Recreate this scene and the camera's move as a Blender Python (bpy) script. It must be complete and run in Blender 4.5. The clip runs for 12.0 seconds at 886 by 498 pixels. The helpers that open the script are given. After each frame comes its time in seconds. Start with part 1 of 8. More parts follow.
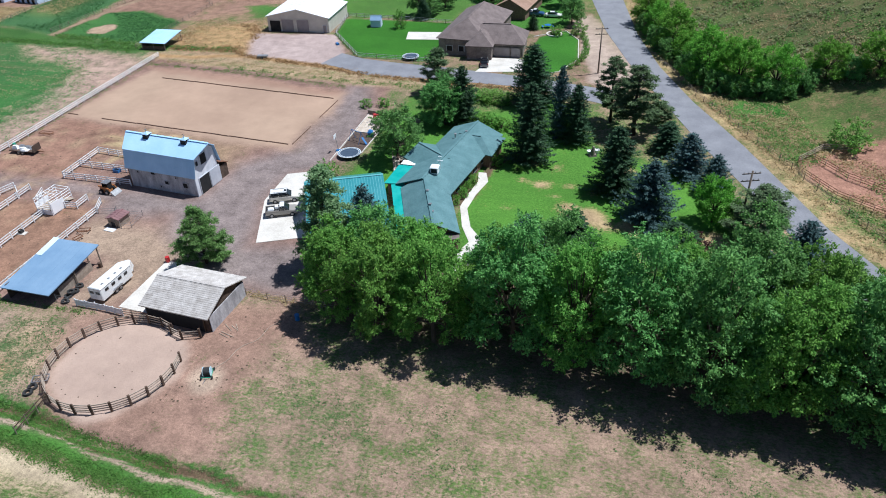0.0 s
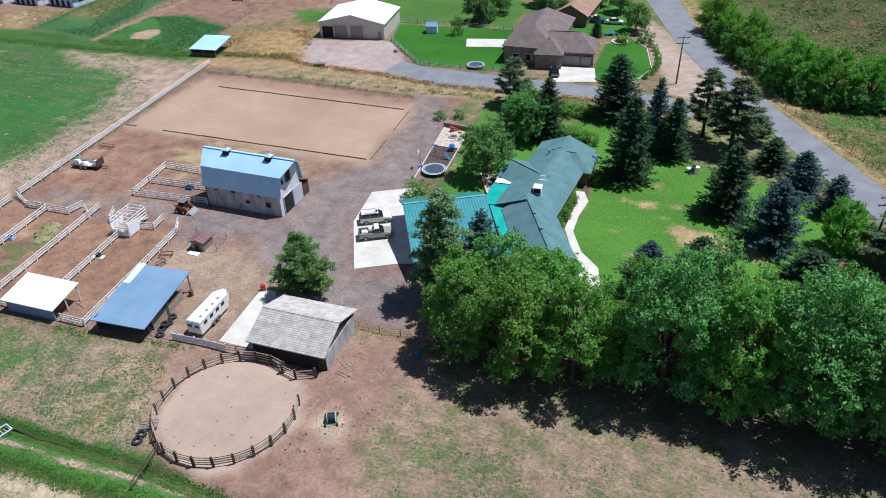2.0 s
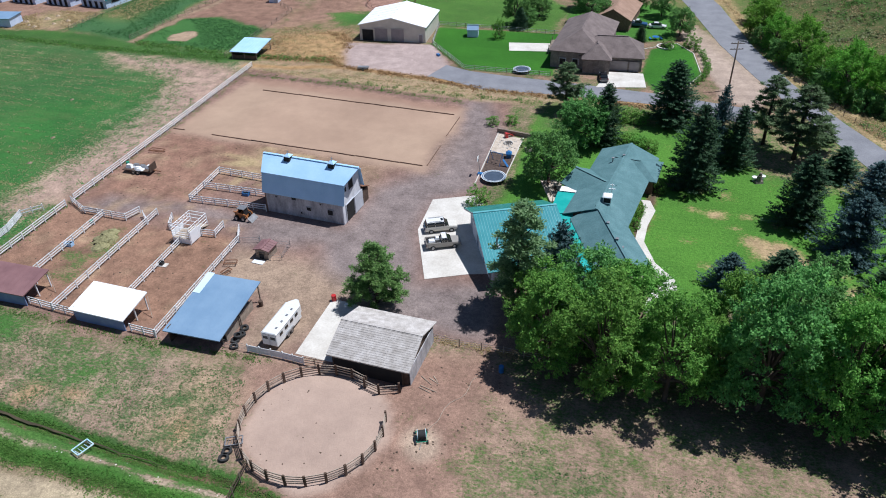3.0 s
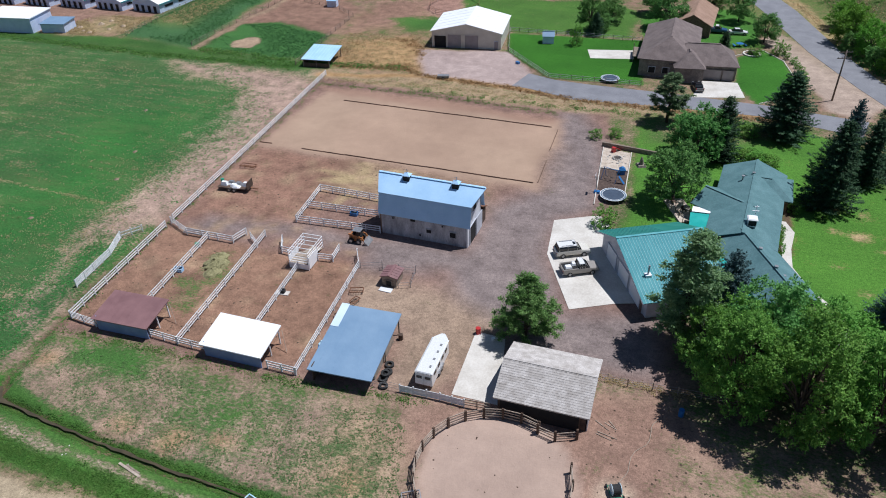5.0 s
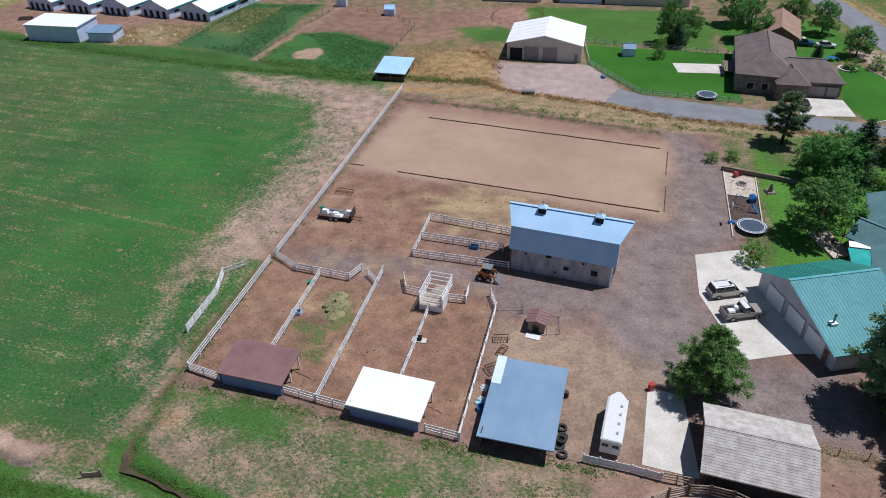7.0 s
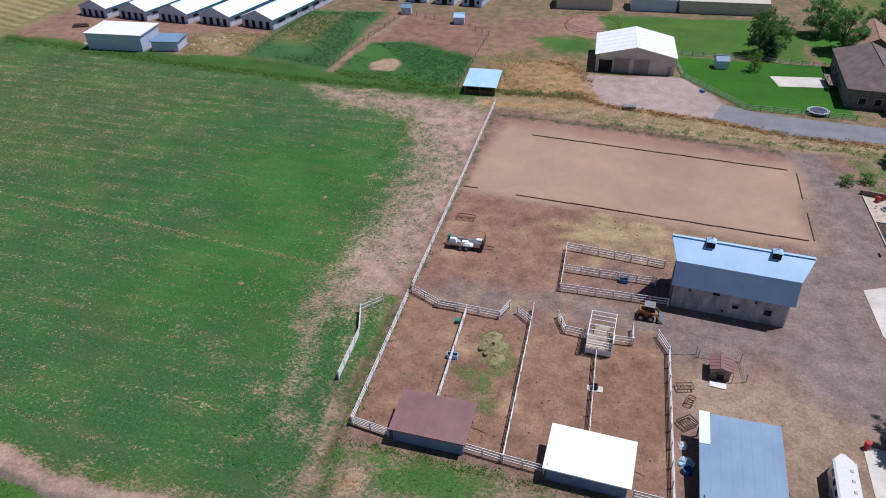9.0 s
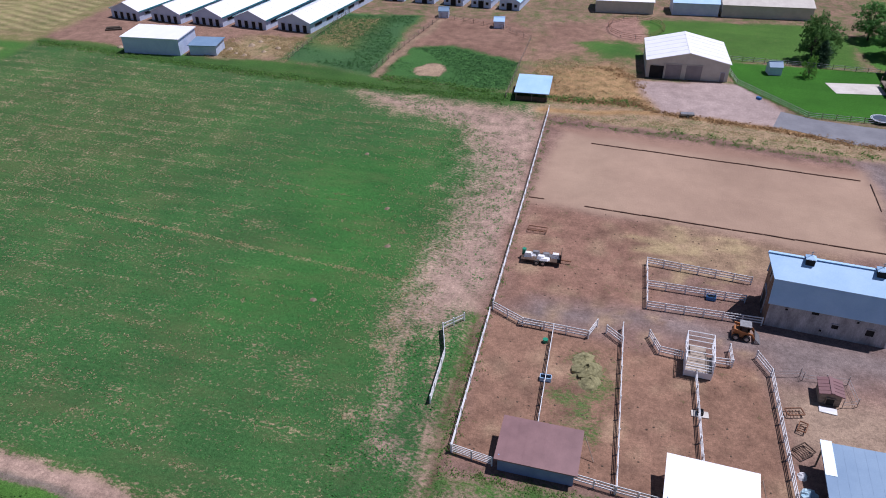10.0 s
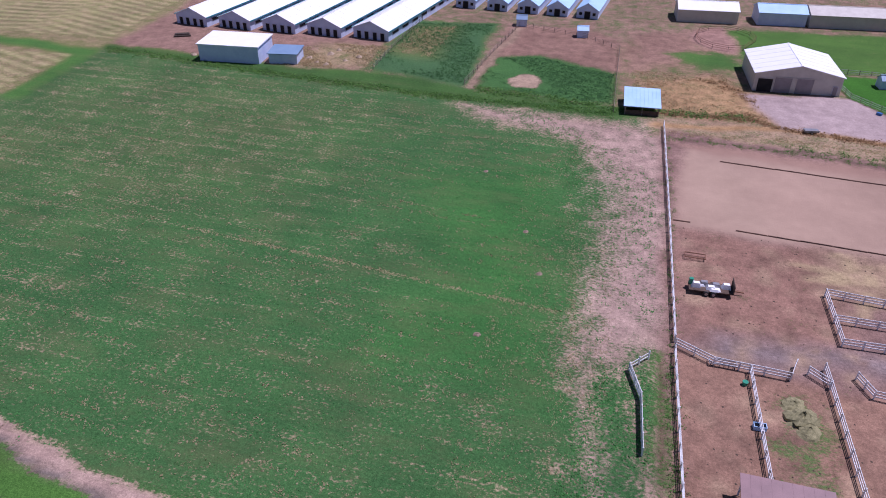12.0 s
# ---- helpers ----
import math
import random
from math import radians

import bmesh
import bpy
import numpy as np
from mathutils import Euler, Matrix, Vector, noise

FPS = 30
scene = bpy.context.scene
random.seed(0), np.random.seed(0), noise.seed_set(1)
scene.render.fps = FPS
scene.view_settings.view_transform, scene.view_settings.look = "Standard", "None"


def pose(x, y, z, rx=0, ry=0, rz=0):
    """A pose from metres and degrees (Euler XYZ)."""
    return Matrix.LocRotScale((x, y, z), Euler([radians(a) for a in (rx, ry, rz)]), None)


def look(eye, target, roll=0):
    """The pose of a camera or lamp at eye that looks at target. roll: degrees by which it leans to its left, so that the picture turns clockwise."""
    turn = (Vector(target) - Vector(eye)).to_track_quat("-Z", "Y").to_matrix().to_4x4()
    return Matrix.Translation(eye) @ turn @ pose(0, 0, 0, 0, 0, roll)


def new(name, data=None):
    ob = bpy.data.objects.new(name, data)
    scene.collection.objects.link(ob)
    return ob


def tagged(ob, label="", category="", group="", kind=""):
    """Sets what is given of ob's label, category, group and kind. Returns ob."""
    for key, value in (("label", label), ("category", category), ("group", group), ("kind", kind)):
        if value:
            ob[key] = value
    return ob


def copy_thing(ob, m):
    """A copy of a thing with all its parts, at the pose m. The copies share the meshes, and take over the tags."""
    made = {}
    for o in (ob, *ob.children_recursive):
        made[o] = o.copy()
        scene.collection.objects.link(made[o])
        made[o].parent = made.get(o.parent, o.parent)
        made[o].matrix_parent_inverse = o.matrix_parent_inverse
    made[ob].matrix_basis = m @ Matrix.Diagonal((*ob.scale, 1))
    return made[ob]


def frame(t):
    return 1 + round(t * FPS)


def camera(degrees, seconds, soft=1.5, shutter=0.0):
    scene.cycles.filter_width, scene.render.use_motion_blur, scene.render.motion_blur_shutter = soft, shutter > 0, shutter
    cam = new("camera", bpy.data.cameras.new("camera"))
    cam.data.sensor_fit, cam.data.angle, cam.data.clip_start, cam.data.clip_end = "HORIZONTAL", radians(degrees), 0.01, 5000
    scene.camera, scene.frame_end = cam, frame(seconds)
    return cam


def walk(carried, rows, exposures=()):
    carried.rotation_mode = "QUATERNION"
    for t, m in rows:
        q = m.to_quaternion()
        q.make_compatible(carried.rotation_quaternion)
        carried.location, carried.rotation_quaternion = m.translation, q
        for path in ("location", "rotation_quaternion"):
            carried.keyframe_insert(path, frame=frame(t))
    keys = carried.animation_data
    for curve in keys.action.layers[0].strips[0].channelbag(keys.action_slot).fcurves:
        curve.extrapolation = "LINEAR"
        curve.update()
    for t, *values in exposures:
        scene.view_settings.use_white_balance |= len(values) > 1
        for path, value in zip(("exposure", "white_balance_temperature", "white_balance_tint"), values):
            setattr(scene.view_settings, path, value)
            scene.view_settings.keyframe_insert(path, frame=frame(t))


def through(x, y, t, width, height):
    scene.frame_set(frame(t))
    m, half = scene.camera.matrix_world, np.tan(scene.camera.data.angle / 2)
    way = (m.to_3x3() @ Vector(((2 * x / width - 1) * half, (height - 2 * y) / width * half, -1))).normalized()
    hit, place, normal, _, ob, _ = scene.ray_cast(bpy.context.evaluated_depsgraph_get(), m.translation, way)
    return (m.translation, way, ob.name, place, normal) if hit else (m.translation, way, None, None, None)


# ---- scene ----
cam = camera(63.98, 12.0, soft=1.0)
PATH = [
    (0, (114.779, -85.058, 59.340), (114.3315, -83.4693, 58.2110), -2.04),
    (0.5, (110.792, -84.030, 59.284), (110.3492, -82.4388, 58.1554), -1.97),
    (1, (106.506, -83.052, 59.189), (106.0672, -81.4595, 58.0608), -1.87),
    (1.5, (101.718, -82.046, 58.907), (101.2821, -80.4522, 57.7796), -1.71),
    (2, (96.911, -81.542, 58.885), (96.4741, -79.9495, 57.7574), -1.68),
    (2.5, (91.956, -81.425, 58.935), (91.5176, -79.8320, 57.8071), -1.55),
    (3, (86.885, -81.584, 58.951), (86.4406, -79.9915, 57.8260), -1.45),
    (5, (66.563, -79.390, 58.966), (66.1209, -77.7984, 57.8388), -1.43),
    (5.5, (61.276, -78.221, 59.100), (60.8367, -76.6296, 57.9718), -1.32),
    (6, (55.776, -76.892, 58.858), (55.3426, -75.2970, 57.7310), -1.19),
    (6.5, (50.261, -75.479, 58.378), (49.8318, -73.8812, 57.2545), -1.08),
    (7, (44.802, -74.273, 58.172), (44.3776, -72.6727, 57.0504), -0.96),
    (9, (22.862, -71.100, 58.098), (22.4469, -69.4960, 56.9779), -0.66),
    (9.5, (17.153, -70.382, 58.017), (16.7392, -68.7778, 56.8967), -0.55),
    (10, (11.551, -69.889, 57.854), (11.1364, -68.2832, 56.7355), -0.51),
    (10.5, (5.827, -69.341, 57.737), (5.4139, -67.7350, 56.6198), -0.40),
    (11, (0.081, -68.693, 57.358), (-0.3320, -67.0848, 56.2428), -0.34),
    (11.5, (-5.706, -68.215, 56.918), (-6.1159, -66.6032, 55.8070), -0.16),
    (12, (-11.419, -67.783, 56.625), (-11.8265, -66.1687, 55.5172), 0.02),
]
walk(cam, [(t, look(eye, target, roll)) for t, eye, target, roll in PATH],
     exposures=[(0, 0.47, 5800, 7), (3, 0.3, 5870, 9), (7, 0.0, 6010, 11), (9, -0.03, 6030, 15), (10.5, -0.01, 5780, 25), (12, 0.0, 5620, 36)])

# ---- light ----
SUN_AZ, SUN_EL = 30.0, 66.0
world = bpy.data.worlds.new("sky")
scene.world = world
world.use_nodes = True
wt = world.node_tree
sky = wt.nodes.new("ShaderNodeTexSky")
sky.sky_type, sky.sun_disc = "NISHITA", False
sky.sun_elevation, sky.sun_rotation = radians(SUN_EL), radians(90 - SUN_AZ)
sky.altitude, sky.air_density, sky.dust_density, sky.ozone_density = 1400, 1.0, 0.6, 1.5
wt.links.new(sky.outputs["Color"], wt.nodes["Background"].inputs["Color"])
wt.nodes["Background"].inputs["Strength"].default_value = 0.054
lamp = bpy.data.lights.new("sun", "SUN")
lamp.energy, lamp.angle, lamp.color = 4.15, radians(0.53), (1.0, 0.97, 0.93)
sun = new("sun", lamp)
sun.matrix_world = look((300 * math.cos(radians(SUN_EL)) * math.cos(radians(SUN_AZ)), 300 * math.cos(radians(SUN_EL)) * math.sin(radians(SUN_AZ)), 300 * math.sin(radians(SUN_EL))), (0, 0, 0))

# ---- materials ----
def rgb(c):
    return (c[0], c[1], c[2], 1.0)


def noise_out(nt, scale, detail=4.0, rough=0.6, vector=None, stretch=None):
    n = nt.nodes.new("ShaderNodeTexNoise")
    n.inputs["Scale"].default_value, n.inputs["Detail"].default_value, n.inputs["Roughness"].default_value = scale, detail, rough
    if vector is None:
        vector = nt.nodes.new("ShaderNodeTexCoord").outputs["Object"]
    if stretch:
        mp = nt.nodes.new("ShaderNodeMapping")
        mp.inputs["Scale"].default_value = stretch
        nt.links.new(vector, mp.inputs["Vector"])
        vector = mp.outputs["Vector"]
    nt.links.new(vector, n.inputs["Vector"])
    return n.outputs["Fac"]


def ramp(nt, fac, *stops):
    r = nt.nodes.new("ShaderNodeValToRGB")
    e = r.color_ramp.elements
    while len(e) < len(stops):
        e.new(0.5)
    for el, (p, c) in zip(e, stops):
        el.position, el.color = p, rgb(c)
    nt.links.new(fac, r.inputs["Fac"])
    return r.outputs["Color"]


def mixc(nt, fac, a, b, mode="MIX"):
    m = nt.nodes.new("ShaderNodeMix")
    m.data_type, m.blend_type = "RGBA", mode
    for key, v in ((0, fac), (6, a), (7, b)):
        if isinstance(v, (int, float)):
            m.inputs[key].default_value = v
        elif isinstance(v, tuple):
            m.inputs[key].default_value = rgb(v)
        else:
            nt.links.new(v, m.inputs[key])
    return m.outputs[2]


def maths(nt, op, a, b=0.0, clamp=False):
    m = nt.nodes.new("ShaderNodeMath")
    m.operation, m.use_clamp = op, clamp
    for k, v in ((0, a), (1, b)):
        if isinstance(v, (int, float)):
            m.inputs[k].default_value = v
        else:
            nt.links.new(v, m.inputs[k])
    return m.outputs[0]


def bump(nt, bsdf, height, strength=0.3, distance=0.02):
    b = nt.nodes.new("ShaderNodeBump")
    b.inputs["Strength"].default_value, b.inputs["Distance"].default_value = strength, distance
    nt.links.new(height, b.inputs["Height"])
    nt.links.new(b.outputs["Normal"], bsdf.inputs["Normal"])


def blank(name, rough=0.8, metal=0.0, spec=0.5):
    m = bpy.data.materials.new(name)
    m.use_nodes = True
    b = m.node_tree.nodes["Principled BSDF"]
    b.inputs["Roughness"].default_value, b.inputs["Metallic"].default_value = rough, metal
    b.inputs["Specular IOR Level"].default_value = spec
    return m, m.node_tree, b


def worn(name, dark, light, scale=1.5, rough=0.8, metal=0.0, fine=12.0, grain=0.25, relief=0.2, stretch=None, spec=0.5, vary=0.0):
    """A surface with large stains between two colours and fine grain over them."""
    m, nt, b = blank(name, rough, metal, spec)
    big = noise_out(nt, scale, 4, 0.6, stretch=stretch)
    col = ramp(nt, big, (0.32, dark), (0.68, light))
    small = noise_out(nt, fine, 3, 0.7, stretch=stretch)
    col = mixc(nt, grain, col, ramp(nt, small, (0.3, (0.25, 0.25, 0.25)), (0.7, (0.75, 0.75, 0.75))), "OVERLAY")
    if vary:
        info = nt.nodes.new("ShaderNodeObjectInfo")
        k = maths(nt, "MULTIPLY_ADD", info.outputs["Random"], vary)
        k.node.inputs[2].default_value = 1 - vary / 2
        hsv = nt.nodes.new("ShaderNodeHueSaturation")
        nt.links.new(col, hsv.inputs["Color"])
        nt.links.new(k, hsv.inputs["Value"])
        col = hsv.outputs["Color"]
    nt.links.new(col, b.inputs["Base Color"])
    if relief:
        bump(nt, b, small, relief, 0.03)
    return m


def leafy(name, dark, mid, light, through=0.35, rough=0.6):
    """Foliage: each leaf clump its own shade, with light passing through."""
    m, nt, b = blank(name, rough, 0.0, 0.15)
    geo = nt.nodes.new("ShaderNodeNewGeometry")
    info = nt.nodes.new("ShaderNodeObjectInfo")
    col = ramp(nt, geo.outputs["Random Per Island"], (0.0, dark), (0.5, mid), (1.0, light))
    big = noise_out(nt, 0.45, 2, 0.5)
    col = mixc(nt, 0.35, col, ramp(nt, big, (0.3, dark), (0.7, light)))
    hsv = nt.nodes.new("ShaderNodeHueSaturation")
    nt.links.new(col, hsv.inputs["Color"])
    k = maths(nt, "MULTIPLY_ADD", info.outputs["Random"], 0.022)
    k.node.inputs[2].default_value = 0.491
    nt.links.new(k, hsv.inputs["Hue"])
    v = maths(nt, "MULTIPLY_ADD", info.outputs["Random"], 0.28)
    v.node.inputs[2].default_value = 0.9
    nt.links.new(v, hsv.inputs["Value"])
    col = hsv.outputs["Color"]
    nt.links.new(col, b.inputs["Base Color"])
    t = nt.nodes.new("ShaderNodeBsdfTranslucent")
    nt.links.new(col, t.inputs["Color"])
    mx = nt.nodes.new("ShaderNodeMixShader")
    mx.inputs[0].default_value = through
    nt.links.new(b.outputs[0], mx.inputs[1])
    nt.links.new(t.outputs[0], mx.inputs[2])
    nt.links.new(mx.outputs[0], nt.nodes["Material Output"].inputs["Surface"])
    return m


def ground_material():
    """Soil and plant cover: two colours and a share of cover are stored per vertex; noise breaks up their border."""
    m, nt, b = blank("ground_cover", 0.95, 0.0, 0.1)
    pos = nt.nodes.new("ShaderNodeNewGeometry").outputs["Position"]
    at = {}
    for key in ("soil", "plant", "cover"):
        a = nt.nodes.new("ShaderNodeAttribute")
        a.attribute_name = key
        at[key] = a
    sep = nt.nodes.new("ShaderNodeSeparateColor")
    nt.links.new(at["cover"].outputs["Color"], sep.inputs["Color"])
    cover, streak, smooth = sep.outputs[0], sep.outputs[1], sep.outputs[2]
    rough_ = maths(nt, "SUBTRACT", 1.0, smooth)
    n_big = noise_out(nt, 0.07, 5, 0.6, pos)
    n_mid = noise_out(nt, 0.4, 6, 0.7, pos)
    n_fine = noise_out(nt, 2.3, 5, 0.8, pos)
    n_grit = noise_out(nt, 7.0, 3, 0.7, pos)
    n_speck = noise_out(nt, 2.6, 4, 0.65, pos, stretch=(0.8, 1.2, 1.0))
    n_patch = noise_out(nt, 0.27, 5, 0.62, pos)
    n_row = noise_out(nt, 0.5, 5, 0.7, pos, stretch=(0.13, 1.2, 1.0))
    # mowing rows in the fields
    xyz = nt.nodes.new("ShaderNodeSeparateXYZ")
    nt.links.new(pos, xyz.inputs[0])
    phase = maths(nt, "ADD", maths(nt, "MULTIPLY", xyz.outputs[1], 0.86), maths(nt, "ADD", maths(nt, "MULTIPLY", xyz.outputs[0], 0.03), maths(nt, "MULTIPLY", n_mid, 0.9)))
    line = maths(nt, "POWER", maths(nt, "ABSOLUTE", maths(nt, "SINE", phase)), 14.0)
    # share of plant cover, broken up into specks and blotches
    blotch = maths(nt, "ADD", maths(nt, "MULTIPLY", n_patch, 0.36), maths(nt, "ADD", maths(nt, "MULTIPLY", n_mid, 0.16), maths(nt, "MULTIPLY", n_speck, 0.48)))
    rows = maths(nt, "ADD", maths(nt, "MULTIPLY", n_row, 0.2), maths(nt, "ADD", maths(nt, "MULTIPLY", n_patch, 0.2), maths(nt, "ADD", maths(nt, "MULTIPLY", n_speck, 0.6), maths(nt, "MULTIPLY", line, 0.045))))
    mix_n = nt.nodes.new("ShaderNodeMix")
    nt.links.new(streak, mix_n.inputs[0])
    nt.links.new(blotch, mix_n.inputs[2])
    nt.links.new(rows, mix_n.inputs[3])
    edge = maths(nt, "SUBTRACT", maths(nt, "ADD", maths(nt, "MULTIPLY", cover, 0.46), 0.27), mix_n.outputs[0])
    fac = maths(nt, "ADD", maths(nt, "MULTIPLY", edge, maths(nt, "ADD", 8.0, maths(nt, "MULTIPLY", streak, 4.0))), 0.5, clamp=True)
    # soil
    soil = mixc(nt, maths(nt, "ADD", 0.12, maths(nt, "MULTIPLY", rough_, 0.6)), at["soil"].outputs["Color"], ramp(nt, n_mid, (0.3, (0.28, 0.27, 0.27)), (0.7, (0.72, 0.71, 0.69))), "OVERLAY")
    gritty = mixc(nt, 0.6, soil, ramp(nt, n_fine, (0.28, (0.2, 0.2, 0.2)), (0.72, (0.78, 0.78, 0.78))), "OVERLAY")
    gritty = mixc(nt, 0.5, gritty, ramp(nt, n_grit, (0.3, (0.25, 0.25, 0.25)), (0.7, (0.75, 0.75, 0.75))), "OVERLAY")
    soil = mixc(nt, rough_, soil, gritty)
    soil = mixc(nt, 0.35, soil, ramp(nt, n_big, (0.3, (0.32, 0.3, 0.3)), (0.7, (0.7, 0.7, 0.7))), "OVERLAY")
    plant = mixc(nt, 0.7, at["plant"].outputs["Color"], ramp(nt, n_fine, (0.28, (0.16, 0.2, 0.18)), (0.72, (0.8, 0.78, 0.76))), "OVERLAY")
    plant = mixc(nt, 0.8, plant, ramp(nt, n_grit, (0.3, (0.22, 0.24, 0.22)), (0.7, (0.76, 0.76, 0.74))), "OVERLAY")
    plant = mixc(nt, 0.45, plant, ramp(nt, n_big, (0.3, (0.28, 0.3, 0.3)), (0.7, (0.72, 0.72, 0.6))), "OVERLAY")
    plant = mixc(nt, 0.16, plant, ramp(nt, n_row, (0.35, (0.3, 0.33, 0.33)), (0.65, (0.68, 0.66, 0.6))), "OVERLAY")
    n_wide = noise_out(nt, 0.16, 5, 0.65, pos, stretch=(0.45, 1.3, 1.0))
    tired = maths(nt, "MULTIPLY", maths(nt, "MULTIPLY", maths(nt, "SUBTRACT", n_wide, 0.47), 5.0, clamp=True), maths(nt, "MULTIPLY", streak, 0.42))
    plant = mixc(nt, tired, plant, (0.15, 0.145, 0.065))
    col = mixc(nt, fac, soil, plant)
    nt.links.new(col, b.inputs["Base Color"])
    h = maths(nt, "ADD", n_fine, maths(nt, "MULTIPLY", fac, 0.6))
    bump(nt, b, h, 0.6, 0.15)
    return m


def glossy_paint(name, colour, rough=0.3, coat=0.5):
    m, nt, b = blank(name, rough, 0.0, 0.5)
    b.inputs["Base Color"].default_value = rgb(colour)
    b.inputs["Coat Weight"].default_value = coat
    n = noise_out(nt, 6, 3, 0.6)
    nt.links.new(ramp(nt, n, (0.3, tuple(c * 0.82 for c in colour)), (0.7, colour)), b.inputs["Base Color"])
    return m


GROUND = ground_material()
ASPHALT = worn("asphalt", (0.17, 0.17, 0.19), (0.23, 0.23, 0.25), 0.25, 0.9, fine=5, grain=0.3)
CONCRETE = worn("concrete", (0.5, 0.46, 0.41), (0.66, 0.62, 0.57), 0.3, 0.9, fine=4, grain=0.25)
WHITE_WOOD = worn("white_fence_paint", (0.66, 0.66, 0.66), (0.86, 0.86, 0.88), 1.0, 0.55, vary=0.2)
WHITE_METAL = worn("white_metal", (0.84, 0.85, 0.87), (0.91, 0.91, 0.93), 0.4, 0.45, grain=0.1, relief=0.05)
GREY_WOOD = worn("weathered_wood", (0.16, 0.12, 0.09), (0.33, 0.27, 0.22), 1.3, 0.9, stretch=(1, 1, 4), vary=0.4)
WORN_TIMBER = worn("worn_brown_timber", (0.10, 0.06, 0.042), (0.26, 0.165, 0.115), 0.8, 0.9, fine=6, grain=0.5, vary=0.4)
DARK_WOOD = worn("dark_wood", (0.05, 0.03, 0.022), (0.13, 0.085, 0.06), 1.5, 0.9, vary=0.4)
PALE_RAIL = worn("bleached_rail", (0.28, 0.22, 0.17), (0.46, 0.38, 0.31), 1.5, 0.9, vary=0.35)
# bare galvanised metal; the blue of reflected sky is put into its base colour
GALV = worn("galvanised_roof", (0.36, 0.575, 0.82), (0.45, 0.665, 0.91), 0.35, 0.55, 0.0, fine=6, grain=0.12, relief=0.04)
BLUE_STEEL = worn("grey_blue_steel_roof", (0.155, 0.255, 0.385), (0.205, 0.31, 0.44), 0.3, 0.6, 0.0, grain=0.12, relief=0.05)
PALE_STEEL = worn("pale_steel_roof", (0.62, 0.75, 0.86), (0.74, 0.84, 0.92), 0.3, 0.4, 0.1, grain=0.1, relief=0.04)
RED_STEEL = worn("red_brown_roof", (0.19, 0.098, 0.10), (0.26, 0.14, 0.14), 0.4, 0.55, grain=0.2, relief=0.05)
BLUE_WALL = worn("blue_white_siding", (0.50, 0.58, 0.76), (0.62, 0.70, 0.86), 0.5, 0.6, grain=0.15)
# darkened copy of the blue siding: shade of the sheds' south walls in its colour
BLUE_WALL_SHADED = worn("blue_shed_wall", (0.17, 0.23, 0.40), (0.24, 0.31, 0.50), 0.6, 0.7, grain=0.2)
# lighter teal: the metal's sun sheen painted into ribs and ridge cap
TEAL_SHEEN = worn("pale_teal_rib", (0.10, 0.34, 0.37), (0.17, 0.42, 0.45), 0.4, 0.4, relief=0)
BARN_WALL = worn("weathered_white_boards", (0.26, 0.25, 0.265), (0.54, 0.525, 0.55), 0.9, 0.85, fine=7, grain=0.45, stretch=(1, 1, 0.35))
BROWN_BOARD = worn("rust_brown_boards", (0.13, 0.075, 0.05), (0.27, 0.17, 0.12), 1.2, 0.9, fine=7, grain=0.5, stretch=(1, 1, 0.35))
WHITE_BOARD = worn("white_painted_boards", (0.56, 0.56, 0.60), (0.72, 0.72, 0.76), 0.9, 0.8, fine=7, grain=0.3, stretch=(1, 1, 0.35))
SHAKE = worn("bleached_shakes", (0.35, 0.315, 0.29), (0.55, 0.51, 0.485), 1.1, 0.95, fine=8, grain=0.5, vary=0.35)
GREEN_SHINGLE = worn("green_grey_shingle", (0.073, 0.16, 0.173), (0.112, 0.215, 0.23), 0.5, 0.85, fine=5, grain=0.35)
TEAL_STEEL = worn("teal_steel_roof", (0.028, 0.205, 0.235), (0.058, 0.265, 0.295), 0.35, 0.5, 0.0, spec=0.2, grain=0.15, relief=0.05)
GREEN_STEEL = worn("green_steel_roof", (0.02, 0.19, 0.155), (0.045, 0.25, 0.20), 0.4, 0.5, 0.0, grain=0.2, relief=0.05)
TEAL_FLAT = worn("bright_teal_roof", (0.0, 0.30, 0.27), (0.03, 0.40, 0.36), 0.5, 0.6, grain=0.2)
WHITE_WALL = worn("white_siding", (0.44, 0.45, 0.50), (0.57, 0.58, 0.63), 0.8, 0.7, grain=0.15)
BRICK_WALL = worn("brown_brick", (0.14, 0.08, 0.06), (0.24, 0.15, 0.11), 2.5, 0.9, fine=9, grain=0.5)
BEIGE_WALL = worn("beige_steel_wall", (0.50, 0.46, 0.40), (0.60, 0.56, 0.49), 0.5, 0.6, grain=0.12)
BROWN_SHINGLE = worn("brown_shingle", (0.13, 0.10, 0.095), (0.205, 0.16, 0.15), 0.6, 0.9, fine=5, grain=0.4)
STONE_WALL = worn("grey_brown_stone", (0.16, 0.13, 0.115), (0.27, 0.225, 0.20), 1.2, 0.9, fine=5, grain=0.5)
TAN_SHINGLE = worn("tan_shingle", (0.26, 0.16, 0.11), (0.36, 0.23, 0.17), 0.6, 0.9, fine=5, grain=0.3)
# near-black that paints the shade inside doorways, bays and other openings
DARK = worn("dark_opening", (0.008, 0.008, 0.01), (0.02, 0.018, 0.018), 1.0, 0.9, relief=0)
RUBBER = worn("black_rubber", (0.015, 0.015, 0.016), (0.035, 0.035, 0.036), 3, 0.85)
STEEL = worn("grey_steel", (0.25, 0.25, 0.26), (0.42, 0.42, 0.44), 2, 0.45, 0.6)
RUST = worn("rusty_iron", (0.12, 0.05, 0.03), (0.26, 0.12, 0.06), 3, 0.85)
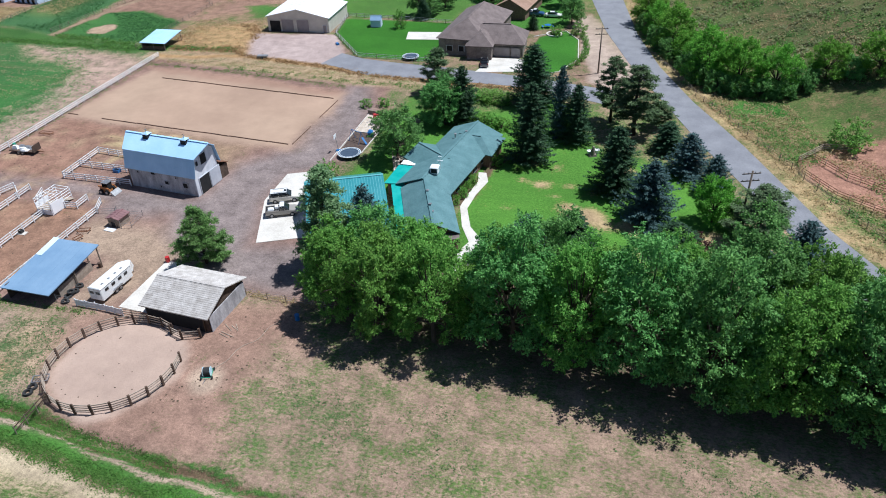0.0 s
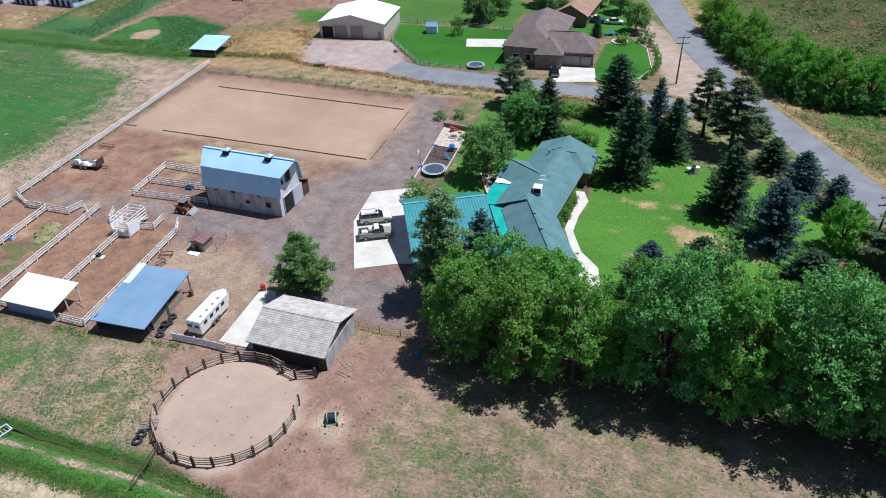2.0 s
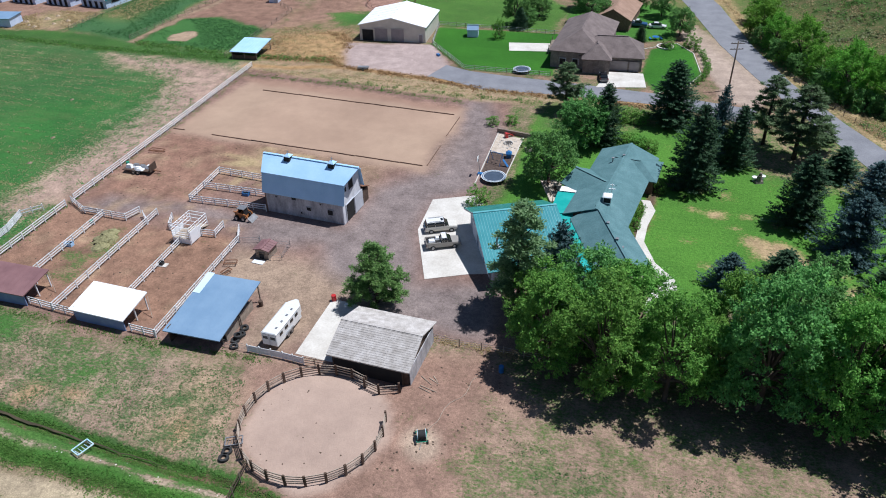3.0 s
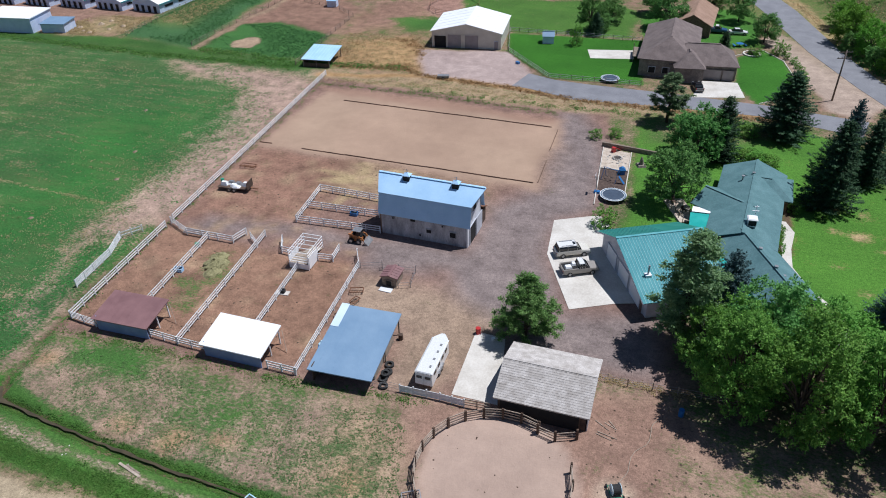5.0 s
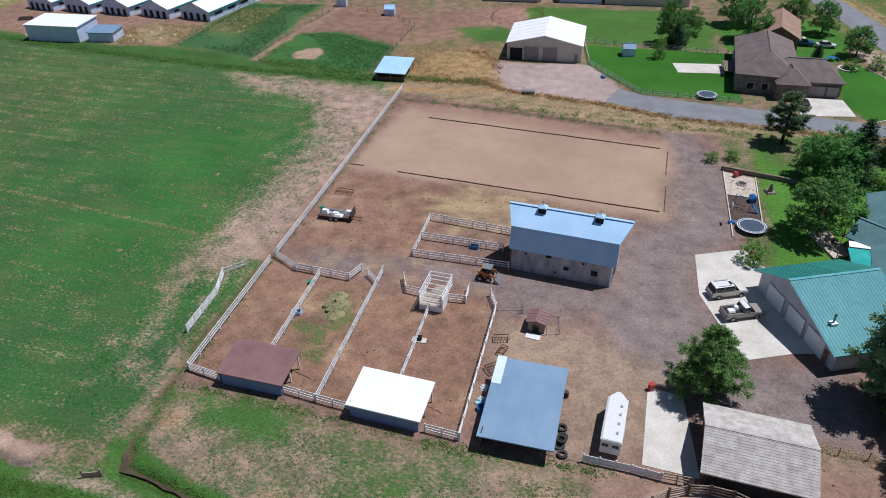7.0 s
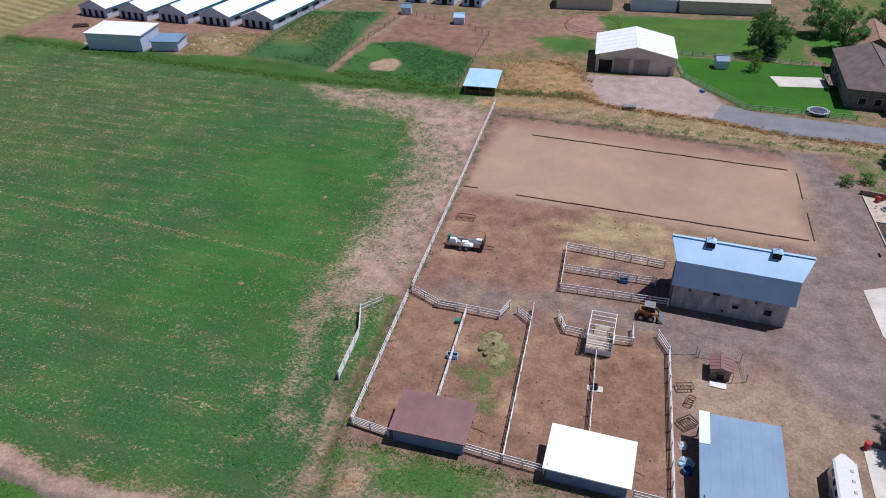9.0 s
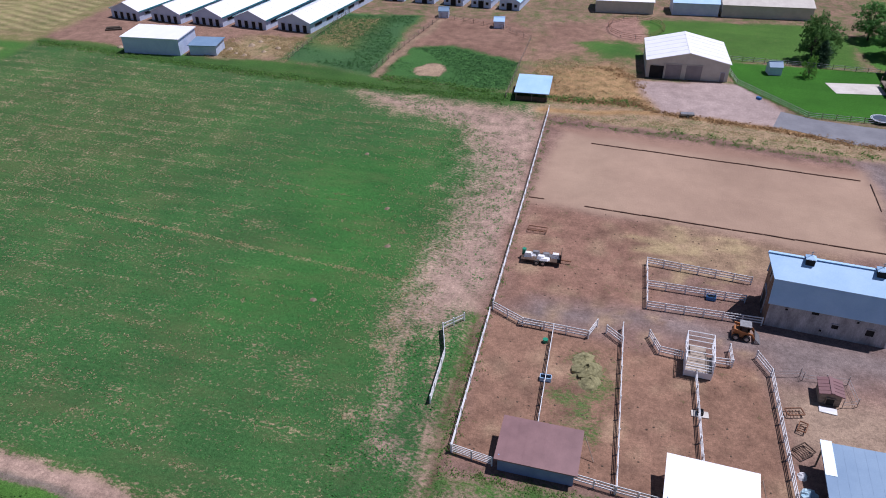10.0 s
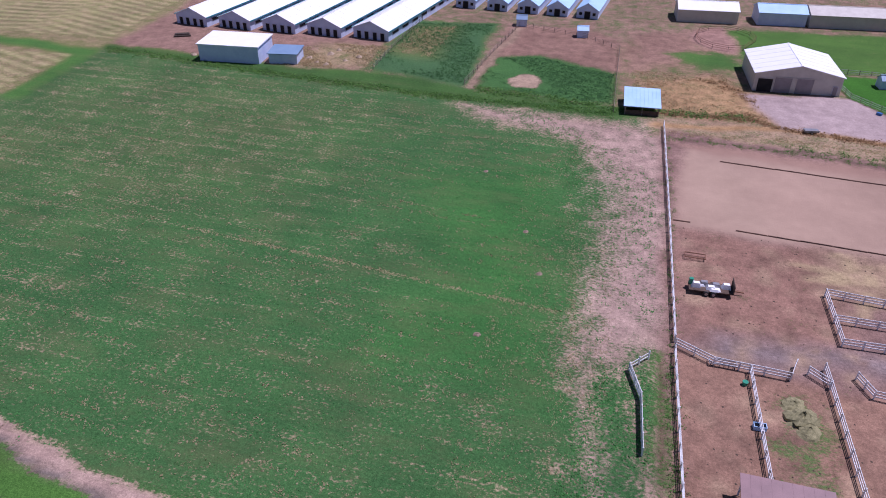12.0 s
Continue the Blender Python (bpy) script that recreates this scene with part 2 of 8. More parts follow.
BARK = worn("bark", (0.045, 0.033, 0.026), (0.10, 0.078, 0.06), 2.5, 0.95, stretch=(1, 1, 0.3))
GARAGE_DOOR = worn("taupe_door", (0.23, 0.20, 0.205), (0.29, 0.26, 0.26), 0.8, 0.6, grain=0.1)
POLE_WOOD = worn("pole_wood", (0.10, 0.075, 0.06), (0.2, 0.16, 0.13), 1.5, 0.9, stretch=(1, 1, 0.2))
LEAF_A = leafy("broad_leaves", (0.054, 0.155, 0.025), (0.135, 0.32, 0.055), (0.30, 0.53, 0.108), 0.36)
LEAF_B = leafy("dark_broad_leaves", (0.05, 0.137, 0.034), (0.115, 0.28, 0.074), (0.255, 0.475, 0.135), 0.36)
LEAF_Y = leafy("bright_leaves", (0.05, 0.15, 0.016), (0.125, 0.33, 0.036), (0.31, 0.58, 0.085), 0.4)
LEAF_P = leafy("purple_leaves", (0.03, 0.012, 0.014), (0.06, 0.024, 0.026), (0.10, 0.04, 0.04))
NEEDLE = leafy("dark_needles", (0.018, 0.048, 0.024), (0.04, 0.092, 0.043), (0.09, 0.165, 0.078), 0.3)
NEEDLE_BLUE = leafy("blue_needles", (0.028, 0.062, 0.062), (0.062, 0.118, 0.12), (0.135, 0.22, 0.22), 0.25)
NEEDLE_DENSE = leafy("dense_pine_needles", (0.07, 0.165, 0.04), (0.16, 0.31, 0.085), (0.31, 0.47, 0.165), 0.45)
NEEDLE_DUSKY = leafy("dusky_pine_needles", (0.06, 0.11, 0.048), (0.12, 0.195, 0.085), (0.22, 0.32, 0.155), 0.4)
NEEDLE_PINE = leafy("pine_needles", (0.105, 0.20, 0.085), (0.21, 0.35, 0.155), (0.36, 0.51, 0.26), 0.5)

# ---- building tools ----
class Shape:
    """Collects faces for one mesh."""

    def __init__(self):
        self.v, self.f = [], []

    def add(self, verts, faces):
        o = len(self.v)
        self.v += [tuple(p) for p in verts]
        self.f += [tuple(o + i for i in q) for q in faces]
        return self

    def box(self, x0, y0, z0, x1, y1, z1, m=None):
        vs = [Vector(p) for p in ((x0, y0, z0), (x1, y0, z0), (x1, y1, z0), (x0, y1, z0), (x0, y0, z1), (x1, y0, z1), (x1, y1, z1), (x0, y1, z1))]
        if m:
            vs = [m @ p for p in vs]
        return self.add(vs, ((3, 2, 1, 0), (4, 5, 6, 7), (0, 1, 5, 4), (1, 2, 6, 5), (2, 3, 7, 6), (3, 0, 4, 7)))

    def taper(self, x0, y0, z0, x1, y1, z1, ix, iy, jx=None):
        """A box whose top is drawn in: ix at the low x end, jx at the high one, iy on both sides."""
        jx = ix if jx is None else jx
        vs = ((x0, y0, z0), (x1, y0, z0), (x1, y1, z0), (x0, y1, z0), (x0 + ix, y0 + iy, z1), (x1 - jx, y0 + iy, z1), (x1 - jx, y1 - iy, z1), (x0 + ix, y1 - iy, z1))
        return self.add(vs, ((3, 2, 1, 0), (4, 5, 6, 7), (0, 1, 5, 4), (1, 2, 6, 5), (2, 3, 7, 6), (3, 0, 4, 7)))

    def tube(self, p, q, r, r2=None, n=8, caps=True):
        p, q = Vector(p), Vector(q)
        r2 = r if r2 is None else r2
        d = (q - p).normalized()
        a = d.orthogonal().normalized()
        b = d.cross(a)
        vs = [c + (a * math.cos(2 * math.pi * i / n) + b * math.sin(2 * math.pi * i / n)) * k for c, k in ((p, r), (q, r2)) for i in range(n)]
        fs = [(i, (i + 1) % n, n + (i + 1) % n, n + i) for i in range(n)]
        if caps:
            fs += [tuple(reversed(range(n))), tuple(range(n, 2 * n))]
        return self.add(vs, fs)

    def beam(self, p, q, w, h):
        """A bar from p to q, w wide, h high."""
        p, q = Vector(p), Vector(q)
        d = (q - p).normalized()
        side = d.cross(Vector((0, 0, 1)))
        side = side.normalized() if side.length > 1e-4 else Vector((1, 0, 0))
        up = side.cross(d)
        vs = [c + side * (w / 2 * i) + up * (h / 2 * j) for c in (p, q) for i, j in ((-1, -1), (1, -1), (1, 1), (-1, 1))]
        return self.add(vs, ((0, 1, 2, 3), (7, 6, 5, 4), (0, 4, 5, 1), (1, 5, 6, 2), (2, 6, 7, 3), (3, 7, 4, 0)))

    def prism(self, poly, z0, z1):
        n = len(poly)
        vs = [(x, y, z0) for x, y in poly] + [(x, y, z1) for x, y in poly]
        fs = [tuple(reversed(range(n))), tuple(range(n, 2 * n))] + [(i, (i + 1) % n, n + (i + 1) % n, n + i) for i in range(n)]
        return self.add(vs, fs)

    def slab(self, pts, t):
        """A flat polygon in space with thickness t downwards."""
        pts = [Vector(p) for p in pts]
        n = len(pts)
        low = [p - Vector((0, 0, t)) for p in pts]
        return self.add(pts + low, [tuple(range(n)), tuple(reversed(range(n, 2 * n)))] + [(n + i, n + (i + 1) % n, (i + 1) % n, i) for i in range(n)])

    def ring(self, c, r0, r1, z, t, n=24):
        vs, fs = [], []
        for i in range(n):
            a = 2 * math.pi * i / n
            for r, h in ((r0, z), (r1, z), (r1, z - t), (r0, z - t)):
                vs.append((c[0] + r * math.cos(a), c[1] + r * math.sin(a), h))
        for i in range(n):
            j = (i + 1) % n
            for k in range(4):
                fs.append((4 * i + k, 4 * i + (k + 1) % 4, 4 * j + (k + 1) % 4, 4 * j + k))
        return self.add(vs, fs)

    def mesh(self, name, material, smooth=False):
        me = bpy.data.meshes.new(name)
        me.from_pydata(self.v, [], self.f)
        bm = bmesh.new()
        bm.from_mesh(me)
        bmesh.ops.recalc_face_normals(bm, faces=bm.faces)
        bm.to_mesh(me)
        bm.free()
        if smooth:
            me.polygons.foreach_set("use_smooth", [True] * len(me.polygons))
        me.materials.append(material)
        return me


def thing(name, x=0, y=0, z=0, rz=0, label="", category="", group="", kind=""):
    ob = new(name)
    ob.empty_display_size = 0.5
    ob.matrix_world = pose(x, y, z, 0, 0, rz)
    return tagged(ob, label, category, group, kind)


def part(name, shape, material, parent, label="", smooth=False):
    """One mesh under a thing or a part. shape: a Shape, or mesh data to share."""
    me = shape if isinstance(shape, bpy.types.Mesh) else shape.mesh(name, material, smooth)
    ob = new(name, me)
    ob.parent = parent
    return tagged(ob, label)


def solid(name, shape, material, x=0, y=0, z=0, rz=0, label="", category="", group="", kind="", smooth=False):
    ob = new(name, shape.mesh(name, material, smooth))
    ob.matrix_world = pose(x, y, z, 0, 0, rz)
    return tagged(ob, label, category, group, kind)



# ---- ground ----
def inside(px, py, poly):
    """Signed distance to a polygon, positive inside, for arrays of points."""
    n = len(poly)
    dist, odd = np.full(px.shape, 1e9), np.zeros(px.shape, bool)
    for i in range(n):
        ax, ay = poly[i]
        bx, by = poly[(i + 1) % n]
        ex, ey = bx - ax, by - ay
        t = np.clip(((px - ax) * ex + (py - ay) * ey) / (ex * ex + ey * ey), 0, 1)
        dist = np.minimum(dist, np.hypot(px - ax - t * ex, py - ay - t * ey))
        if ay != by:
            odd ^= ((ay > py) != (by > py)) & (px < ex * (py - ay) / (by - ay) + ax)
    return np.where(odd, dist, -dist)


def along(px, py, line):
    """Distance to a polyline."""
    dist = np.full(px.shape, 1e9)
    for (ax, ay), (bx, by) in zip(line, line[1:]):
        ex, ey = bx - ax, by - ay
        t = np.clip(((px - ax) * ex + (py - ay) * ey) / (ex * ex + ey * ey), 0, 1)
        dist = np.minimum(dist, np.hypot(px - ax - t * ex, py - ay - t * ey))
    return dist


def step(d, w):
    s = np.clip(d / w * 0.5 + 0.5, 0, 1)
    return s * s * (3 - 2 * s)


def wobble(px, py, size, amount, k):
    return amount * (np.sin(px / size + 1.3 * k + 1.7 * np.sin(py / size * 0.7 + k)) + 0.6 * np.sin(px / size * 2.3 + py / size * 1.9 + 2.1 * k))


ROAD_L = [(94.5, 165), (101, 138), (107.9, 105), (114.4, 83), (122.6, 59.8), (129.4, 41), (135.6, 26.5), (140.4, 14), (146.2, 0.5), (163, -40), (190, -110)]
ROAD_R = [(103.5, 166), (110, 140), (115.9, 104), (121.6, 81), (128.4, 61.5), (136.8, 42), (141.8, 28.5), (146.6, 15.5), (152.8, 3.5), (170, -37), (197, -107)]
CANAL = [(-0.2, -35.0), (0.9, -36.8), (5.2, -37.6), (10.8, -38.6), (16.4, -39.5), (23, -40.6), (40, -42.3), (50.5, -43.2), (57.7, -44.2), (62.4, -44.9), (68.2, -45.5), (74, -46.5), (83, -47.3), (120, -49.3), (200, -54.3)]
BANK = [(-260, -22), (-69.9, -30.2), (-49.9, -34.7), (-20, -38), (0, -38.0), (13.1, -39.8), (23, -40.9), (40, -42.7), (56, -43.8), (63, -44.8), (70.4, -45.9), (83, -47.2), (120, -49.2), (200, -54.2)]
DITCH = [(-0.2, -35), (-0.5, -30.7), (-1.4, -23.8), (-1.9, -16), (-1.8, -2)]


def hill(px, py):
    d = (px - 140) * 0.85 + (py - 80) * 0.3
    return np.clip(d, 0, 60) ** 1.25 * 0.16


def ground_height(px, py):
    z = hill(px, py)
    z = z - 0.8 * np.exp(-(along(px, py, CANAL) / 1.0) ** 2)
    z = z - 0.35 * np.exp(-(along(px, py, DITCH) / 0.6) ** 2)
    return z


def build_ground():
    def axis(lo, hi, s):
        core = list(np.arange(lo, hi + 0.01, s))
        out, d = [], s
        while (out[-1] if out else 0) < 3500:
            d *= 1.5
            out.append((out[-1] if out else 0) + d)
        return np.array([lo - o for o in reversed(out)] + core + [hi + o for o in out])

    xs, ys = axis(-160, 175, 0.85), axis(-62, 160, 0.85)
    ys = np.sort(np.concatenate([ys, np.arange(-51.375, -34, 0.85)]))
    gx, gy = np.meshgrid(xs, ys)
    px, py = gx.ravel(), gy.ravel()
    nv = len(px)
    soil, plant = np.empty((nv, 3)), np.empty((nv, 3))
    cover, streak, smooth = np.zeros(nv), np.zeros(nv), np.zeros(nv)
    wx = px + wobble(px, py, 6, 0.5, 1) + wobble(px, py, 1.9, 0.25, 4)
    wy = py + wobble(py, px, 6, 0.5, 2) + wobble(py, px, 1.9, 0.25, 3)
    soil[:] = (0.30, 0.215, 0.155)
    plant[:] = (0.085, 0.135, 0.04)
    cover[:] = 0.5

    def zone(d, w, s=None, p=None, c=None, st=None, sm=None, k=1.0):
        a = step(d, w) * k
        if s is not None:
            soil[:] = soil + a[:, None] * (np.array(s) - soil)
        if p is not None:
            plant[:] = plant + a[:, None] * (np.array(p) - plant)
        if c is not None:
            cover[:] = cover + a * (c - cover)
        if st is not None:
            streak[:] = streak + a * (st - streak)
        if sm is not None:
            smooth[:] = smooth + a * (sm - smooth)

    def area(poly, w=1.5, warp=True, **kw):
        zone(inside(wx if warp else px, wy if warp else py, poly), w, **kw)

    LUSH, LAWN, FIELD = (0.065, 0.17, 0.04), (0.09, 0.225, 0.035), (0.041, 0.13, 0.044)
    DRY, STRAW = (0.36, 0.27, 0.15), (0.42, 0.31, 0.16)
    BROWN, RED, GREY, SAND = (0.25, 0.155, 0.13), (0.30, 0.17, 0.135), (0.245, 0.205, 0.20), (0.45, 0.315, 0.225)
    # land beyond the farm
    zone(py - 60, 20, s=(0.29, 0.185, 0.135), p=(0.10, 0.15, 0.05), c=0.4)
    # the green field to the west, with its bare border
    area([(-300, -34), (-60, -33), (-3, -35), (-1, 69), (-60, 72), (-100, 77), (-137, 82), (-138, 46), (-300, 20)], 2, s=(0.42, 0.34, 0.2), p=FIELD, c=0.75, st=0.7)
    area([(-140, 20), (-80, 10), (-60, 30), (-55, 66), (-100, 74), (-136, 78)], 18, c=0.68, p=(0.06, 0.128, 0.046))
    area([(-90, -28), (-60, -5), (-110, 10), (-160, -20)], 16, c=0.7)
    area([(-36, -10), (-14, -10), (-15, 12), (-20, 44), (-42, 36), (-32, 12)], 9, p=(0.038, 0.155, 0.04), c=0.9)
    area([(-11, -4), (-4.5, -2), (-5, 45), (-15, 58), (-16, 40), (-12.5, 20), (-11.5, 0)], 8, s=(0.45, 0.34, 0.26), c=0.56, st=0.1)
    area([(-12, -6), (-7, -4), (3, 3), (3, 67), (-42, 69), (-36, 61), (-16, 55), (-9, 38), (-10.5, 8)], 6, s=(0.44, 0.315, 0.25), p=(0.07, 0.13, 0.05), c=0.26, st=0.0)
    area([(-12, -26), (-8, -12), (-2.6, -12), (-2.6, -33)], 5, s=(0.33, 0.24, 0.18), c=0.64, st=0.0)
    zone(1.3 - along(wx, wy, [(-9.6, 0), (-10.6, -8), (-10.2, -16), (-7, -24)]), 3.0, s=(0.43, 0.31, 0.24), c=0.45, st=0.0)
    for track in ([(-30, -10), (-16, -17.5), (-9, -22), (-3.5, -27), (-2.5, -36)], [(-28.6, -11.8), (-15.2, -19.2), (-8.4, -23.4)], [(-7.4, -6), (-7.8, -16), (-6.4, -23), (-3.2, -29)]):
        zone(0.3 - along(wx, wy, track), 0.7, s=(0.32, 0.23, 0.195), c=0.4, k=0.4)
    zone(0.3 - along(wx, wy, [(-60, 18), (-36, 12), (-8, 6)]), 0.8, c=0.4, k=0.4)
    zone(0.9 - along(wx, wy, [(x + 0.7, y) for x, y in DITCH]), 0.9, p=(0.08, 0.18, 0.045), s=(0.2, 0.15, 0.09), c=0.85, st=0)
    zone(0.8 - along(wx, wy, [(x - 1.6, y) for x, y in DITCH[:4]] + [(-4.6, -12), (-6.2, 0)]), 0.9, s=(0.34, 0.24, 0.185), c=0.25, k=0.5)
    # bank along the field's far edge
    area([(-140, 84), (-100, 76.5), (-54, 71.5), (-12, 70), (-1, 70), (-4, 74), (-45, 78), (-66, 82), (-100, 82), (-138, 90)], 1.5, p=(0.05, 0.125, 0.032), s=(0.22, 0.17, 0.1), c=0.85, st=0.5)
    zone(0.8 - along(wx, wy, [(-137, 83.5), (-100, 78.5), (-54, 73), (-10, 71.5)]), 0.8, p=(0.03, 0.09, 0.02), s=(0.06, 0.06, 0.04))
    # poultry yard and the plots behind
    area([(-140, 86), (-100, 82.5), (-69, 84), (-71, 150), (-160, 220), (-190, 200)], 2, s=(0.28, 0.17, 0.13), p=(0.2, 0.17, 0.08), c=0.16)
    area([(-86, 82), (-68, 84), (-69, 100), (-86, 98)], 4, s=DRY, p=(0.12, 0.13, 0.05), c=0.35)
    area([(-68, 84), (-70, 124), (-45, 127), (-43.6, 78)], 2, p=(0.055, 0.135, 0.06), s=(0.2, 0.17, 0.09), c=0.9)
    area([(-66, 98), (-66, 118), (-55, 122), (-56, 96)], 6, p=(0.16, 0.17, 0.06), s=STRAW, c=0.55)
    area([(-42, 79), (-41, 126), (-22, 129), (-11, 118), (-11, 75)], 2, s=(0.27, 0.16, 0.12), c=0.12, p=(0.07, 0.14, 0.04))
    area([(-41.5, 79), (-40.5, 99), (-30, 103), (-20, 98), (-12, 95), (-11.3, 75)], 3, p=(0.05, 0.145, 0.045), s=(0.16, 0.13, 0.08), c=0.93)
    zone(4.0 - np.hypot(wx + 31, wy - 85.3), 1.0, s=(0.42, 0.31, 0.21), c=0.0)
    zone(0.9 - along(wx, wy, [(-43, 79), (-41, 100), (-38, 124)]), 1, s=(0.33, 0.24, 0.16), c=0.1)
    area([(-11, 74), (-10.5, 118), (3, 128), (16, 118), (16, 88), (16, 72)], 3, s=(0.31, 0.20, 0.13), p=(0.12, 0.15, 0.055), c=0.45)
    area([(-9, 98), (-8, 128), (6, 132), (8, 112)], 5, s=(0.29, 0.175, 0.13), c=0.1)
    area([(0, 112), (14, 118), (17, 104), (8, 104)], 4, p=(0.06, 0.15, 0.035), c=0.85)
    area([(-3, 72), (-6, 92), (10, 98), (18, 88), (20, 74)], 4, s=(0.42, 0.27, 0.13), p=(0.16, 0.15, 0.06), c=0.3)
    zone(8.5 - np.hypot(wx - 14.8, (wy - 127) * 0.8), 1.5, s=(0.36, 0.215, 0.17), c=0.05)
    # mown hay beyond the far corner
    area([(-137, 84), (-142, 160), (-400, 300), (-400, 30), (-139, 46)], 2, s=(0.33, 0.26, 0.14), p=(0.20, 0.19, 0.08), c=0.5, st=0.4)
    row = np.abs(((px * 0.35 + py) / 3.6) % 1 - 0.5) * 2
    zone(np.where((inside(px, py, [(-141, 90), (-146, 160), (-400, 300), (-400, 80)]) > 0) | (inside(px, py, [(-141, 76), (-400, 66), (-400, 30), (-142, 50)]) > 0), row - 0.55, -1), 0.3, s=(0.50, 0.42, 0.22), p=(0.45, 0.40, 0.2), k=0.8)
    zone(2.4 - along(wx, wy, [(-136, 50), (-139, 79), (-200, 84)]), 1.5, p=LUSH, c=0.95)
    # strip of dry grass north of the riding ground
    area([(-3, 63), (20, 61), (56, 57), (100, 58), (98, 66), (60, 66.5), (44, 69), (22, 72), (-3, 71)], 1.5, s=(0.40, 0.29, 0.18), p=(0.14, 0.165, 0.06), c=0.4, st=0.6)
    zone(1.0 - along(wx, wy, [(-2, 67.5), (22, 71.5), (43, 68.5), (60, 66), (95, 63)]), 1, s=(0.40, 0.25, 0.11), c=0.1)
    # the yard
    area([(-1, -25), (34, -27), (57, -25), (66, -18), (78, -19), (78, -6), (66, 16), (64, 58), (56, 58), (20, 62), (-1.5, 66)], 1.2, s=BROWN, p=(0.13, 0.15, 0.06), c=0.12, st=0)
    area([(0, 3), (20, 4), (20, 28), (0, 30)], 4, s=(0.30, 0.17, 0.125), c=0.15)
    area([(3, -0.5), (18, 2.5), (33, 1), (34, -3), (45, -2), (50, -12), (60, -16), (74, -17), (75, -5), (62, -6), (58.5, 6), (58, 15), (64, 20), (64, 42), (58.5, 58), (54.5, 57), (55.5, 26), (48, 18), (46, 4), (20, 5.5), (4, 4)], 3, s=GREY, c=0.05)
    area([(34, -4), (46, -6), (56, -12), (51, -25), (44, -25), (44, -14), (34, -14)], 2.5, s=(0.37, 0.275, 0.20), c=0.1)
    area([(19, 16.5), (32, 16), (46, 17), (46, 25), (20, 27)], 4, s=(0.36, 0.26, 0.15), c=0.1, k=0.7)
    area([(-0.4, -23), (33.3, -25), (32.3, -2), (20, -2), (0, 0)], 1.2, s=(0.285, 0.165, 0.115), c=0.1)
    area([(9.5, -4), (15, -4), (15, -18), (9.5, -17)], 2.5, p=(0.11, 0.175, 0.06), c=0.62)
    spots = random.Random(7)
    for i in range(130):
        cx, cy, r = spots.uniform(1, 33), spots.uniform(-22, 28), spots.uniform(0.2, 1.1)
        zone(r - np.hypot(wx - cx, (wy - cy) * spots.uniform(0.7, 1.4)), 1.1, s=(0.42, 0.30, 0.19) if i % 3 else (0.17, 0.10, 0.075), c=0.0, k=0.75)
    for i in range(46):
        cx, cy, r = spots.uniform(17, 33), spots.gauss(20.5, 2.6), spots.uniform(0.3, 1.3)
        zone(r - np.hypot(wx - cx, (wy - cy) * 1.5), 1.0, s=(0.47, 0.37, 0.2), c=0.0, k=0.8)
    # riding ground
    area([(0.0, 29.8), (20, 28.2), (54, 24.6), (55.2, 52.8), (30, 56.8), (3, 59.5)], 1.6, s=SAND, c=0.0, sm=1.0)
    area([(4, 33), (14, 32), (12, 54), (4, 55)], 5, s=(0.49, 0.355, 0.25), k=0.7)
    area([(0, 61), (3, 60.5), (30, 57.5), (54, 54), (53.5, 50.8), (30, 53.5), (8, 56)], 1.5, s=(0.34, 0.205, 0.15), k=0.7)
    area([(42, 29), (54, 28), (54, 40), (40, 38)], 7, s=(0.49, 0.355, 0.25), k=0.6)
    # pasture to the south
    area([(-1, -27), (34, -28.5), (48, -28.5), (52, -44), (23, -40), (0, -36.5)], 2, s=(0.335, 0.245, 0.18), p=(0.088, 0.135, 0.06), c=0.38)
    area([(4, -26), (14, -26.5), (16, -31), (6, -30)], 3, p=LUSH, c=0.75)
    area([(20, -28), (33, -28.5), (34, -36), (22, -35)], 4, p=(0.075, 0.155, 0.045), c=0.58)
    area([(42, -29), (50, -30), (48, -41), (40, -40)], 4, s=(0.42, 0.31, 0.2), c=0.45)
    area([(46, -27), (75, -19), (82, -26), (78, -46), (56, -46), (50, -36)], 3, s=(0.31, 0.195, 0.15), c=0.12)
    area([(76, -26), (160, -28), (175, -62), (60, -56), (78, -45)], 4, s=(0.33, 0.232, 0.172), p=(0.105, 0.15, 0.05), c=0.38)
    area([(74, -34), (90, -30), (92, -42), (80, -45)], 5, p=(0.11, 0.155, 0.06), c=0.46)
    area([(100, -36), (118, -38), (116, -47), (98, -46)], 5, c=0.45)
    for cx, cy, r in ((2.2, -30.5, 1.8), (24, -37.2, 2.2), (30, -36.4, 1.4), (17.5, -36.2, 1.2), (45, -39, 1.6)):
        zone(r - np.hypot(wx - cx, (wy - cy) * 1.3), 2.0, s=(0.42, 0.27, 0.14), c=0.3, k=0.75)
    # canal banks and the track beside
    south = np.full(nv, -99.0)
    for (ax, ay), (bx, by) in zip(BANK, BANK[1:]):
        south = np.where((px >= ax) & (px < bx), ay + (by - ay) * (px - ax) / (bx - ax) - py, south)
    sw = south + wobble(px, py, 3, 0.25, 5) + wobble(px, py, 1.1, 0.12, 6)
    sw = sw * np.interp(px, [24, 44], [1.0, 1.4])
    zone(sw + 0.4, 0.8, s=(0.36, 0.27, 0.19), p=(0.075, 0.15, 0.045), c=0.62, st=0.2)
    zone(np.minimum(np.minimum(sw + 1.8, 0.1 - sw), -8.0 - px), 0.6, s=(0.45, 0.32, 0.25), c=0.1)
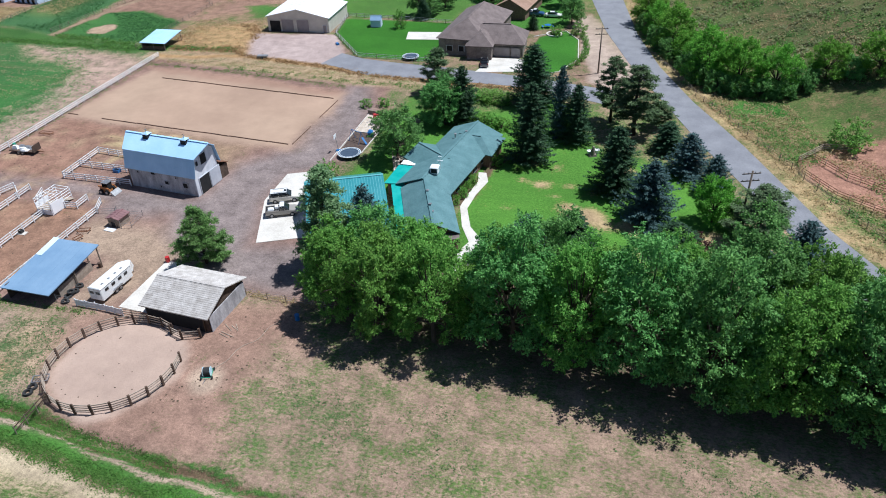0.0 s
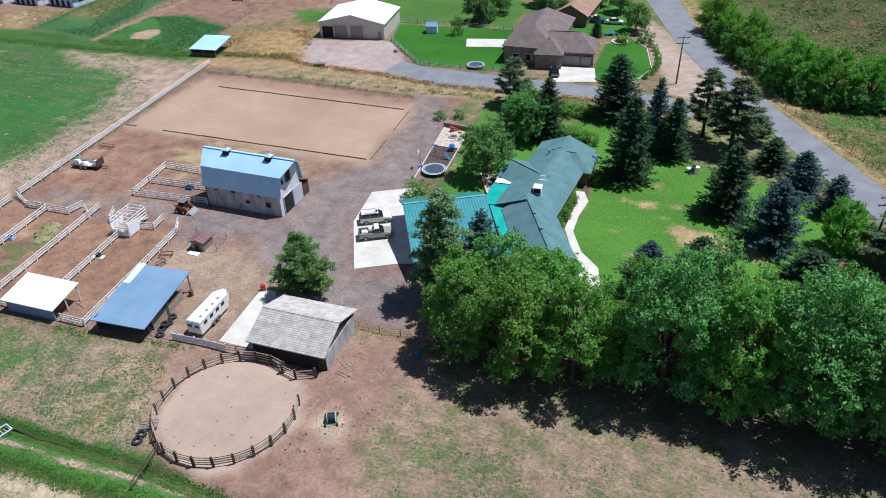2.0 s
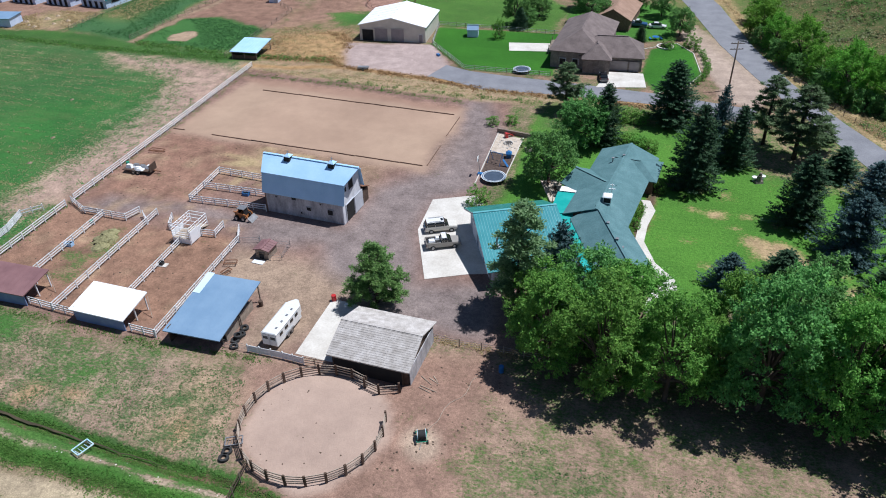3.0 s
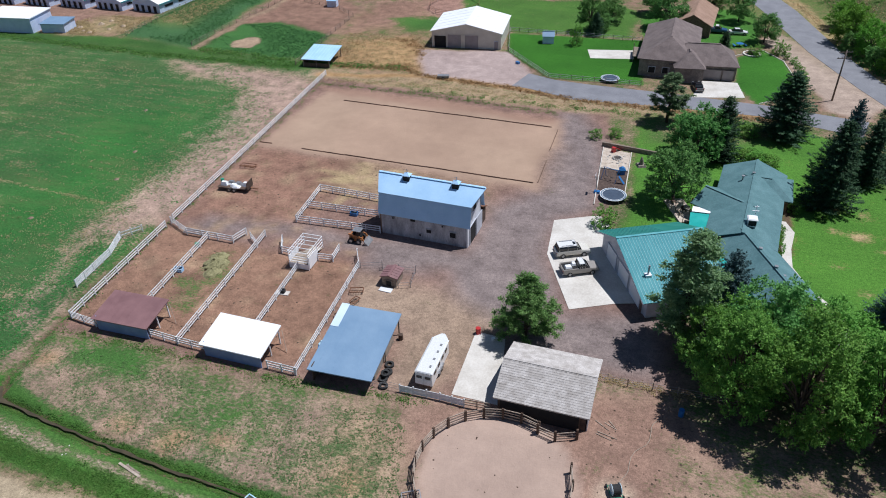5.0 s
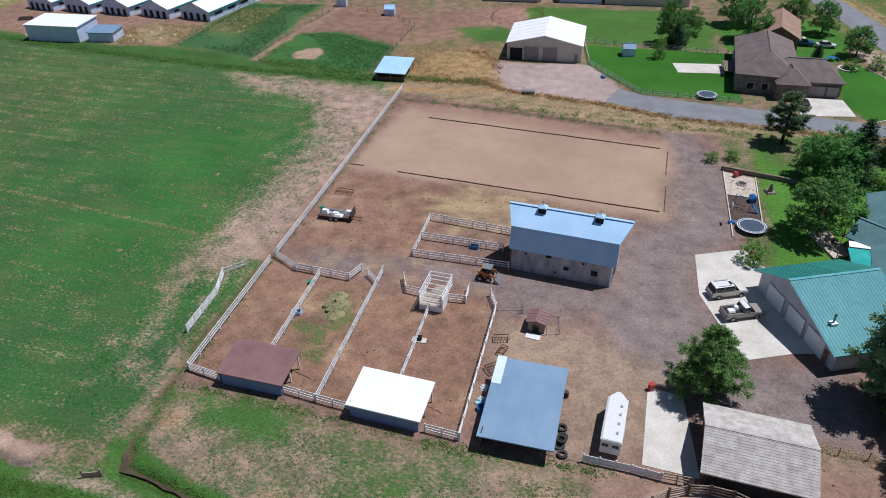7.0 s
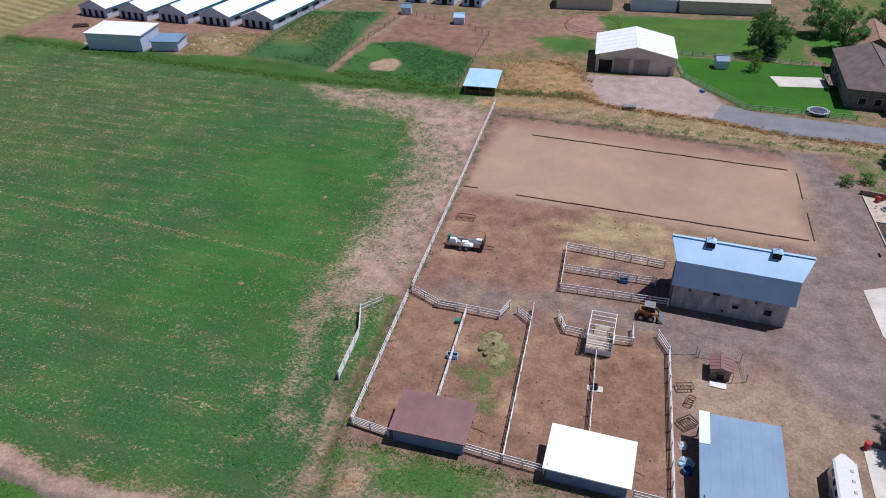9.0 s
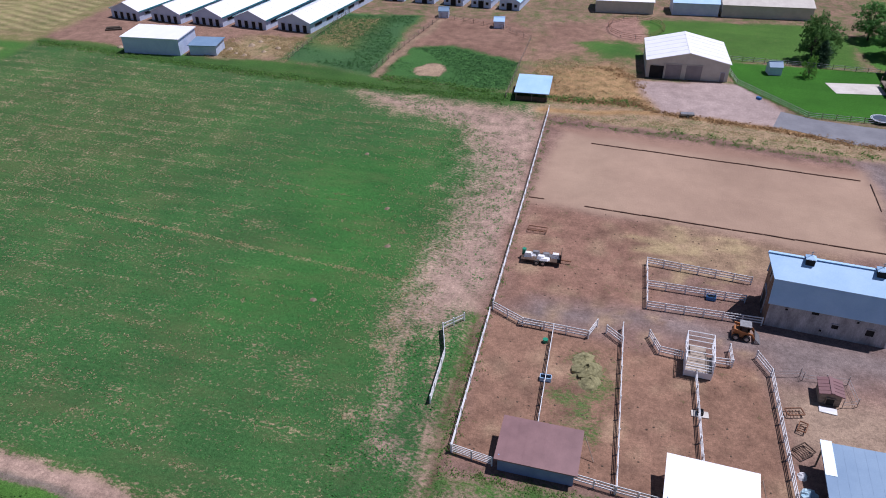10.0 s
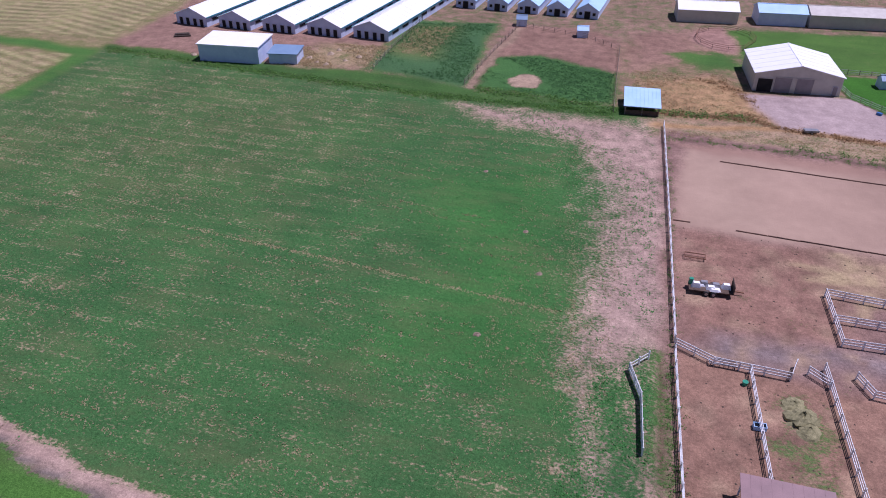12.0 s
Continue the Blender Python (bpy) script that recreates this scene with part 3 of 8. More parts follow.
    zone(sw - 1.1, 0.5, s=(0.42, 0.335, 0.25), p=(0.12, 0.17, 0.07), c=0.46, st=0.3)
    zone(np.minimum(sw - 1.1, (px - 34) * 0.2), 0.5, s=(0.42, 0.33, 0.245), c=0.26)
    zone(sw - 2.6, 0.6, p=(0.06, 0.165, 0.03), s=(0.16, 0.15, 0.07), c=0.97, st=0.1)
    zone(sw - 4.8, 0.6, s=(0.27, 0.21, 0.13), p=(0.10, 0.14, 0.05), c=0.42)
    zone(sw - 6.4, 0.7, s=(0.48, 0.40, 0.265), p=(0.17, 0.18, 0.08), c=0.18, st=0.5)
    zone(np.minimum(np.minimum(sw - 0.0, 1.0 - sw), -8.0 - px), 0.4, s=(0.18, 0.155, 0.135), c=0.12)
    zone(np.minimum(np.minimum(sw - 1.0, 3.4 - sw), -8.0 - px), 0.5, p=(0.06, 0.16, 0.03), s=(0.16, 0.15, 0.07), c=0.92)
    zone(sw - 9.4, 1.2, s=(0.40, 0.33, 0.2), p=(0.10, 0.15, 0.05), c=0.5)
    zone(np.interp(px, [36, 58], [1.5, 0.75]) - along(wx, wy, CANAL), 0.5, p=(0.065, 0.16, 0.035), s=(0.2, 0.15, 0.09), c=0.84)
    zone(0.34 - along(wx, wy, CANAL), 0.3, s=(0.13, 0.085, 0.055), p=(0.05, 0.085, 0.03), c=0.2)
    zone(0.3 - along(px, py, DITCH), 0.4, s=(0.12, 0.085, 0.055), p=(0.05, 0.12, 0.03), c=0.4)
    zone(2.2 - np.hypot(wx - 70.6, wy + 33.3), 0.9, s=(0.42, 0.32, 0.24), c=0.05)
    # round pen
    zone(8.2 - np.hypot(wx - 58.6, wy + 34.4), 0.8, s=(0.52, 0.39, 0.31), c=0.0, sm=0.9)
    # grove floor: dark soil that also paints in the shade beneath the crowns
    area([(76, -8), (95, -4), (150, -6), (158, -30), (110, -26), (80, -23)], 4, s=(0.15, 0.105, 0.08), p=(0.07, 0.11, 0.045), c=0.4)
    # lawns round the house
    area([(94, -3), (110, -4), (133, 4), (132, 22), (124, 40), (112, 52), (98, 60), (86, 60), (72, 57), (69.5, 46), (69.5, 14), (80, 12), (90, 12)], 1.0, s=(0.23, 0.27, 0.07), p=LAWN, c=0.84)
    area([(72, 47), (90, 49), (98, 57), (88, 61), (71, 60)], 2.5, s=(0.36, 0.26, 0.16), p=(0.09, 0.16, 0.045), c=0.62)
    area([(109, 36), (124, 32), (136, 20), (138, 8), (146, 2), (140, 18), (132, 36), (122, 62), (108, 56)], 3, s=(0.36, 0.25, 0.17), p=(0.08, 0.15, 0.04), c=0.5)
    area([(118, 4), (140, 10), (146, 0), (140, -6), (120, -4)], 3, s=(0.36, 0.265, 0.165), p=LUSH, c=0.55)
    for cx, cy, r in ((102.4, 21.3, 1.5), (111, 11.5, 3.2), (117.5, 9.5, 2.0), (120.5, 3.2, 2.8), (108, 14, 1.8), (116.5, 29, 2), (113.8, 9, 1.6), (129, 8.5, 2.6), (100, 29.3, 1.3), (104, 27, 0.9), (99, 22, 0.8), (107, 22, 0.7), (112, 20, 1.0), (105.5, 17, 0.7), (98, 12, 0.7), (101, 6, 0.8)):
        zone(r - np.hypot(wx - cx, wy - cy), 1.6, s=(0.48, 0.36, 0.2), c=0.22)
    area([(90.8, 9), (93.5, 22), (96, 30), (94, 31), (89, 12)], 0.6, s=(0.11, 0.075, 0.055), c=0.1)
    # neighbours' lawns
    area([(35, 105.5), (37.3, 91), (49.3, 76), (69.8, 75.4), (70, 106)], 0.7, warp=False, s=(0.2, 0.2, 0.1), p=(0.034, 0.145, 0.015), c=1.0)
    area([(18, 113), (16, 136), (60, 141), (68, 128), (66, 108), (36, 108)], 2, s=(0.3, 0.25, 0.13), p=(0.075, 0.165, 0.035), c=0.85)
    area([(89.6, 79.3), (91.5, 98), (97.5, 104), (101.4, 97), (102.6, 83), (99, 74), (93.3, 69.6)], 0.5, warp=False, p=(0.04, 0.16, 0.018), c=1.0)
    area([(70, 108), (68, 132), (98, 140), (99, 118), (96, 106), (85, 104)], 1, p=(0.06, 0.18, 0.03), c=0.92)
    area([(15, 88.5), (37.5, 91.2), (46, 76), (43.8, 69.8), (21, 72.2)], 1.0, s=(0.46, 0.37, 0.34), c=0.03, sm=0.4)
    area([(98.5, 111), (103, 120), (111.5, 103), (121, 76), (113, 66), (107, 69), (103, 84), (102, 97)], 1.0, s=(0.45, 0.36, 0.29), c=0.05, sm=0.3)
    # roadside and slope to the east
    zone(px - 145 + (py - 20) * 0.42, 8, s=(0.27, 0.215, 0.105), p=(0.105, 0.155, 0.045), c=0.58)
    zone(2.5 - along(wx, wy, [(x + 2.2, y + 0.8) for x, y in ROAD_R]), 1.2, s=STRAW, p=(0.13, 0.17, 0.06), c=0.35)
    zone(hill(px, py) - 1.2, 3, s=(0.165, 0.13, 0.065), p=(0.07, 0.105, 0.035), c=0.55)
    area([(135, 59), (139, 63.5), (147, 63), (147, 58), (140, 56)], 2, p=(0.05, 0.16, 0.03), c=0.95)
    area([(145, 32), (146.5, 38), (153, 43.5), (170, 48), (175, 20), (157, 20)], 1, s=(0.34, 0.19, 0.13), c=0.03)

    soil[:] = soil * (0.97, 0.95, 1.0)
    verts = np.stack([px, py, ground_height(px, py)], 1)
    nx, ny = len(xs), len(ys)
    idx = np.arange(nv).reshape(ny, nx)
    quads = np.stack([idx[:-1, :-1], idx[:-1, 1:], idx[1:, 1:], idx[1:, :-1]], -1).reshape(-1, 4)
    me = bpy.data.meshes.new("ground")
    me.vertices.add(nv)
    me.vertices.foreach_set("co", verts.ravel())
    me.loops.add(quads.size)
    me.loops.foreach_set("vertex_index", quads.ravel())
    me.polygons.add(len(quads))
    me.polygons.foreach_set("loop_start", np.arange(0, quads.size, 4))
    me.update(calc_edges=True)
    me.polygons.foreach_set("use_smooth", [True] * len(quads))
    for name, data in (("soil", soil), ("plant", plant), ("cover", np.stack([cover, streak, smooth], 1))):
        a = me.attributes.new(name, "FLOAT_COLOR", "POINT")
        a.data.foreach_set("color", np.concatenate([data, np.ones((nv, 1))], 1).astype(np.float32).ravel())
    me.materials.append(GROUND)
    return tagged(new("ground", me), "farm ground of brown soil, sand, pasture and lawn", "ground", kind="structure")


ground = build_ground()


def strip(name, left, right, z, t, material, label, category):
    s = Shape()
    for (a, b), (c, d) in zip(zip(left, right), zip(left[1:], right[1:])):
        s.slab([(*a, z), (*b, z), (*d, z), (*c, z)], t)
    return solid(name, s, material, label=label, category=category, kind="structure")


strip("road", ROAD_L, ROAD_R, 0.05, 0.35, ASPHALT, "grey asphalt country road with worn edges", "road")
strip("road", [(44.5, 77.5), (51, 74.6), (59, 73.3), (74, 71.9), (94.3, 69.1), (113, 64.5)], [(42, 69.2), (46, 68.3), (56, 64.2), (72.6, 64.3), (94, 63.2), (110.5, 57)], 0.035, 0.3, ASPHALT, "grey asphalt driveway beside the lawn fence", "driveway")


WATER = worn("brown_canal_water", (0.055, 0.045, 0.027), (0.10, 0.078, 0.045), 0.8, 0.3, relief=0.05)
wander = random.Random(5)
course = [CANAL[0], CANAL[1]]
for (ax, ay), (bx, by) in zip(CANAL[1:], CANAL[2:]):
    n = max(1, int(math.hypot(bx - ax, by - ay) / 1.1))
    course += [(ax + (bx - ax) * k / n + wander.uniform(-0.1, 0.1), ay + (by - ay) * k / n + wander.uniform(-0.12, 0.12)) for k in range(1, n + 1)]
course = [p for p in course if p[0] < 46]
half = [0.22, 0.5] + [wander.uniform(0.1, 0.24) * min(1.0, (48 - p[0]) / 25) for p in course[2:]]
canal_l, canal_r = [], []
for i, (x, y) in enumerate(course):
    (ax, ay), (bx, by) = course[max(0, i - 1)], course[min(len(course) - 1, i + 1)]
    d = math.hypot(bx - ax, by - ay)
    nx, ny = -(by - ay) / d, (bx - ax) / d
    canal_l.append((x + nx * half[i], y + ny * half[i]))
    canal_r.append((x - nx * half[i], y - ny * half[i]))
strip("canal_water", canal_l, canal_r, -0.4, 0.05, WATER, "narrow brown irrigation water in an earth canal", "water")


def pavement(poly, z, label, name="pavement", material=None):
    return solid(name, Shape().prism(poly, z - 0.3, z), material or CONCRETE, label=label, category="paving", kind="structure")


pavement([(58.3, 15.4), (63.4, 17.7), (65.2, 18.3), (70.2, 10), (74, -2), (68.8, -3.4), (63, -6), (58.5, 6)], 0.06, "pale concrete parking pad in front of the garage")
pavement([(52.2, -13), (56, -13.5), (57.4, -24.6), (51.8, -24.2)], 0.05, "pale concrete slab beside the open shed")
pavement([(56.1, 96.6), (67.3, 98.1), (67.5, 91.8), (57.3, 90.5)], 0.05, "white concrete sports court on the lawn")
pavement([(80.2, 70.4), (82.4, 80.6), (90.0, 80.8), (90.9, 72.4)], 0.06, "white concrete apron before the neighbour's garage")
strip("path", [(91.4, 22.8), (92.0, 19.5), (91.3, 15), (90.9, 10.8), (92.6, 5), (94.6, 1), (92.8, -4), (92.8, -6.5)], [(92.8, 22.8), (93.7, 19.8), (92.6, 15), (92.2, 10.4), (93.9, 5.2), (96.6, 1.6), (97.2, -3), (97, -6.5)], 0.05, 0.3, CONCRETE, "curving pale concrete garden path", "path")

# ---- buildings ----
def gable_walls(L, W, h, r, t=0.2, base=-0.15, ry=0.0):
    """Four walls with gable ends round an L x W plan, ridge along x."""
    s = Shape()
    a, b = L / 2, W / 2
    for sx in (-1, 1):
        x0, x1 = (a - t, a) if sx > 0 else (-a, -a + t)
        prof = [(-b, base), (b, base), (b, h), (ry, r), (-b, h)]
        vs = [(x0, y, z) for y, z in prof] + [(x1, y, z) for y, z in prof]
        s.add(vs, [(4, 3, 2, 1, 0), (5, 6, 7, 8, 9)] + [(i, (i + 1) % 5, 5 + (i + 1) % 5, 5 + i) for i in range(5)])
    s.box(-a + t, -b, base, a - t, -b + t, h)
    s.box(-a + t, b - t, base, a - t, b, h)
    return s


def slope(x0, x1, y0, z0, y1, z1, t=0.12):
    return Shape().slab([(x0, y0, z0), (x1, y0, z0), (x1, y1, z1), (x0, y1, z1)], t)


def ribs(x0, x1, y0, z0, y1, z1, gap=0.6, w=0.05, h=0.04):
    s = Shape()
    n = int((x1 - x0) / gap)
    for i in range(1, n):
        x = x0 + (x1 - x0) * i / n
        s.beam((x, y0, z0 + h / 2), (x, y1, z1 + h / 2), w, h)
    return s


def courses(x0, x1, y0, z0, y1, z1, gap=0.3, lift=0.035):
    """Overlapping rows of shingles up a slope, each row's butt standing proud."""
    s = Shape()
    n = max(2, int(math.hypot(y1 - y0, z1 - z0) / gap))
    for i in range(n):
        a, b = i / n, (i + 1.05) / n
        ya, za, yb, zb = y0 + (y1 - y0) * a, z0 + (z1 - z0) * a, y0 + (y1 - y0) * min(b, 1), z0 + (z1 - z0) * min(b, 1)
        k = lift * (0.7 + 0.6 * random.random())
        s.add([(x0, ya, za), (x1, ya, za), (x1, ya, za + k), (x0, ya, za + k), (x1, yb, zb + 0.006), (x0, yb, zb + 0.006)], [(0, 1, 2, 3), (3, 2, 4, 5), (1, 4, 2), (0, 3, 5)])
    return s


def opening(parent, kind, x, y, z, w, h, face, material=None, frame=None, label="", depth=0.09):
    """A door or window on a wall: face is the side it looks to (+x, -x, +y, -y)."""
    s, f = Shape(), Shape()
    o = 1 if face[0] == "+" else -1
    d = depth * o
    if face[1] == "x":
        s.box(x - 0.06, y - w / 2, z, x + d, y + w / 2, z + h)
        for y0, y1, z0, z1 in ((y - w / 2 - 0.1, y - w / 2, z, z + h + 0.1), (y + w / 2, y + w / 2 + 0.1, z, z + h + 0.1), (y - w / 2, y + w / 2, z + h, z + h + 0.1)):
            f.box(x, y0, z0, x + d * 1.5, y1, z1)
    else:
        s.box(x - w / 2, y - 0.06, z, x + w / 2, y + d, z + h)
        for x0, x1, z0, z1 in ((x - w / 2 - 0.1, x - w / 2, z, z + h + 0.1), (x + w / 2, x + w / 2 + 0.1, z, z + h + 0.1), (x - w / 2, x + w / 2, z + h, z + h + 0.1)):
            f.box(x0, y, z0, x1, y + d * 1.5, z1)
    p = part(kind, s, material or DARK, parent, label)
    part(kind + "_frame", f, frame or WHITE_WALL, p)
    return p


def gable_house(name, x, y, rz, L, W, h, r, wall, roof, label, category, over=0.5, rib=0.0, row=0.0, roof_label="", rib_mat=None, group=""):
    b = thing(name, x, y, 0, rz, label, category, group)
    part("wall", gable_walls(L, W, h, r - 0.1), wall, b)
    a, w = L / 2 + over * 0.7, W / 2
    drop = (r - h) / w * over
    for sy in (-1, 1):
        e = (sy * (w + over), h - drop + 0.12)
        p = part("roof", slope(-a, a, e[0], e[1], 0, r + 0.12), roof, b, roof_label)
        if rib:
            part("rib", ribs(-a, a, e[0], e[1], 0, r + 0.12, rib), rib_mat or roof, p)
        if row:
            part("shingle_surface", courses(-a, a, e[0], e[1], 0, r + 0.12, row), roof, p)
    part("ridge_cap", Shape().beam((-a, 0, r + 0.13), (a, 0, r + 0.13), 0.35, 0.07), rib_mat or roof, b)
    return b


def barn():
    b = thing("barn", 40.3, 8.65, 0, -5.3, "weathered white gambrel barn with pale blue metal roof", "barn")
    L, W, h = 13.9, 6.3, 4.2
    a, w = L / 2, W / 2
    prof = [(-w, -0.15), (w, -0.15), (w, h), (w - 0.45, 6.8), (0, 8.6), (-w + 0.45, 6.8), (-w, h)]
    n = len(prof)
    s = Shape()
    for x0, x1, m in ((-a, -a + 0.2, BROWN_BOARD), (a - 0.2, a, WHITE_BOARD)):
        gable = Shape()
        gable.add([(x0, p, q) for p, q in prof] + [(x1, p, q) for p, q in prof], [tuple(reversed(range(n))), tuple(range(n, 2 * n))] + [(i, (i + 1) % n, n + (i + 1) % n, n + i) for i in range(n)])
        part("gable_wall", gable, m, b, "rust-brown weathered board gable" if x0 < 0 else "white painted board gable")
    s.box(-a + 0.2, -w, -0.15, a - 0.2, -w + 0.2, h)
    s.box(-a + 0.2, w - 0.2, -0.15, a - 0.2, w, h)
    part("wall", s, BARN_WALL, b, "grey-white weathered board wall")
    x0, x1 = -a - 0.5, a + 0.5
    for sy in (-1, 1):
        e, k, t = (sy * (w + 0.42), 3.75), (sy * (w - 0.35), 6.95), (0, 8.8)
        p = part("lower_roof", slope(x0 + 0.4, x1, e[0], e[1], k[0], k[1]), GALV, b, "steep pale blue metal lower slope")
        part("rib", ribs(x0 + 0.4, x1, e[0], e[1], k[0], k[1], 0.6, 0.03, 0.012), GALV, p)
        top = Shape().slab([(x0 + 0.4, k[0] * 1.06, k[1]), (x1, k[0] * 1.06, k[1]), (x1 + 1.3, 0, t[1]), (x0 - 0.7, 0, t[1])], 0.12)
        part("upper_roof", top, GALV, b, "pale blue metal upper slope")
    part("ridge_cap", Shape().beam((x0 - 0.6, 0, 8.82), (x1 + 1.2, 0, 8.82), 0.4, 0.08), GALV, b)
    for cx in (-3.4, 4.3):
        c = part("roof_vent", Shape().box(cx - 0.5, -0.85, 8.2, cx + 0.5, 0.15, 9.15), DARK, b, "small square cupola vent on the ridge")
        part("vent_cap", Shape().taper(cx - 0.6, -0.9, 9.1, cx + 0.6, 0.3, 9.45, 0.5, 0.5), GALV, c)
        part("vent_finial", Shape().tube((cx, -0.3, 9.4), (cx, -0.3, 10.0), 0.05).beam((cx - 0.3, -0.3, 9.85), (cx + 0.3, -0.3, 9.85), 0.05, 0.05), STEEL, c)
    for wx, wz, ww, wh in ((-1.6, 3.0, 0.8, 0.8), (0.9, 1.5, 0.75, 0.6), (4.7, 1.4, 0.9, 0.9), (-4.8, 2.9, 0.3, 0.3), (-0.5, 0.7, 0.3, 0.35), (3.1, 2.9, 0.3, 0.3)):
        opening(b, "window", wx, -w, wz, ww, wh, "-y", frame=BARN_WALL)
    # doorways are panels on a closed wall, interior shade put into their colour
    opening(b, "door", a, -0.9, 0, 2.6, 3.0, "+x", label="barn doorway, its interior shade painted as a near-black panel")
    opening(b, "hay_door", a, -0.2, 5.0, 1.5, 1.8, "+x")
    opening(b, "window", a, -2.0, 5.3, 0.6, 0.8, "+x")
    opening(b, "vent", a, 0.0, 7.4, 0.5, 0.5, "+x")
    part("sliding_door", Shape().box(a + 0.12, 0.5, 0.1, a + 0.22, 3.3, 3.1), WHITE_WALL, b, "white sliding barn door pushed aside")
    opening(b, "door", -a, 0.5, 0, 2.4, 2.9, "-x", label="barn doorway, its interior shade painted as a near-black panel")
    opening(b, "window", -a, 0, 5.0, 1.2, 1.4, "-x")
    lean = part("lean_to", Shape().slab([(a - 3, w + 2.6, 2.4), (a + 0.3, w + 2.6, 2.4), (a + 0.3, w, 3.6), (a - 3, w, 3.6)], 0.1), RUST, b, "small dark lean-to behind the barn")
    part("lean_to_wall", Shape().box(a - 0.1, w, 0, a + 0.05, w + 2.4, 2.4).box(a - 3, w + 2.3, 0, a, w + 2.45, 2.3), DARK_WOOD, lean)
    return b


barn()


def mono_shed(name, x0, y0, x1, y1, z_low, z_high, roof, wall, label, rz=0.0, extra=None, closed_front=True):
    """An open-sided shed whose roof falls towards low y; the low side is boarded."""
    cx, cy = (x0 + x1) / 2, (y0 + y1) / 2
    a, w = (x1 - x0) / 2, (y1 - y0) / 2
    b = thing(name, cx, cy, 0, rz, label, "shed")
    roof_part = part("roof", Shape().slab([(-a, -w, z_low), (a, -w, z_low), (a, w, z_high), (-a, w, z_high)], 0.14), roof, b)
    part("rib", ribs(-a, a, -w, z_low, w, z_high, 0.9, 0.03, 0.012), roof, roof_part)
    i = 0.35
    if closed_front:
        part("rear_wall", Shape().box(-a + i, -w + i, -0.1, a - i, -w + i + 0.12, z_low), wall, b)
    k = z_low + (z_high - z_low) * 0.12
    part("side_wall", Shape().box(-a + i, -w + i + 0.12, -0.1, -a + i + 0.12, -w * 0.1, k), wall, b)
    for px in (-a + i, -a / 3, a / 3, a - i):
        for py, pz in ((w - i, z_high - 0.18), (0.0, (z_low + z_high) / 2 - 0.16)):
            part("post", Shape().box(px - 0.07, py - 0.07, -0.2, px + 0.07, py + 0.07, pz), WHITE_WOOD if roof is not BLUE_STEEL else GREY_WOOD, b)
    part("beam", Shape().beam((-a + 0.1, w - i, z_high - 0.27), (a - 0.1, w - i, z_high - 0.27), 0.1, 0.2), GREY_WOOD, b)
    return b


red_shed = mono_shed("loafing_shed", 4.7, -24.2, 12.9, -19.0, 2.0, 2.75, RED_STEEL, BLUE_WALL_SHADED, "red-brown roofed loafing shed with pale blue rear wall", -1.5)
part("brace", Shape().beam((4.2, 2.3, 2.5), (5.4, 1.2, 0.1), 0.06, 0.06), PALE_RAIL, red_shed)
white_shed = mono_shed("loafing_shed", 20.8, -25.5, 29.3, -20.3, 2.0, 2.85, WHITE_METAL, BLUE_WALL_SHADED, "white roofed loafing shed with pale blue rear wall", -3.5)
part("brace", Shape().beam((4.5, 2.2, 2.5), (5.5, 1.0, 0.1), 0.06, 0.06), PALE_RAIL, white_shed)
blue_shed = mono_shed("hay_shed", 35.3, -26.3, 43.2, -15.4, 2.1, 3.2, BLUE_STEEL, DARK_WOOD, "grey-blue metal roofed open hay shed", -1.0, closed_front=False)
part("translucent_sheet", Shape().slab([(-3.95, 1.6, 2.86), (-2.9, 1.6, 2.86), (-2.9, 5.6, 3.27), (-3.95, 5.6, 3.27)], 0.03), PALE_STEEL, blue_shed, "pale translucent roof sheet")
part("boarding", Shape().box(3.3, -3.2, 0, 3.4, 3.5, 1.5), PALE_RAIL, blue_shed, "orange-brown board siding")


def shake_shed():
    b = gable_house("open_shed", 62.4, -21.7, -4.0, 9.6, 8.2, 2.7, 4.2, DARK_WOOD, SHAKE, "old open shed with bleached wooden shake roof", "shed", 0.6, row=0.28, roof_label="bleached shake roof slope")
    # the bay's shaded inside is a near-black panel, not a hollow
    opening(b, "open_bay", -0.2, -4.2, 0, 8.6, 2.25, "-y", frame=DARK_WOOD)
    part("side_wall", Shape().box(4.92, -4.0, 0, 5.02, 3.9, 2.4), BARN_WALL, b)
    return b


shake_shed()


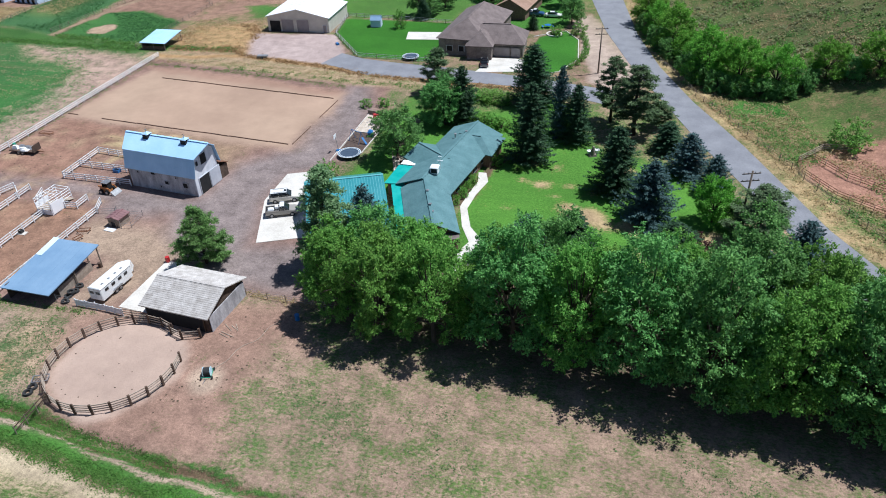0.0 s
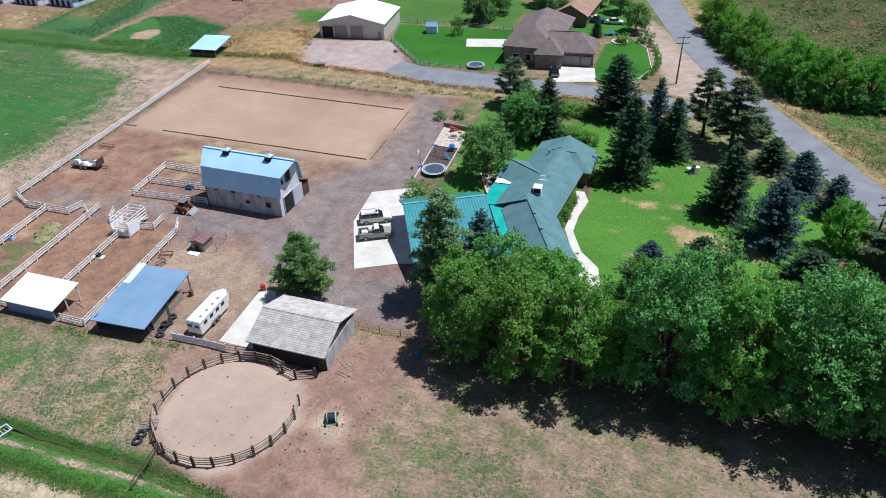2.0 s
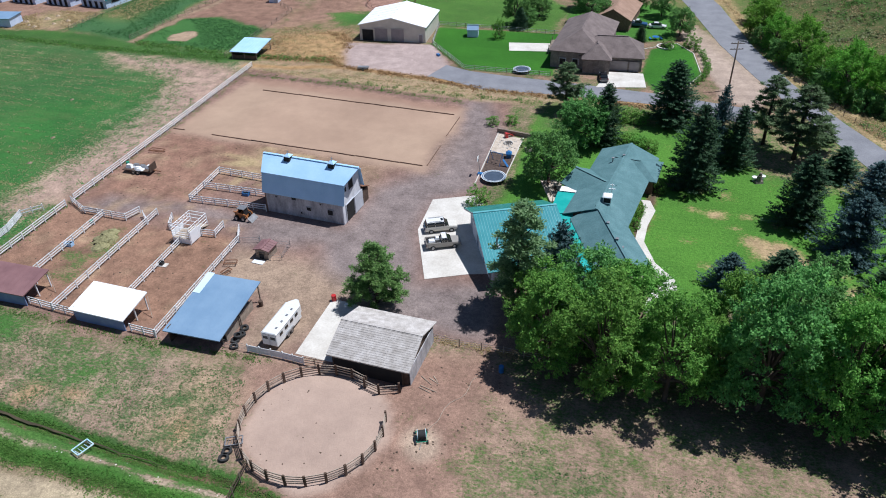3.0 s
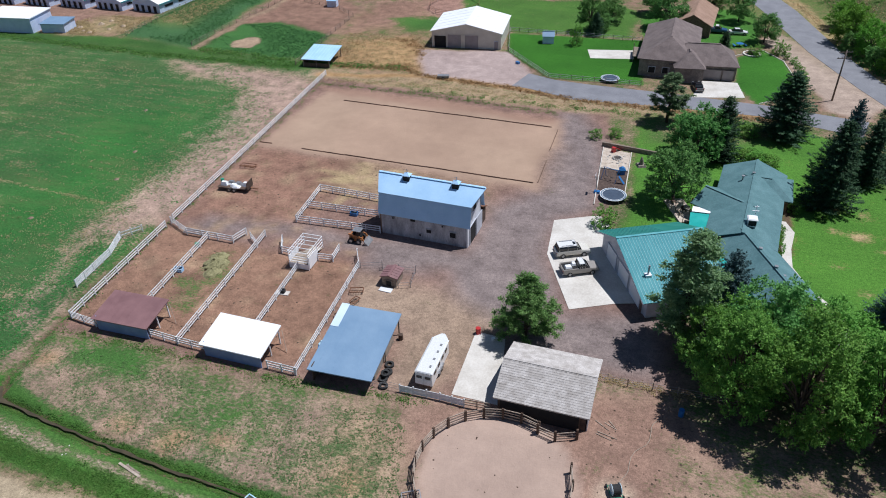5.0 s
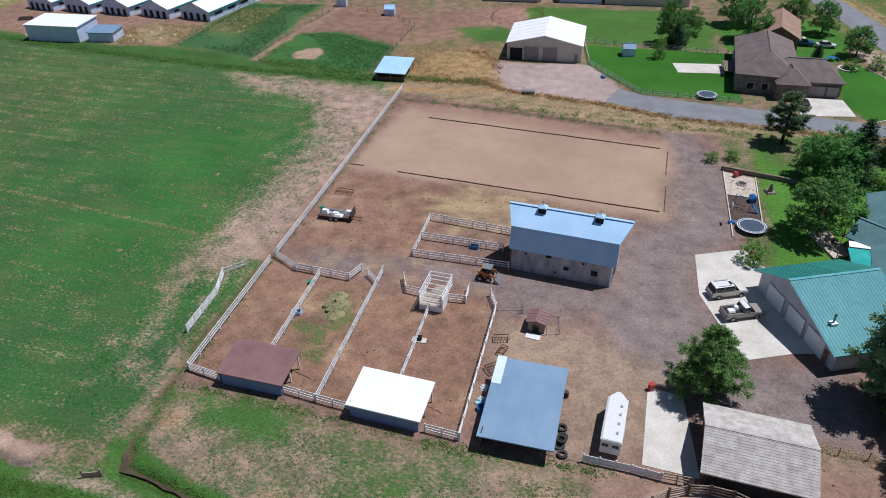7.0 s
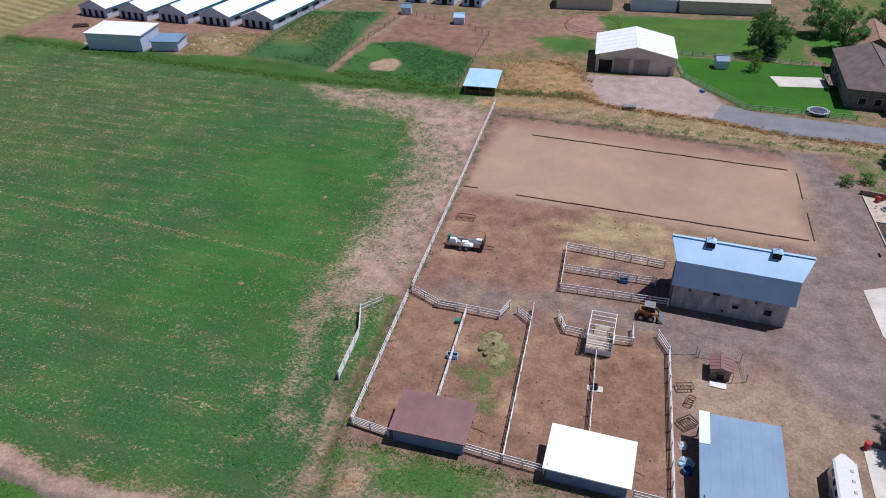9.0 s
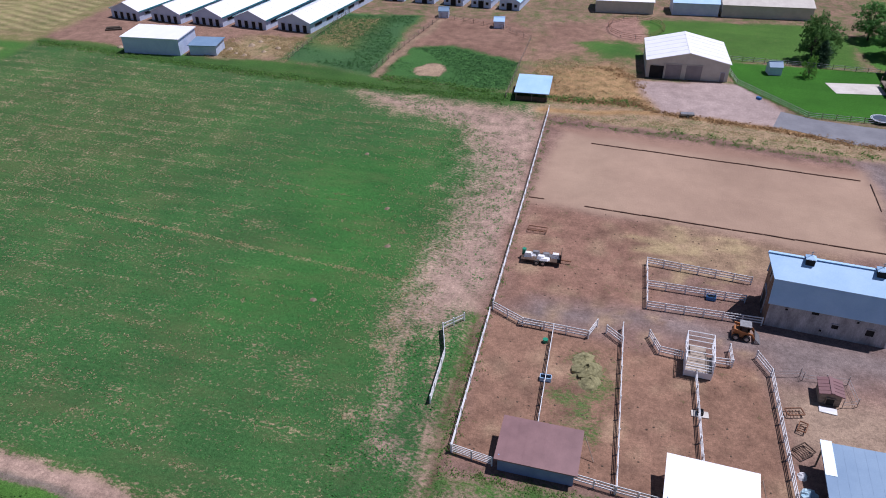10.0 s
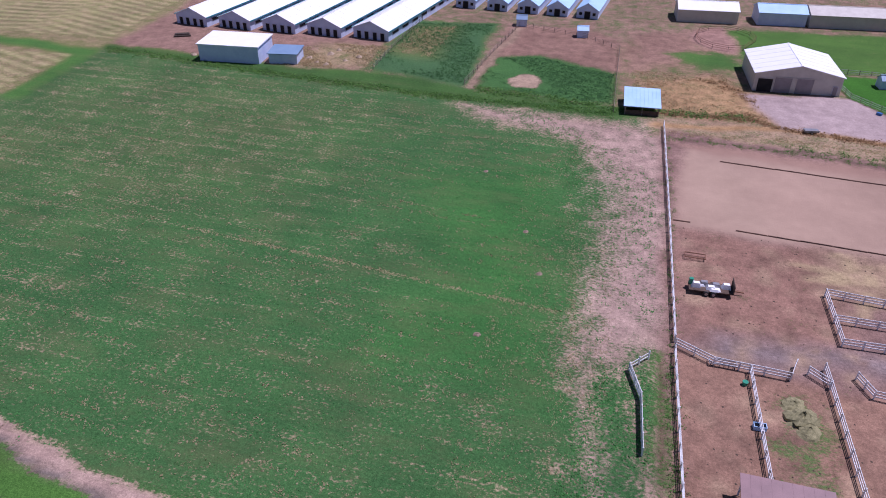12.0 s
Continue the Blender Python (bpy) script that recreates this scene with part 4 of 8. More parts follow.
def garage():
    b = thing("garage", 74.2, 4.0, 0, 24.0, "large garage with ribbed teal metal roof and white walls", "garage")
    L, W, h, r, ry = 10.6, 16.0, 3.0, 5.9, 1.9
    part("wall", gable_walls(L, W, h, r - 0.1, ry=ry), WHITE_WALL, b)
    a, w = L / 2 + 0.9, W / 2 + 0.6
    z0 = h - 0.1
    for sy, m, k in ((-1, TEAL_STEEL, TEAL_SHEEN), (1, GREEN_STEEL, TEAL_STEEL)):
        p = part("roof", slope(-a, a, sy * w, z0, ry, r + 0.12), m, b, "ribbed teal metal roof slope")
        part("rib", ribs(-a, a if sy < 0 else 1.5, sy * w, z0, ry, r + 0.12, 0.42, 0.05, 0.03), k, p)
    part("ridge_cap", Shape().beam((-a, ry, r + 0.14), (a, ry, r + 0.14), 0.4, 0.06), TEAL_SHEEN, b)
    part("fascia", Shape().beam((-a, -w, z0 - 0.15), (-a, ry, r - 0.05), 0.06, 0.22).beam((-a, ry, r - 0.05), (-a, w, z0 - 0.15), 0.06, 0.22), WHITE_WALL, b)
    x = -L / 2
    for dy in (4.2, -0.2, -4.3):
        p = opening(b, "garage_door", x, dy, 0, 3.4, 2.5, "-x", WHITE_METAL, WHITE_WALL, "white sectional garage door")
    opening(b, "door", x, -6.5, 0, 0.9, 2.05, "-x", BRICK_WALL, WHITE_WALL, "brown side door")
    v = part("roof_vent", Shape().box(-4.5, -4.95, 3.7, -3.7, -4.25, 4.35), WHITE_METAL, b, "white roof vent")
    part("flue", Shape().tube((-4.1, -4.6, 4.3), (-4.1, -4.6, 5.7), 0.13), STEEL, v)
    return b


garage()


def hip_block(parent, L, W, h, r, m, roof, wall, hip0=0.0, hip1=0.0, over=0.6):
    """A wing under m (a pose in the parent's space): walls and roof planes, with hipped ends where hip > 0."""
    a, w = L / 2, W / 2
    s = Shape()
    s.box(-a, -w, -0.15, a, -w + 0.2, h, m).box(-a, w - 0.2, -0.15, a, w, h, m).box(-a, -w + 0.2, -0.15, -a + 0.2, w - 0.2, h, m).box(a - 0.2, -w + 0.2, -0.15, a, w - 0.2, h, m)
    if not hip0:
        s.add([m @ Vector(p) for p in ((-a, -w, h), (-a, w, h), (-a, 0, r), (-a + 0.2, -w, h), (-a + 0.2, w, h), (-a + 0.2, 0, r))], [(0, 1, 2), (5, 4, 3), (0, 3, 4, 1), (1, 4, 5, 2), (2, 5, 3, 0)])
    if not hip1:
        s.add([m @ Vector(p) for p in ((a, -w, h), (a, w, h), (a, 0, r), (a - 0.2, -w, h), (a - 0.2, w, h), (a - 0.2, 0, r))], [(2, 1, 0), (3, 4, 5), (0, 1, 4, 3), (1, 2, 5, 4), (2, 0, 3, 5)])
    part("wall", s, wall, parent)
    e = w + over
    z = h - (r - h) / w * over + 0.12
    x0, x1, r2 = -a - over, a + over, r + 0.12
    for sy in (-1, 1):
        pts = [(x0, sy * e, z), (x1, sy * e, z), (x1 - hip1 - (over if hip1 else 0), 0, r2), (x0 + hip0 + (over if hip0 else 0), 0, r2)]
        part("roof", Shape().slab([m @ Vector(p) for p in pts], 0.14), roof, parent)
    for hip, x, d in ((hip0, x0, 1), (hip1, x1, -1)):
        if hip:
            part("roof", Shape().slab([m @ Vector(p) for p in ((x, -e, z), (x, e, z), (x + d * (hip + over), 0, r2))], 0.14), roof, parent)
    lo, hi = x0 + hip0 + (over if hip0 else 0), x1 - hip1 - (over if hip1 else 0)
    part("ridge_cap", Shape().beam(m @ Vector((lo, 0, r2 + 0.02)), m @ Vector((hi, 0, r2 + 0.02)), 0.4, 0.05), roof, parent)


def ranch_house():
    b = thing("house", 87.6, 16.0, 0, 0, "long bent ranch house with green-grey shingle roof", "house")
    north = pose(-0.8, 6.3, 0, 0, 0, 80)
    hip_block(b, 22.4, 8.5, 2.8, 4.5, north, GREEN_SHINGLE, BRICK_WALL, 0, 0, 0.7)
    hip_block(b, 6.4, 6.5, 2.78, 4.1, pose(2.6, 12.6, 0, 0, 0, -8), GREEN_SHINGLE, BRICK_WALL, 0, 2.8, 0.6)
    south = pose(-0.2, -11.1, 0, 0, 0, 111)
    hip_block(b, 13.6, 6.4, 2.78, 4.42, south, GREEN_SHINGLE, BRICK_WALL, 0, 0, 0.7)
    west = pose(-3.8, 5.3, 0, 0, 0, 143)
    hip_block(b, 7.4, 6.2, 2.76, 4.2, west, GREEN_SHINGLE, BRICK_WALL, 0, 0, 0.5)
    flat = part("low_roof", Shape().slab([(-9.8, -4.3, 2.42), (-6.2, -4.2, 2.6), (-5.6, 2.0, 2.62), (-9.3, 2.4, 2.42)], 0.14), TEAL_FLAT, b, "bright teal low-pitched roof")
    part("wall", Shape().prism([(-9.3, -3.9), (-6.6, -3.8), (-6.0, 1.8), (-8.9, 2.0)], -0.1, 2.3), BRICK_WALL, flat)
    part("white_sheet", Shape().slab([(-9.1, 2.6, 2.5), (-5.5, 2.2, 2.7), (-5.4, 3.5, 2.74), (-8.9, 4.1, 2.54)], 0.1), WHITE_METAL, flat, "white porch roof sheet")
    low = part("low_roof", Shape().slab([(-8.8, -3.7, 2.3), (-5.6, -12.0, 2.3), (-3.0, -18.6, 2.3), (-0.9, -18.0, 2.5), (-3.0, -13.0, 2.5), (-6.4, -3.9, 2.5)], 0.12), TEAL_FLAT, b, "bright teal porch roof strip")
    part("wall", Shape().prism([(-8.3, -4.2), (-5.2, -12.0), (-2.6, -18.2), (-1.4, -17.8), (-3.4, -13.0), (-6.8, -4.2)], -0.1, 2.15), BRICK_WALL, low)
    c = part("cooler", Shape().box(-2.1, -3.1, 4.3, -0.9, -1.9, 5.4), WHITE_METAL, b, "white rooftop evaporative cooler")
    part("cooler_louvre", Shape().box(-2.0, -3.16, 4.5, -1.0, -3.1, 5.25), DARK, c)
    part("cooler_cap", Shape().taper(-2.2, -3.2, 5.4, -0.8, -1.8, 5.55, 0.15, 0.15), WHITE_METAL, c)
    part("antenna", Shape().tube((-1.0, -0.9, 4.2), (-1.0, -0.9, 6.6), 0.05).beam((-1.5, -0.9, 5.7), (-0.5, -0.9, 5.7), 0.12, 0.1).beam((-1.3, -0.9, 6.4), (-0.7, -0.9, 6.4), 0.1, 0.1), WHITE_METAL, b, "white roof antenna mast")
    for x, y, z in ((0.2, 13, 4.3), (-1.5, 11.5, 4.3), (-0.9, -9, 4.3), (0.6, -13, 4.35), (1.4, -14.6, 4.1)):
        part("roof_vent", Shape().tube((x, y, z - 0.3), (x, y, z + 0.45), 0.12).box(x - 0.22, y - 0.22, z + 0.4, x + 0.22, y + 0.22, z + 0.48), STEEL, b)
    part("lower_roof", Shape().slab([(2.6, -18.6, 2.2), (6.2, -17.7, 2.2), (5.8, -15.7, 2.5), (2.2, -17.1, 2.5)], 0.12), BROWN_SHINGLE, b, "small dark lean-to roof at the end")
    part("lower_wall", Shape().prism([(2.9, -18.3), (5.9, -17.5), (5.6, -16.0), (2.5, -17.3)], -0.1, 2.2), BRICK_WALL, b)
    for t, off in ((0.12, 0.0), (0.3, 0.0), (0.5, 0), (0.7, 0), (0.88, 0)):
        p = north @ Vector((-9.5 + 19 * t, -4.27, 0.9))
        q = part("window", Shape().box(-0.8, -0.05, 0, 0.8, 0.05, 1.3), DARK, b)
        q.matrix_local = Matrix.Translation(p) @ pose(0, 0, 0, 0, 0, 80)
        part("window_sill", Shape().box(-0.9, -0.12, -0.1, 0.9, -0.03, 0), WHITE_WALL, q)
        part("window_head", Shape().box(-0.9, -0.1, 1.3, 0.9, -0.03, 1.4), WHITE_WALL, q)
    return b


ranch_house()


def shop():
    b = gable_house("workshop", 26.0, 99.6, 2.5, 15.6, 17.6, 4.0, 6.0, BEIGE_WALL, WHITE_METAL, "beige steel workshop with white roof and two large doors", "workshop", 0.35, rib=2.4)
    b.matrix_world = pose(26.0, 99.6, 0, 0, 0, 92.5)
    x = -15.6 / 2
    for dy in (-1.2, -5.6):
        opening(b, "roller_door", x, -dy - 2.6, 0, 3.4, 3.3, "-x", GARAGE_DOOR, BEIGE_WALL, "brown-grey roller door")
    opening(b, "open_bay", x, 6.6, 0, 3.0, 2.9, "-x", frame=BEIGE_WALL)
    opening(b, "door", x, -7.6, 0, 0.9, 2.05, "-x", GARAGE_DOOR)
    return b


shop()


def neighbour_house():
    b = thing("house", 80, 92, 0, 0, "large brown shingled neighbour house with stone walls", "house")
    hip_block(b, 25, 12, 4.2, 7.6, pose(-4.5, 1.5, 0, 0, 0, 86), BROWN_SHINGLE, STONE_WALL, 5, 5, 0.5)
    hip_block(b, 14.0, 10, 3.4, 6.4, pose(2.2, -5.4, 0, 0, 0, 3), BROWN_SHINGLE, STONE_WALL, 3.5, 3.5, 0.5)
    hip_block(b, 8, 6, 3.6, 6.0, pose(-0.8, -9.4, 0, 0, 0, 93), BROWN_SHINGLE, STONE_WALL, 3, 3, 0.4)
    for x, w in ((4.2, 4.2), (7.8, 2.2)):
        opening(b, "garage_door", x, -10.4, 0, w, 2.3, "-y", GARAGE_DOOR, STONE_WALL, "taupe garage door")
    for x in (-8.5, -5.5):
        opening(b, "window", x, -10.9, 1.0, 1.4, 1.3, "-y")
    for y in (-4, 0, 4, 8):
        opening(b, "window", -10.4, y, 1.0, 1.4, 1.4, "-x")
    d = part("deck", Shape().box(-13, -2, 1.2, -10.4, 5, 1.35), GREY_WOOD, b)
    for x, y in ((-12.9, -1.9), (-12.9, 4.9), (-12.9, 1.5)):
        part("deck_post", Shape().box(x - 0.07, y - 0.07, -0.1, x + 0.07, y + 0.07, 2.3), GREY_WOOD, d)
    return b


neighbour_house()
gable_house("house", 82.0, 120.5, 82, 17, 9, 3.0, 5.4, BRICK_WALL, TAN_SHINGLE, "brick house with tan shingle roof", "house", 0.5, row=0.4)


def canopy():
    b = thing("field_shelter", -5.6, 75.6, 0, 2, "small pale metal roofed field shelter", "shelter")
    p = part("roof", Shape().slab([(-3.7, -4.4, 1.9), (3.6, -4.4, 1.9), (3.6, 4.4, 2.7), (-3.7, 4.4, 2.7)], 0.12), GALV, b)
    part("rib", ribs(-3.7, 3.6, -4.4, 1.9, 4.4, 2.7, 0.8), GALV, p)
    part("side_wall", Shape().box(-3.4, -4.1, -0.1, -3.3, 3.9, 1.9), DARK_WOOD, b)
    part("rear_wall", Shape().box(-3.3, -4.1, -0.1, 3.2, -4.0, 1.0), DARK_WOOD, b)
    for x in (-3.3, 0, 3.2):
        for y, z in ((-4.1, 1.85), (4.1, 2.6)):
            part("post", Shape().box(x - 0.08, y - 0.08, -0.2, x + 0.08, y + 0.08, z), GREY_WOOD, b)
    return b


canopy()


def poultry_house(L):
    b = gable_house("poultry_house", 0, 0, 0, L, 10.2, 2.6, 4.6, BLUE_WALL, WHITE_METAL, "long white roofed poultry house with dark openings", "poultry house", 0.3, rib=2.5, group="poultry houses")
    for dy in (-3.4, -1.2, 1.2, 3.4):
        opening(b, "door", -L / 2, dy, 0, 1.1, 1.9, "-x")
    for i in range(8):
        opening(b, "window", -L / 2 + 4 + i * 6, -5.1, 1.2, 3.5, 0.7, "-y")
    for sy in (-1, 1):
        part("eave_trim", Shape().beam((-L / 2 - 0.2, sy * 5.45, 2.55), (L / 2 + 0.2, sy * 5.45, 2.55), 0.12, 0.3), TEAL_STEEL, b, "teal eave trim")
    return b


hen = poultry_house(56)
hen.matrix_world = pose(-74.6 + 4.6, 105 + 28, 0, 0, 0, 81)
for i in range(1, 5):
    copy_thing(hen, pose(-74.6 + 4.6 - 12.9 * i, 105 + 28, 0, 0, 0, 81))
white_box = thing("storage_shed", -101.5, 84.6, 0, 4, "large white flat-roofed metal storage building", "storage building")
part("wall", Shape().box(-7.5, -4.5, -0.1, 7.5, 4.5, 4.0), BLUE_WALL, white_box)
part("roof", Shape().slab([(-7.8, -4.8, 4.15), (7.8, -4.8, 4.15), (7.8, 4.8, 4.5), (-7.8, 4.8, 4.5)], 0.2), WHITE_METAL, white_box)
small_box = thing("storage_shed", -88.7, 85.0, 0, 8, "small grey-blue metal shed beside the poultry yard", "storage building")
part("wall", Shape().box(-3.4, -2.8, -0.1, 3.4, 2.8, 2.4), BLUE_WALL, small_box)
part("roof", Shape().slab([(-3.7, -3.1, 2.5), (3.7, -3.1, 2.5), (3.7, 3.1, 2.8), (-3.7, 3.1, 2.8)], 0.15), BLUE_STEEL, small_box)

calf = gable_house("small_barn", 0, 0, 0, 22, 6.0, 2.4, 4.2, BLUE_WALL, GALV, "narrow grey-roofed small barn", "small barn", 0.3, group="row of small barns")
opening(calf, "door", -11, 0, 0, 1.6, 2.0, "-x")
opening(calf, "window", -11, -1.9, 0.9, 0.8, 0.8, "-x")
opening(calf, "window", -11, 1.9, 0.9, 0.8, 0.8, "-x")
calf.matrix_world = pose(-65.5, 152, 0, 0, 0, 84)
for i, x in enumerate((-56, -46.5, -37.5, -29, -20.5)):
    copy_thing(calf, pose(x, 151.5 - 0.6 * i, 0, 0, 0, 84))
for x, y, L, W, roof, wall, lab in ((10.5, 146.5, 16, 9, WHITE_METAL, BEIGE_WALL, "white roofed grey farm building"), (30, 148, 12.5, 8, GALV, BLUE_WALL, "pale blue roofed grey farm building"), (49, 149.5, 24, 9, BEIGE_WALL, BEIGE_WALL, "long cream roofed farm building")):
    gable_house("farm_building", x, y, 4, L, W, 3.4, 4.8, wall, roof, lab, "farm building", 0.3)
for x, y, m in ((-38.5, 127.5, BLUE_STEEL), (-21.5, 121.3, GALV), (45.8, 100.4, BLUE_STEEL)):
    gable_house("garden_shed", x, y, 8, 2.8, 2.6, 1.9, 2.7, BLUE_WALL, m, "small shed with gable roof", "shed", 0.2)

# ---- trees ----
def cards(name, centres, normals, sizes, material, bend=0.25, axes=None, slim=1.0):
    """Many small leaf sprays as bent quads, lengthways along axes where given."""
    n = len(centres)
    rng = np.random.default_rng(n)
    a = np.cross(normals, rng.normal(size=(n, 3)) if axes is None else np.cross(axes, normals))
    a /= np.linalg.norm(a, axis=1, keepdims=True) + 1e-9
    b = np.cross(normals, a)
    s = sizes[:, None]
    k = rng.uniform(0.75, 1.3, (n, 1))
    p = np.stack([centres - a * s * k, centres - b * s * slim - normals * s * bend, centres + a * s * k, centres + b * s * slim - normals * s * bend], 1).reshape(-1, 3)
    me = bpy.data.meshes.new(name)
    me.vertices.add(4 * n)
    me.vertices.foreach_set("co", p.ravel())
    tri = np.arange(4 * n).reshape(n, 4)
    loops = tri[:, (0, 1, 2, 0, 2, 3)].reshape(-1)
    me.loops.add(len(loops))
    me.loops.foreach_set("vertex_index", loops)
    me.polygons.add(2 * n)
    me.polygons.foreach_set("loop_start", np.arange(0, 6 * n, 3))
    me.update(calc_edges=True)
    me.materials.append(material)
    return me


def unit(v):
    return v / (np.linalg.norm(v, axis=1, keepdims=True) + 1e-9)


def broad_tree(seed, material, label, name="tree", blobs=600, per=48, leaf=0.14, r=5.0, h=11.0, low=0.05, spray=0.5):
    """Trunk, limbs and a full crown of leafy sprays gathered into heads, with dark gaps between the heads."""
    rng = np.random.default_rng(seed)
    t = thing(name, label=label, category="tree")
    wood = Shape()
    wood.tube((0, 0, -0.3), (0.1, 0.05, h * 0.3), 0.03 * h, 0.022 * h, 9)
    heads, n = [], 27
    for i in range(n):
        f = (i + 0.5) / n
        a = i * 2.4 + rng.normal() * 0.4
        out = r * 0.74 * math.sqrt(max(0.0, 1 - ((f - 0.36) / 0.66) ** 2)) * rng.uniform(0.72, 1.15)
        z = h * (low + 0.1 + (0.8 - low) * f) + rng.normal() * 0.03 * h
        heads.append((np.array([math.cos(a) * out, math.sin(a) * out, z]), r * rng.uniform(0.19, 0.33)))
    for p, hr in heads:
        q = Vector((p[0] * 0.45, p[1] * 0.45, h * 0.3 + (p[2] - h * 0.3) * 0.45))
        wood.tube((0.1, 0.05, h * rng.uniform(0.18, 0.3)), q, 0.013 * h, 0.008 * h, 6, False).tube(q, p, 0.008 * h, 0.003 * h, 5, False)
    c, nrm, sz, ax = [], [], [], []
    for i in range(blobs):
        p, hr = heads[i % n]
        u = rng.normal(size=3)
        u[2] = abs(u[2]) * 1.1 - 0.35
        u /= np.linalg.norm(u)
        p = p + u * hr * rng.uniform(0.78, 1.2) * np.array([1.05, 1.05, 0.85])
        pr = spray * rng.uniform(0.55, 1.35)
        tip = u * np.array([0.9, 0.9, 0.5]) + np.array([0, 0, 0.25]) + rng.normal(size=3) * 0.35
        tip /= np.linalg.norm(tip)
        m = max(8, int(per * (pr / spray) ** 1.6))
        s_ = rng.uniform(-0.7, 1.2, m)
        d = tip * (s_ * pr)[:, None] + rng.normal(size=(m, 3)) * (pr * 0.42 * (1.15 - 0.6 * s_))[:, None] * np.array([1, 1, 0.6])
        c.append(p + d)
        nrm.append(unit(u * 0.35 + np.array([0, 0, 0.75]) + rng.normal(size=(m, 3)) * 0.55))
        ax.append(unit(d + tip * 0.4 + rng.normal(size=(m, 3)) * 0.25))
        sz.append(leaf * rng.uniform(0.55, 1.3, m))
    part("trunk", wood, BARK, t, smooth=True)
    part("crown", cards("crown", np.concatenate(c), np.concatenate(nrm), np.concatenate(sz), material, 0.2, np.concatenate(ax), 0.6), material, t)
    return t


def spruce(seed, material, label, name="spruce", r=3.4, h=10.0, low=0.04, leaf=0.15):
    """Trunk with ragged whorls of branches, each a flat brush of needle sprays turned up at its tip."""
    rng = np.random.default_rng(seed)
    t = thing(name, label=label, category="tree")
    wood = Shape().tube((0, 0, -0.3), (0, 0, h * 0.97), 0.22, 0.03, 8)
    c, nrm, sz, ax = [], [], [], []
    z = h * low + 0.15
    while z < h * 0.985:
        f = 1 - (z - h * low) / (h * (1 - low))
        reach = r * (f ** 0.58) * rng.uniform(0.78, 1.1)
        count = max(5, int(5 + reach * 2.1))
        ph = rng.random() * 6.28
        for i in range(count):
            a = ph + 6.283 * i / count + rng.normal() * 0.2
            L = reach * rng.uniform(0.6, 1.12) * (1 + 0.14 * math.sin(3 * a + seed + z * 0.5) + 0.09 * math.sin(5 * a - z)) + 0.15
            droop = rng.uniform(0.02, 0.3)
            zb = z + rng.normal() * 0.12
            if L > 0.8 and i % 2 == 0:
                wood.tube((0, 0, zb), (math.cos(a) * L * 0.85, math.sin(a) * L * 0.85, zb - droop * L * 0.8), 0.035, 0.012, 4, False)
            m = max(8, int(L * 26))
            s = rng.random(m) ** 0.75
            side = rng.normal(size=m) * 0.17 * L * (1.1 - s)
            x = math.cos(a) * s * L - math.sin(a) * side
            y = math.sin(a) * s * L + math.cos(a) * side
            zz = zb - droop * s * L + 0.22 * L * s ** 4 + rng.normal(size=m) * 0.07
            c.append(np.stack([x, y, zz], 1))
            sway = np.sign(side) * 0.7
            out = np.stack([math.cos(a) - math.sin(a) * sway, math.sin(a) + math.cos(a) * sway, np.full(m, 0.12)], 1)
            ax.append(unit(out + rng.normal(size=(m, 3)) * 0.3))
            nrm.append(unit(np.stack([np.full(m, math.cos(a) * 0.45), np.full(m, math.sin(a) * 0.45), np.full(m, 0.85)], 1) + rng.normal(size=(m, 3)) * 0.45))
            sz.append(leaf * rng.uniform(0.7, 1.35, m))
        z += max(0.16, 0.36 * (0.5 + 0.6 * f))
    part("trunk", wood, BARK, t, smooth=True)
    part("needles", cards("needles", np.concatenate(c), np.concatenate(nrm), np.concatenate(sz), material, 0.12, np.concatenate(ax), 0.42), material, t)
    return t


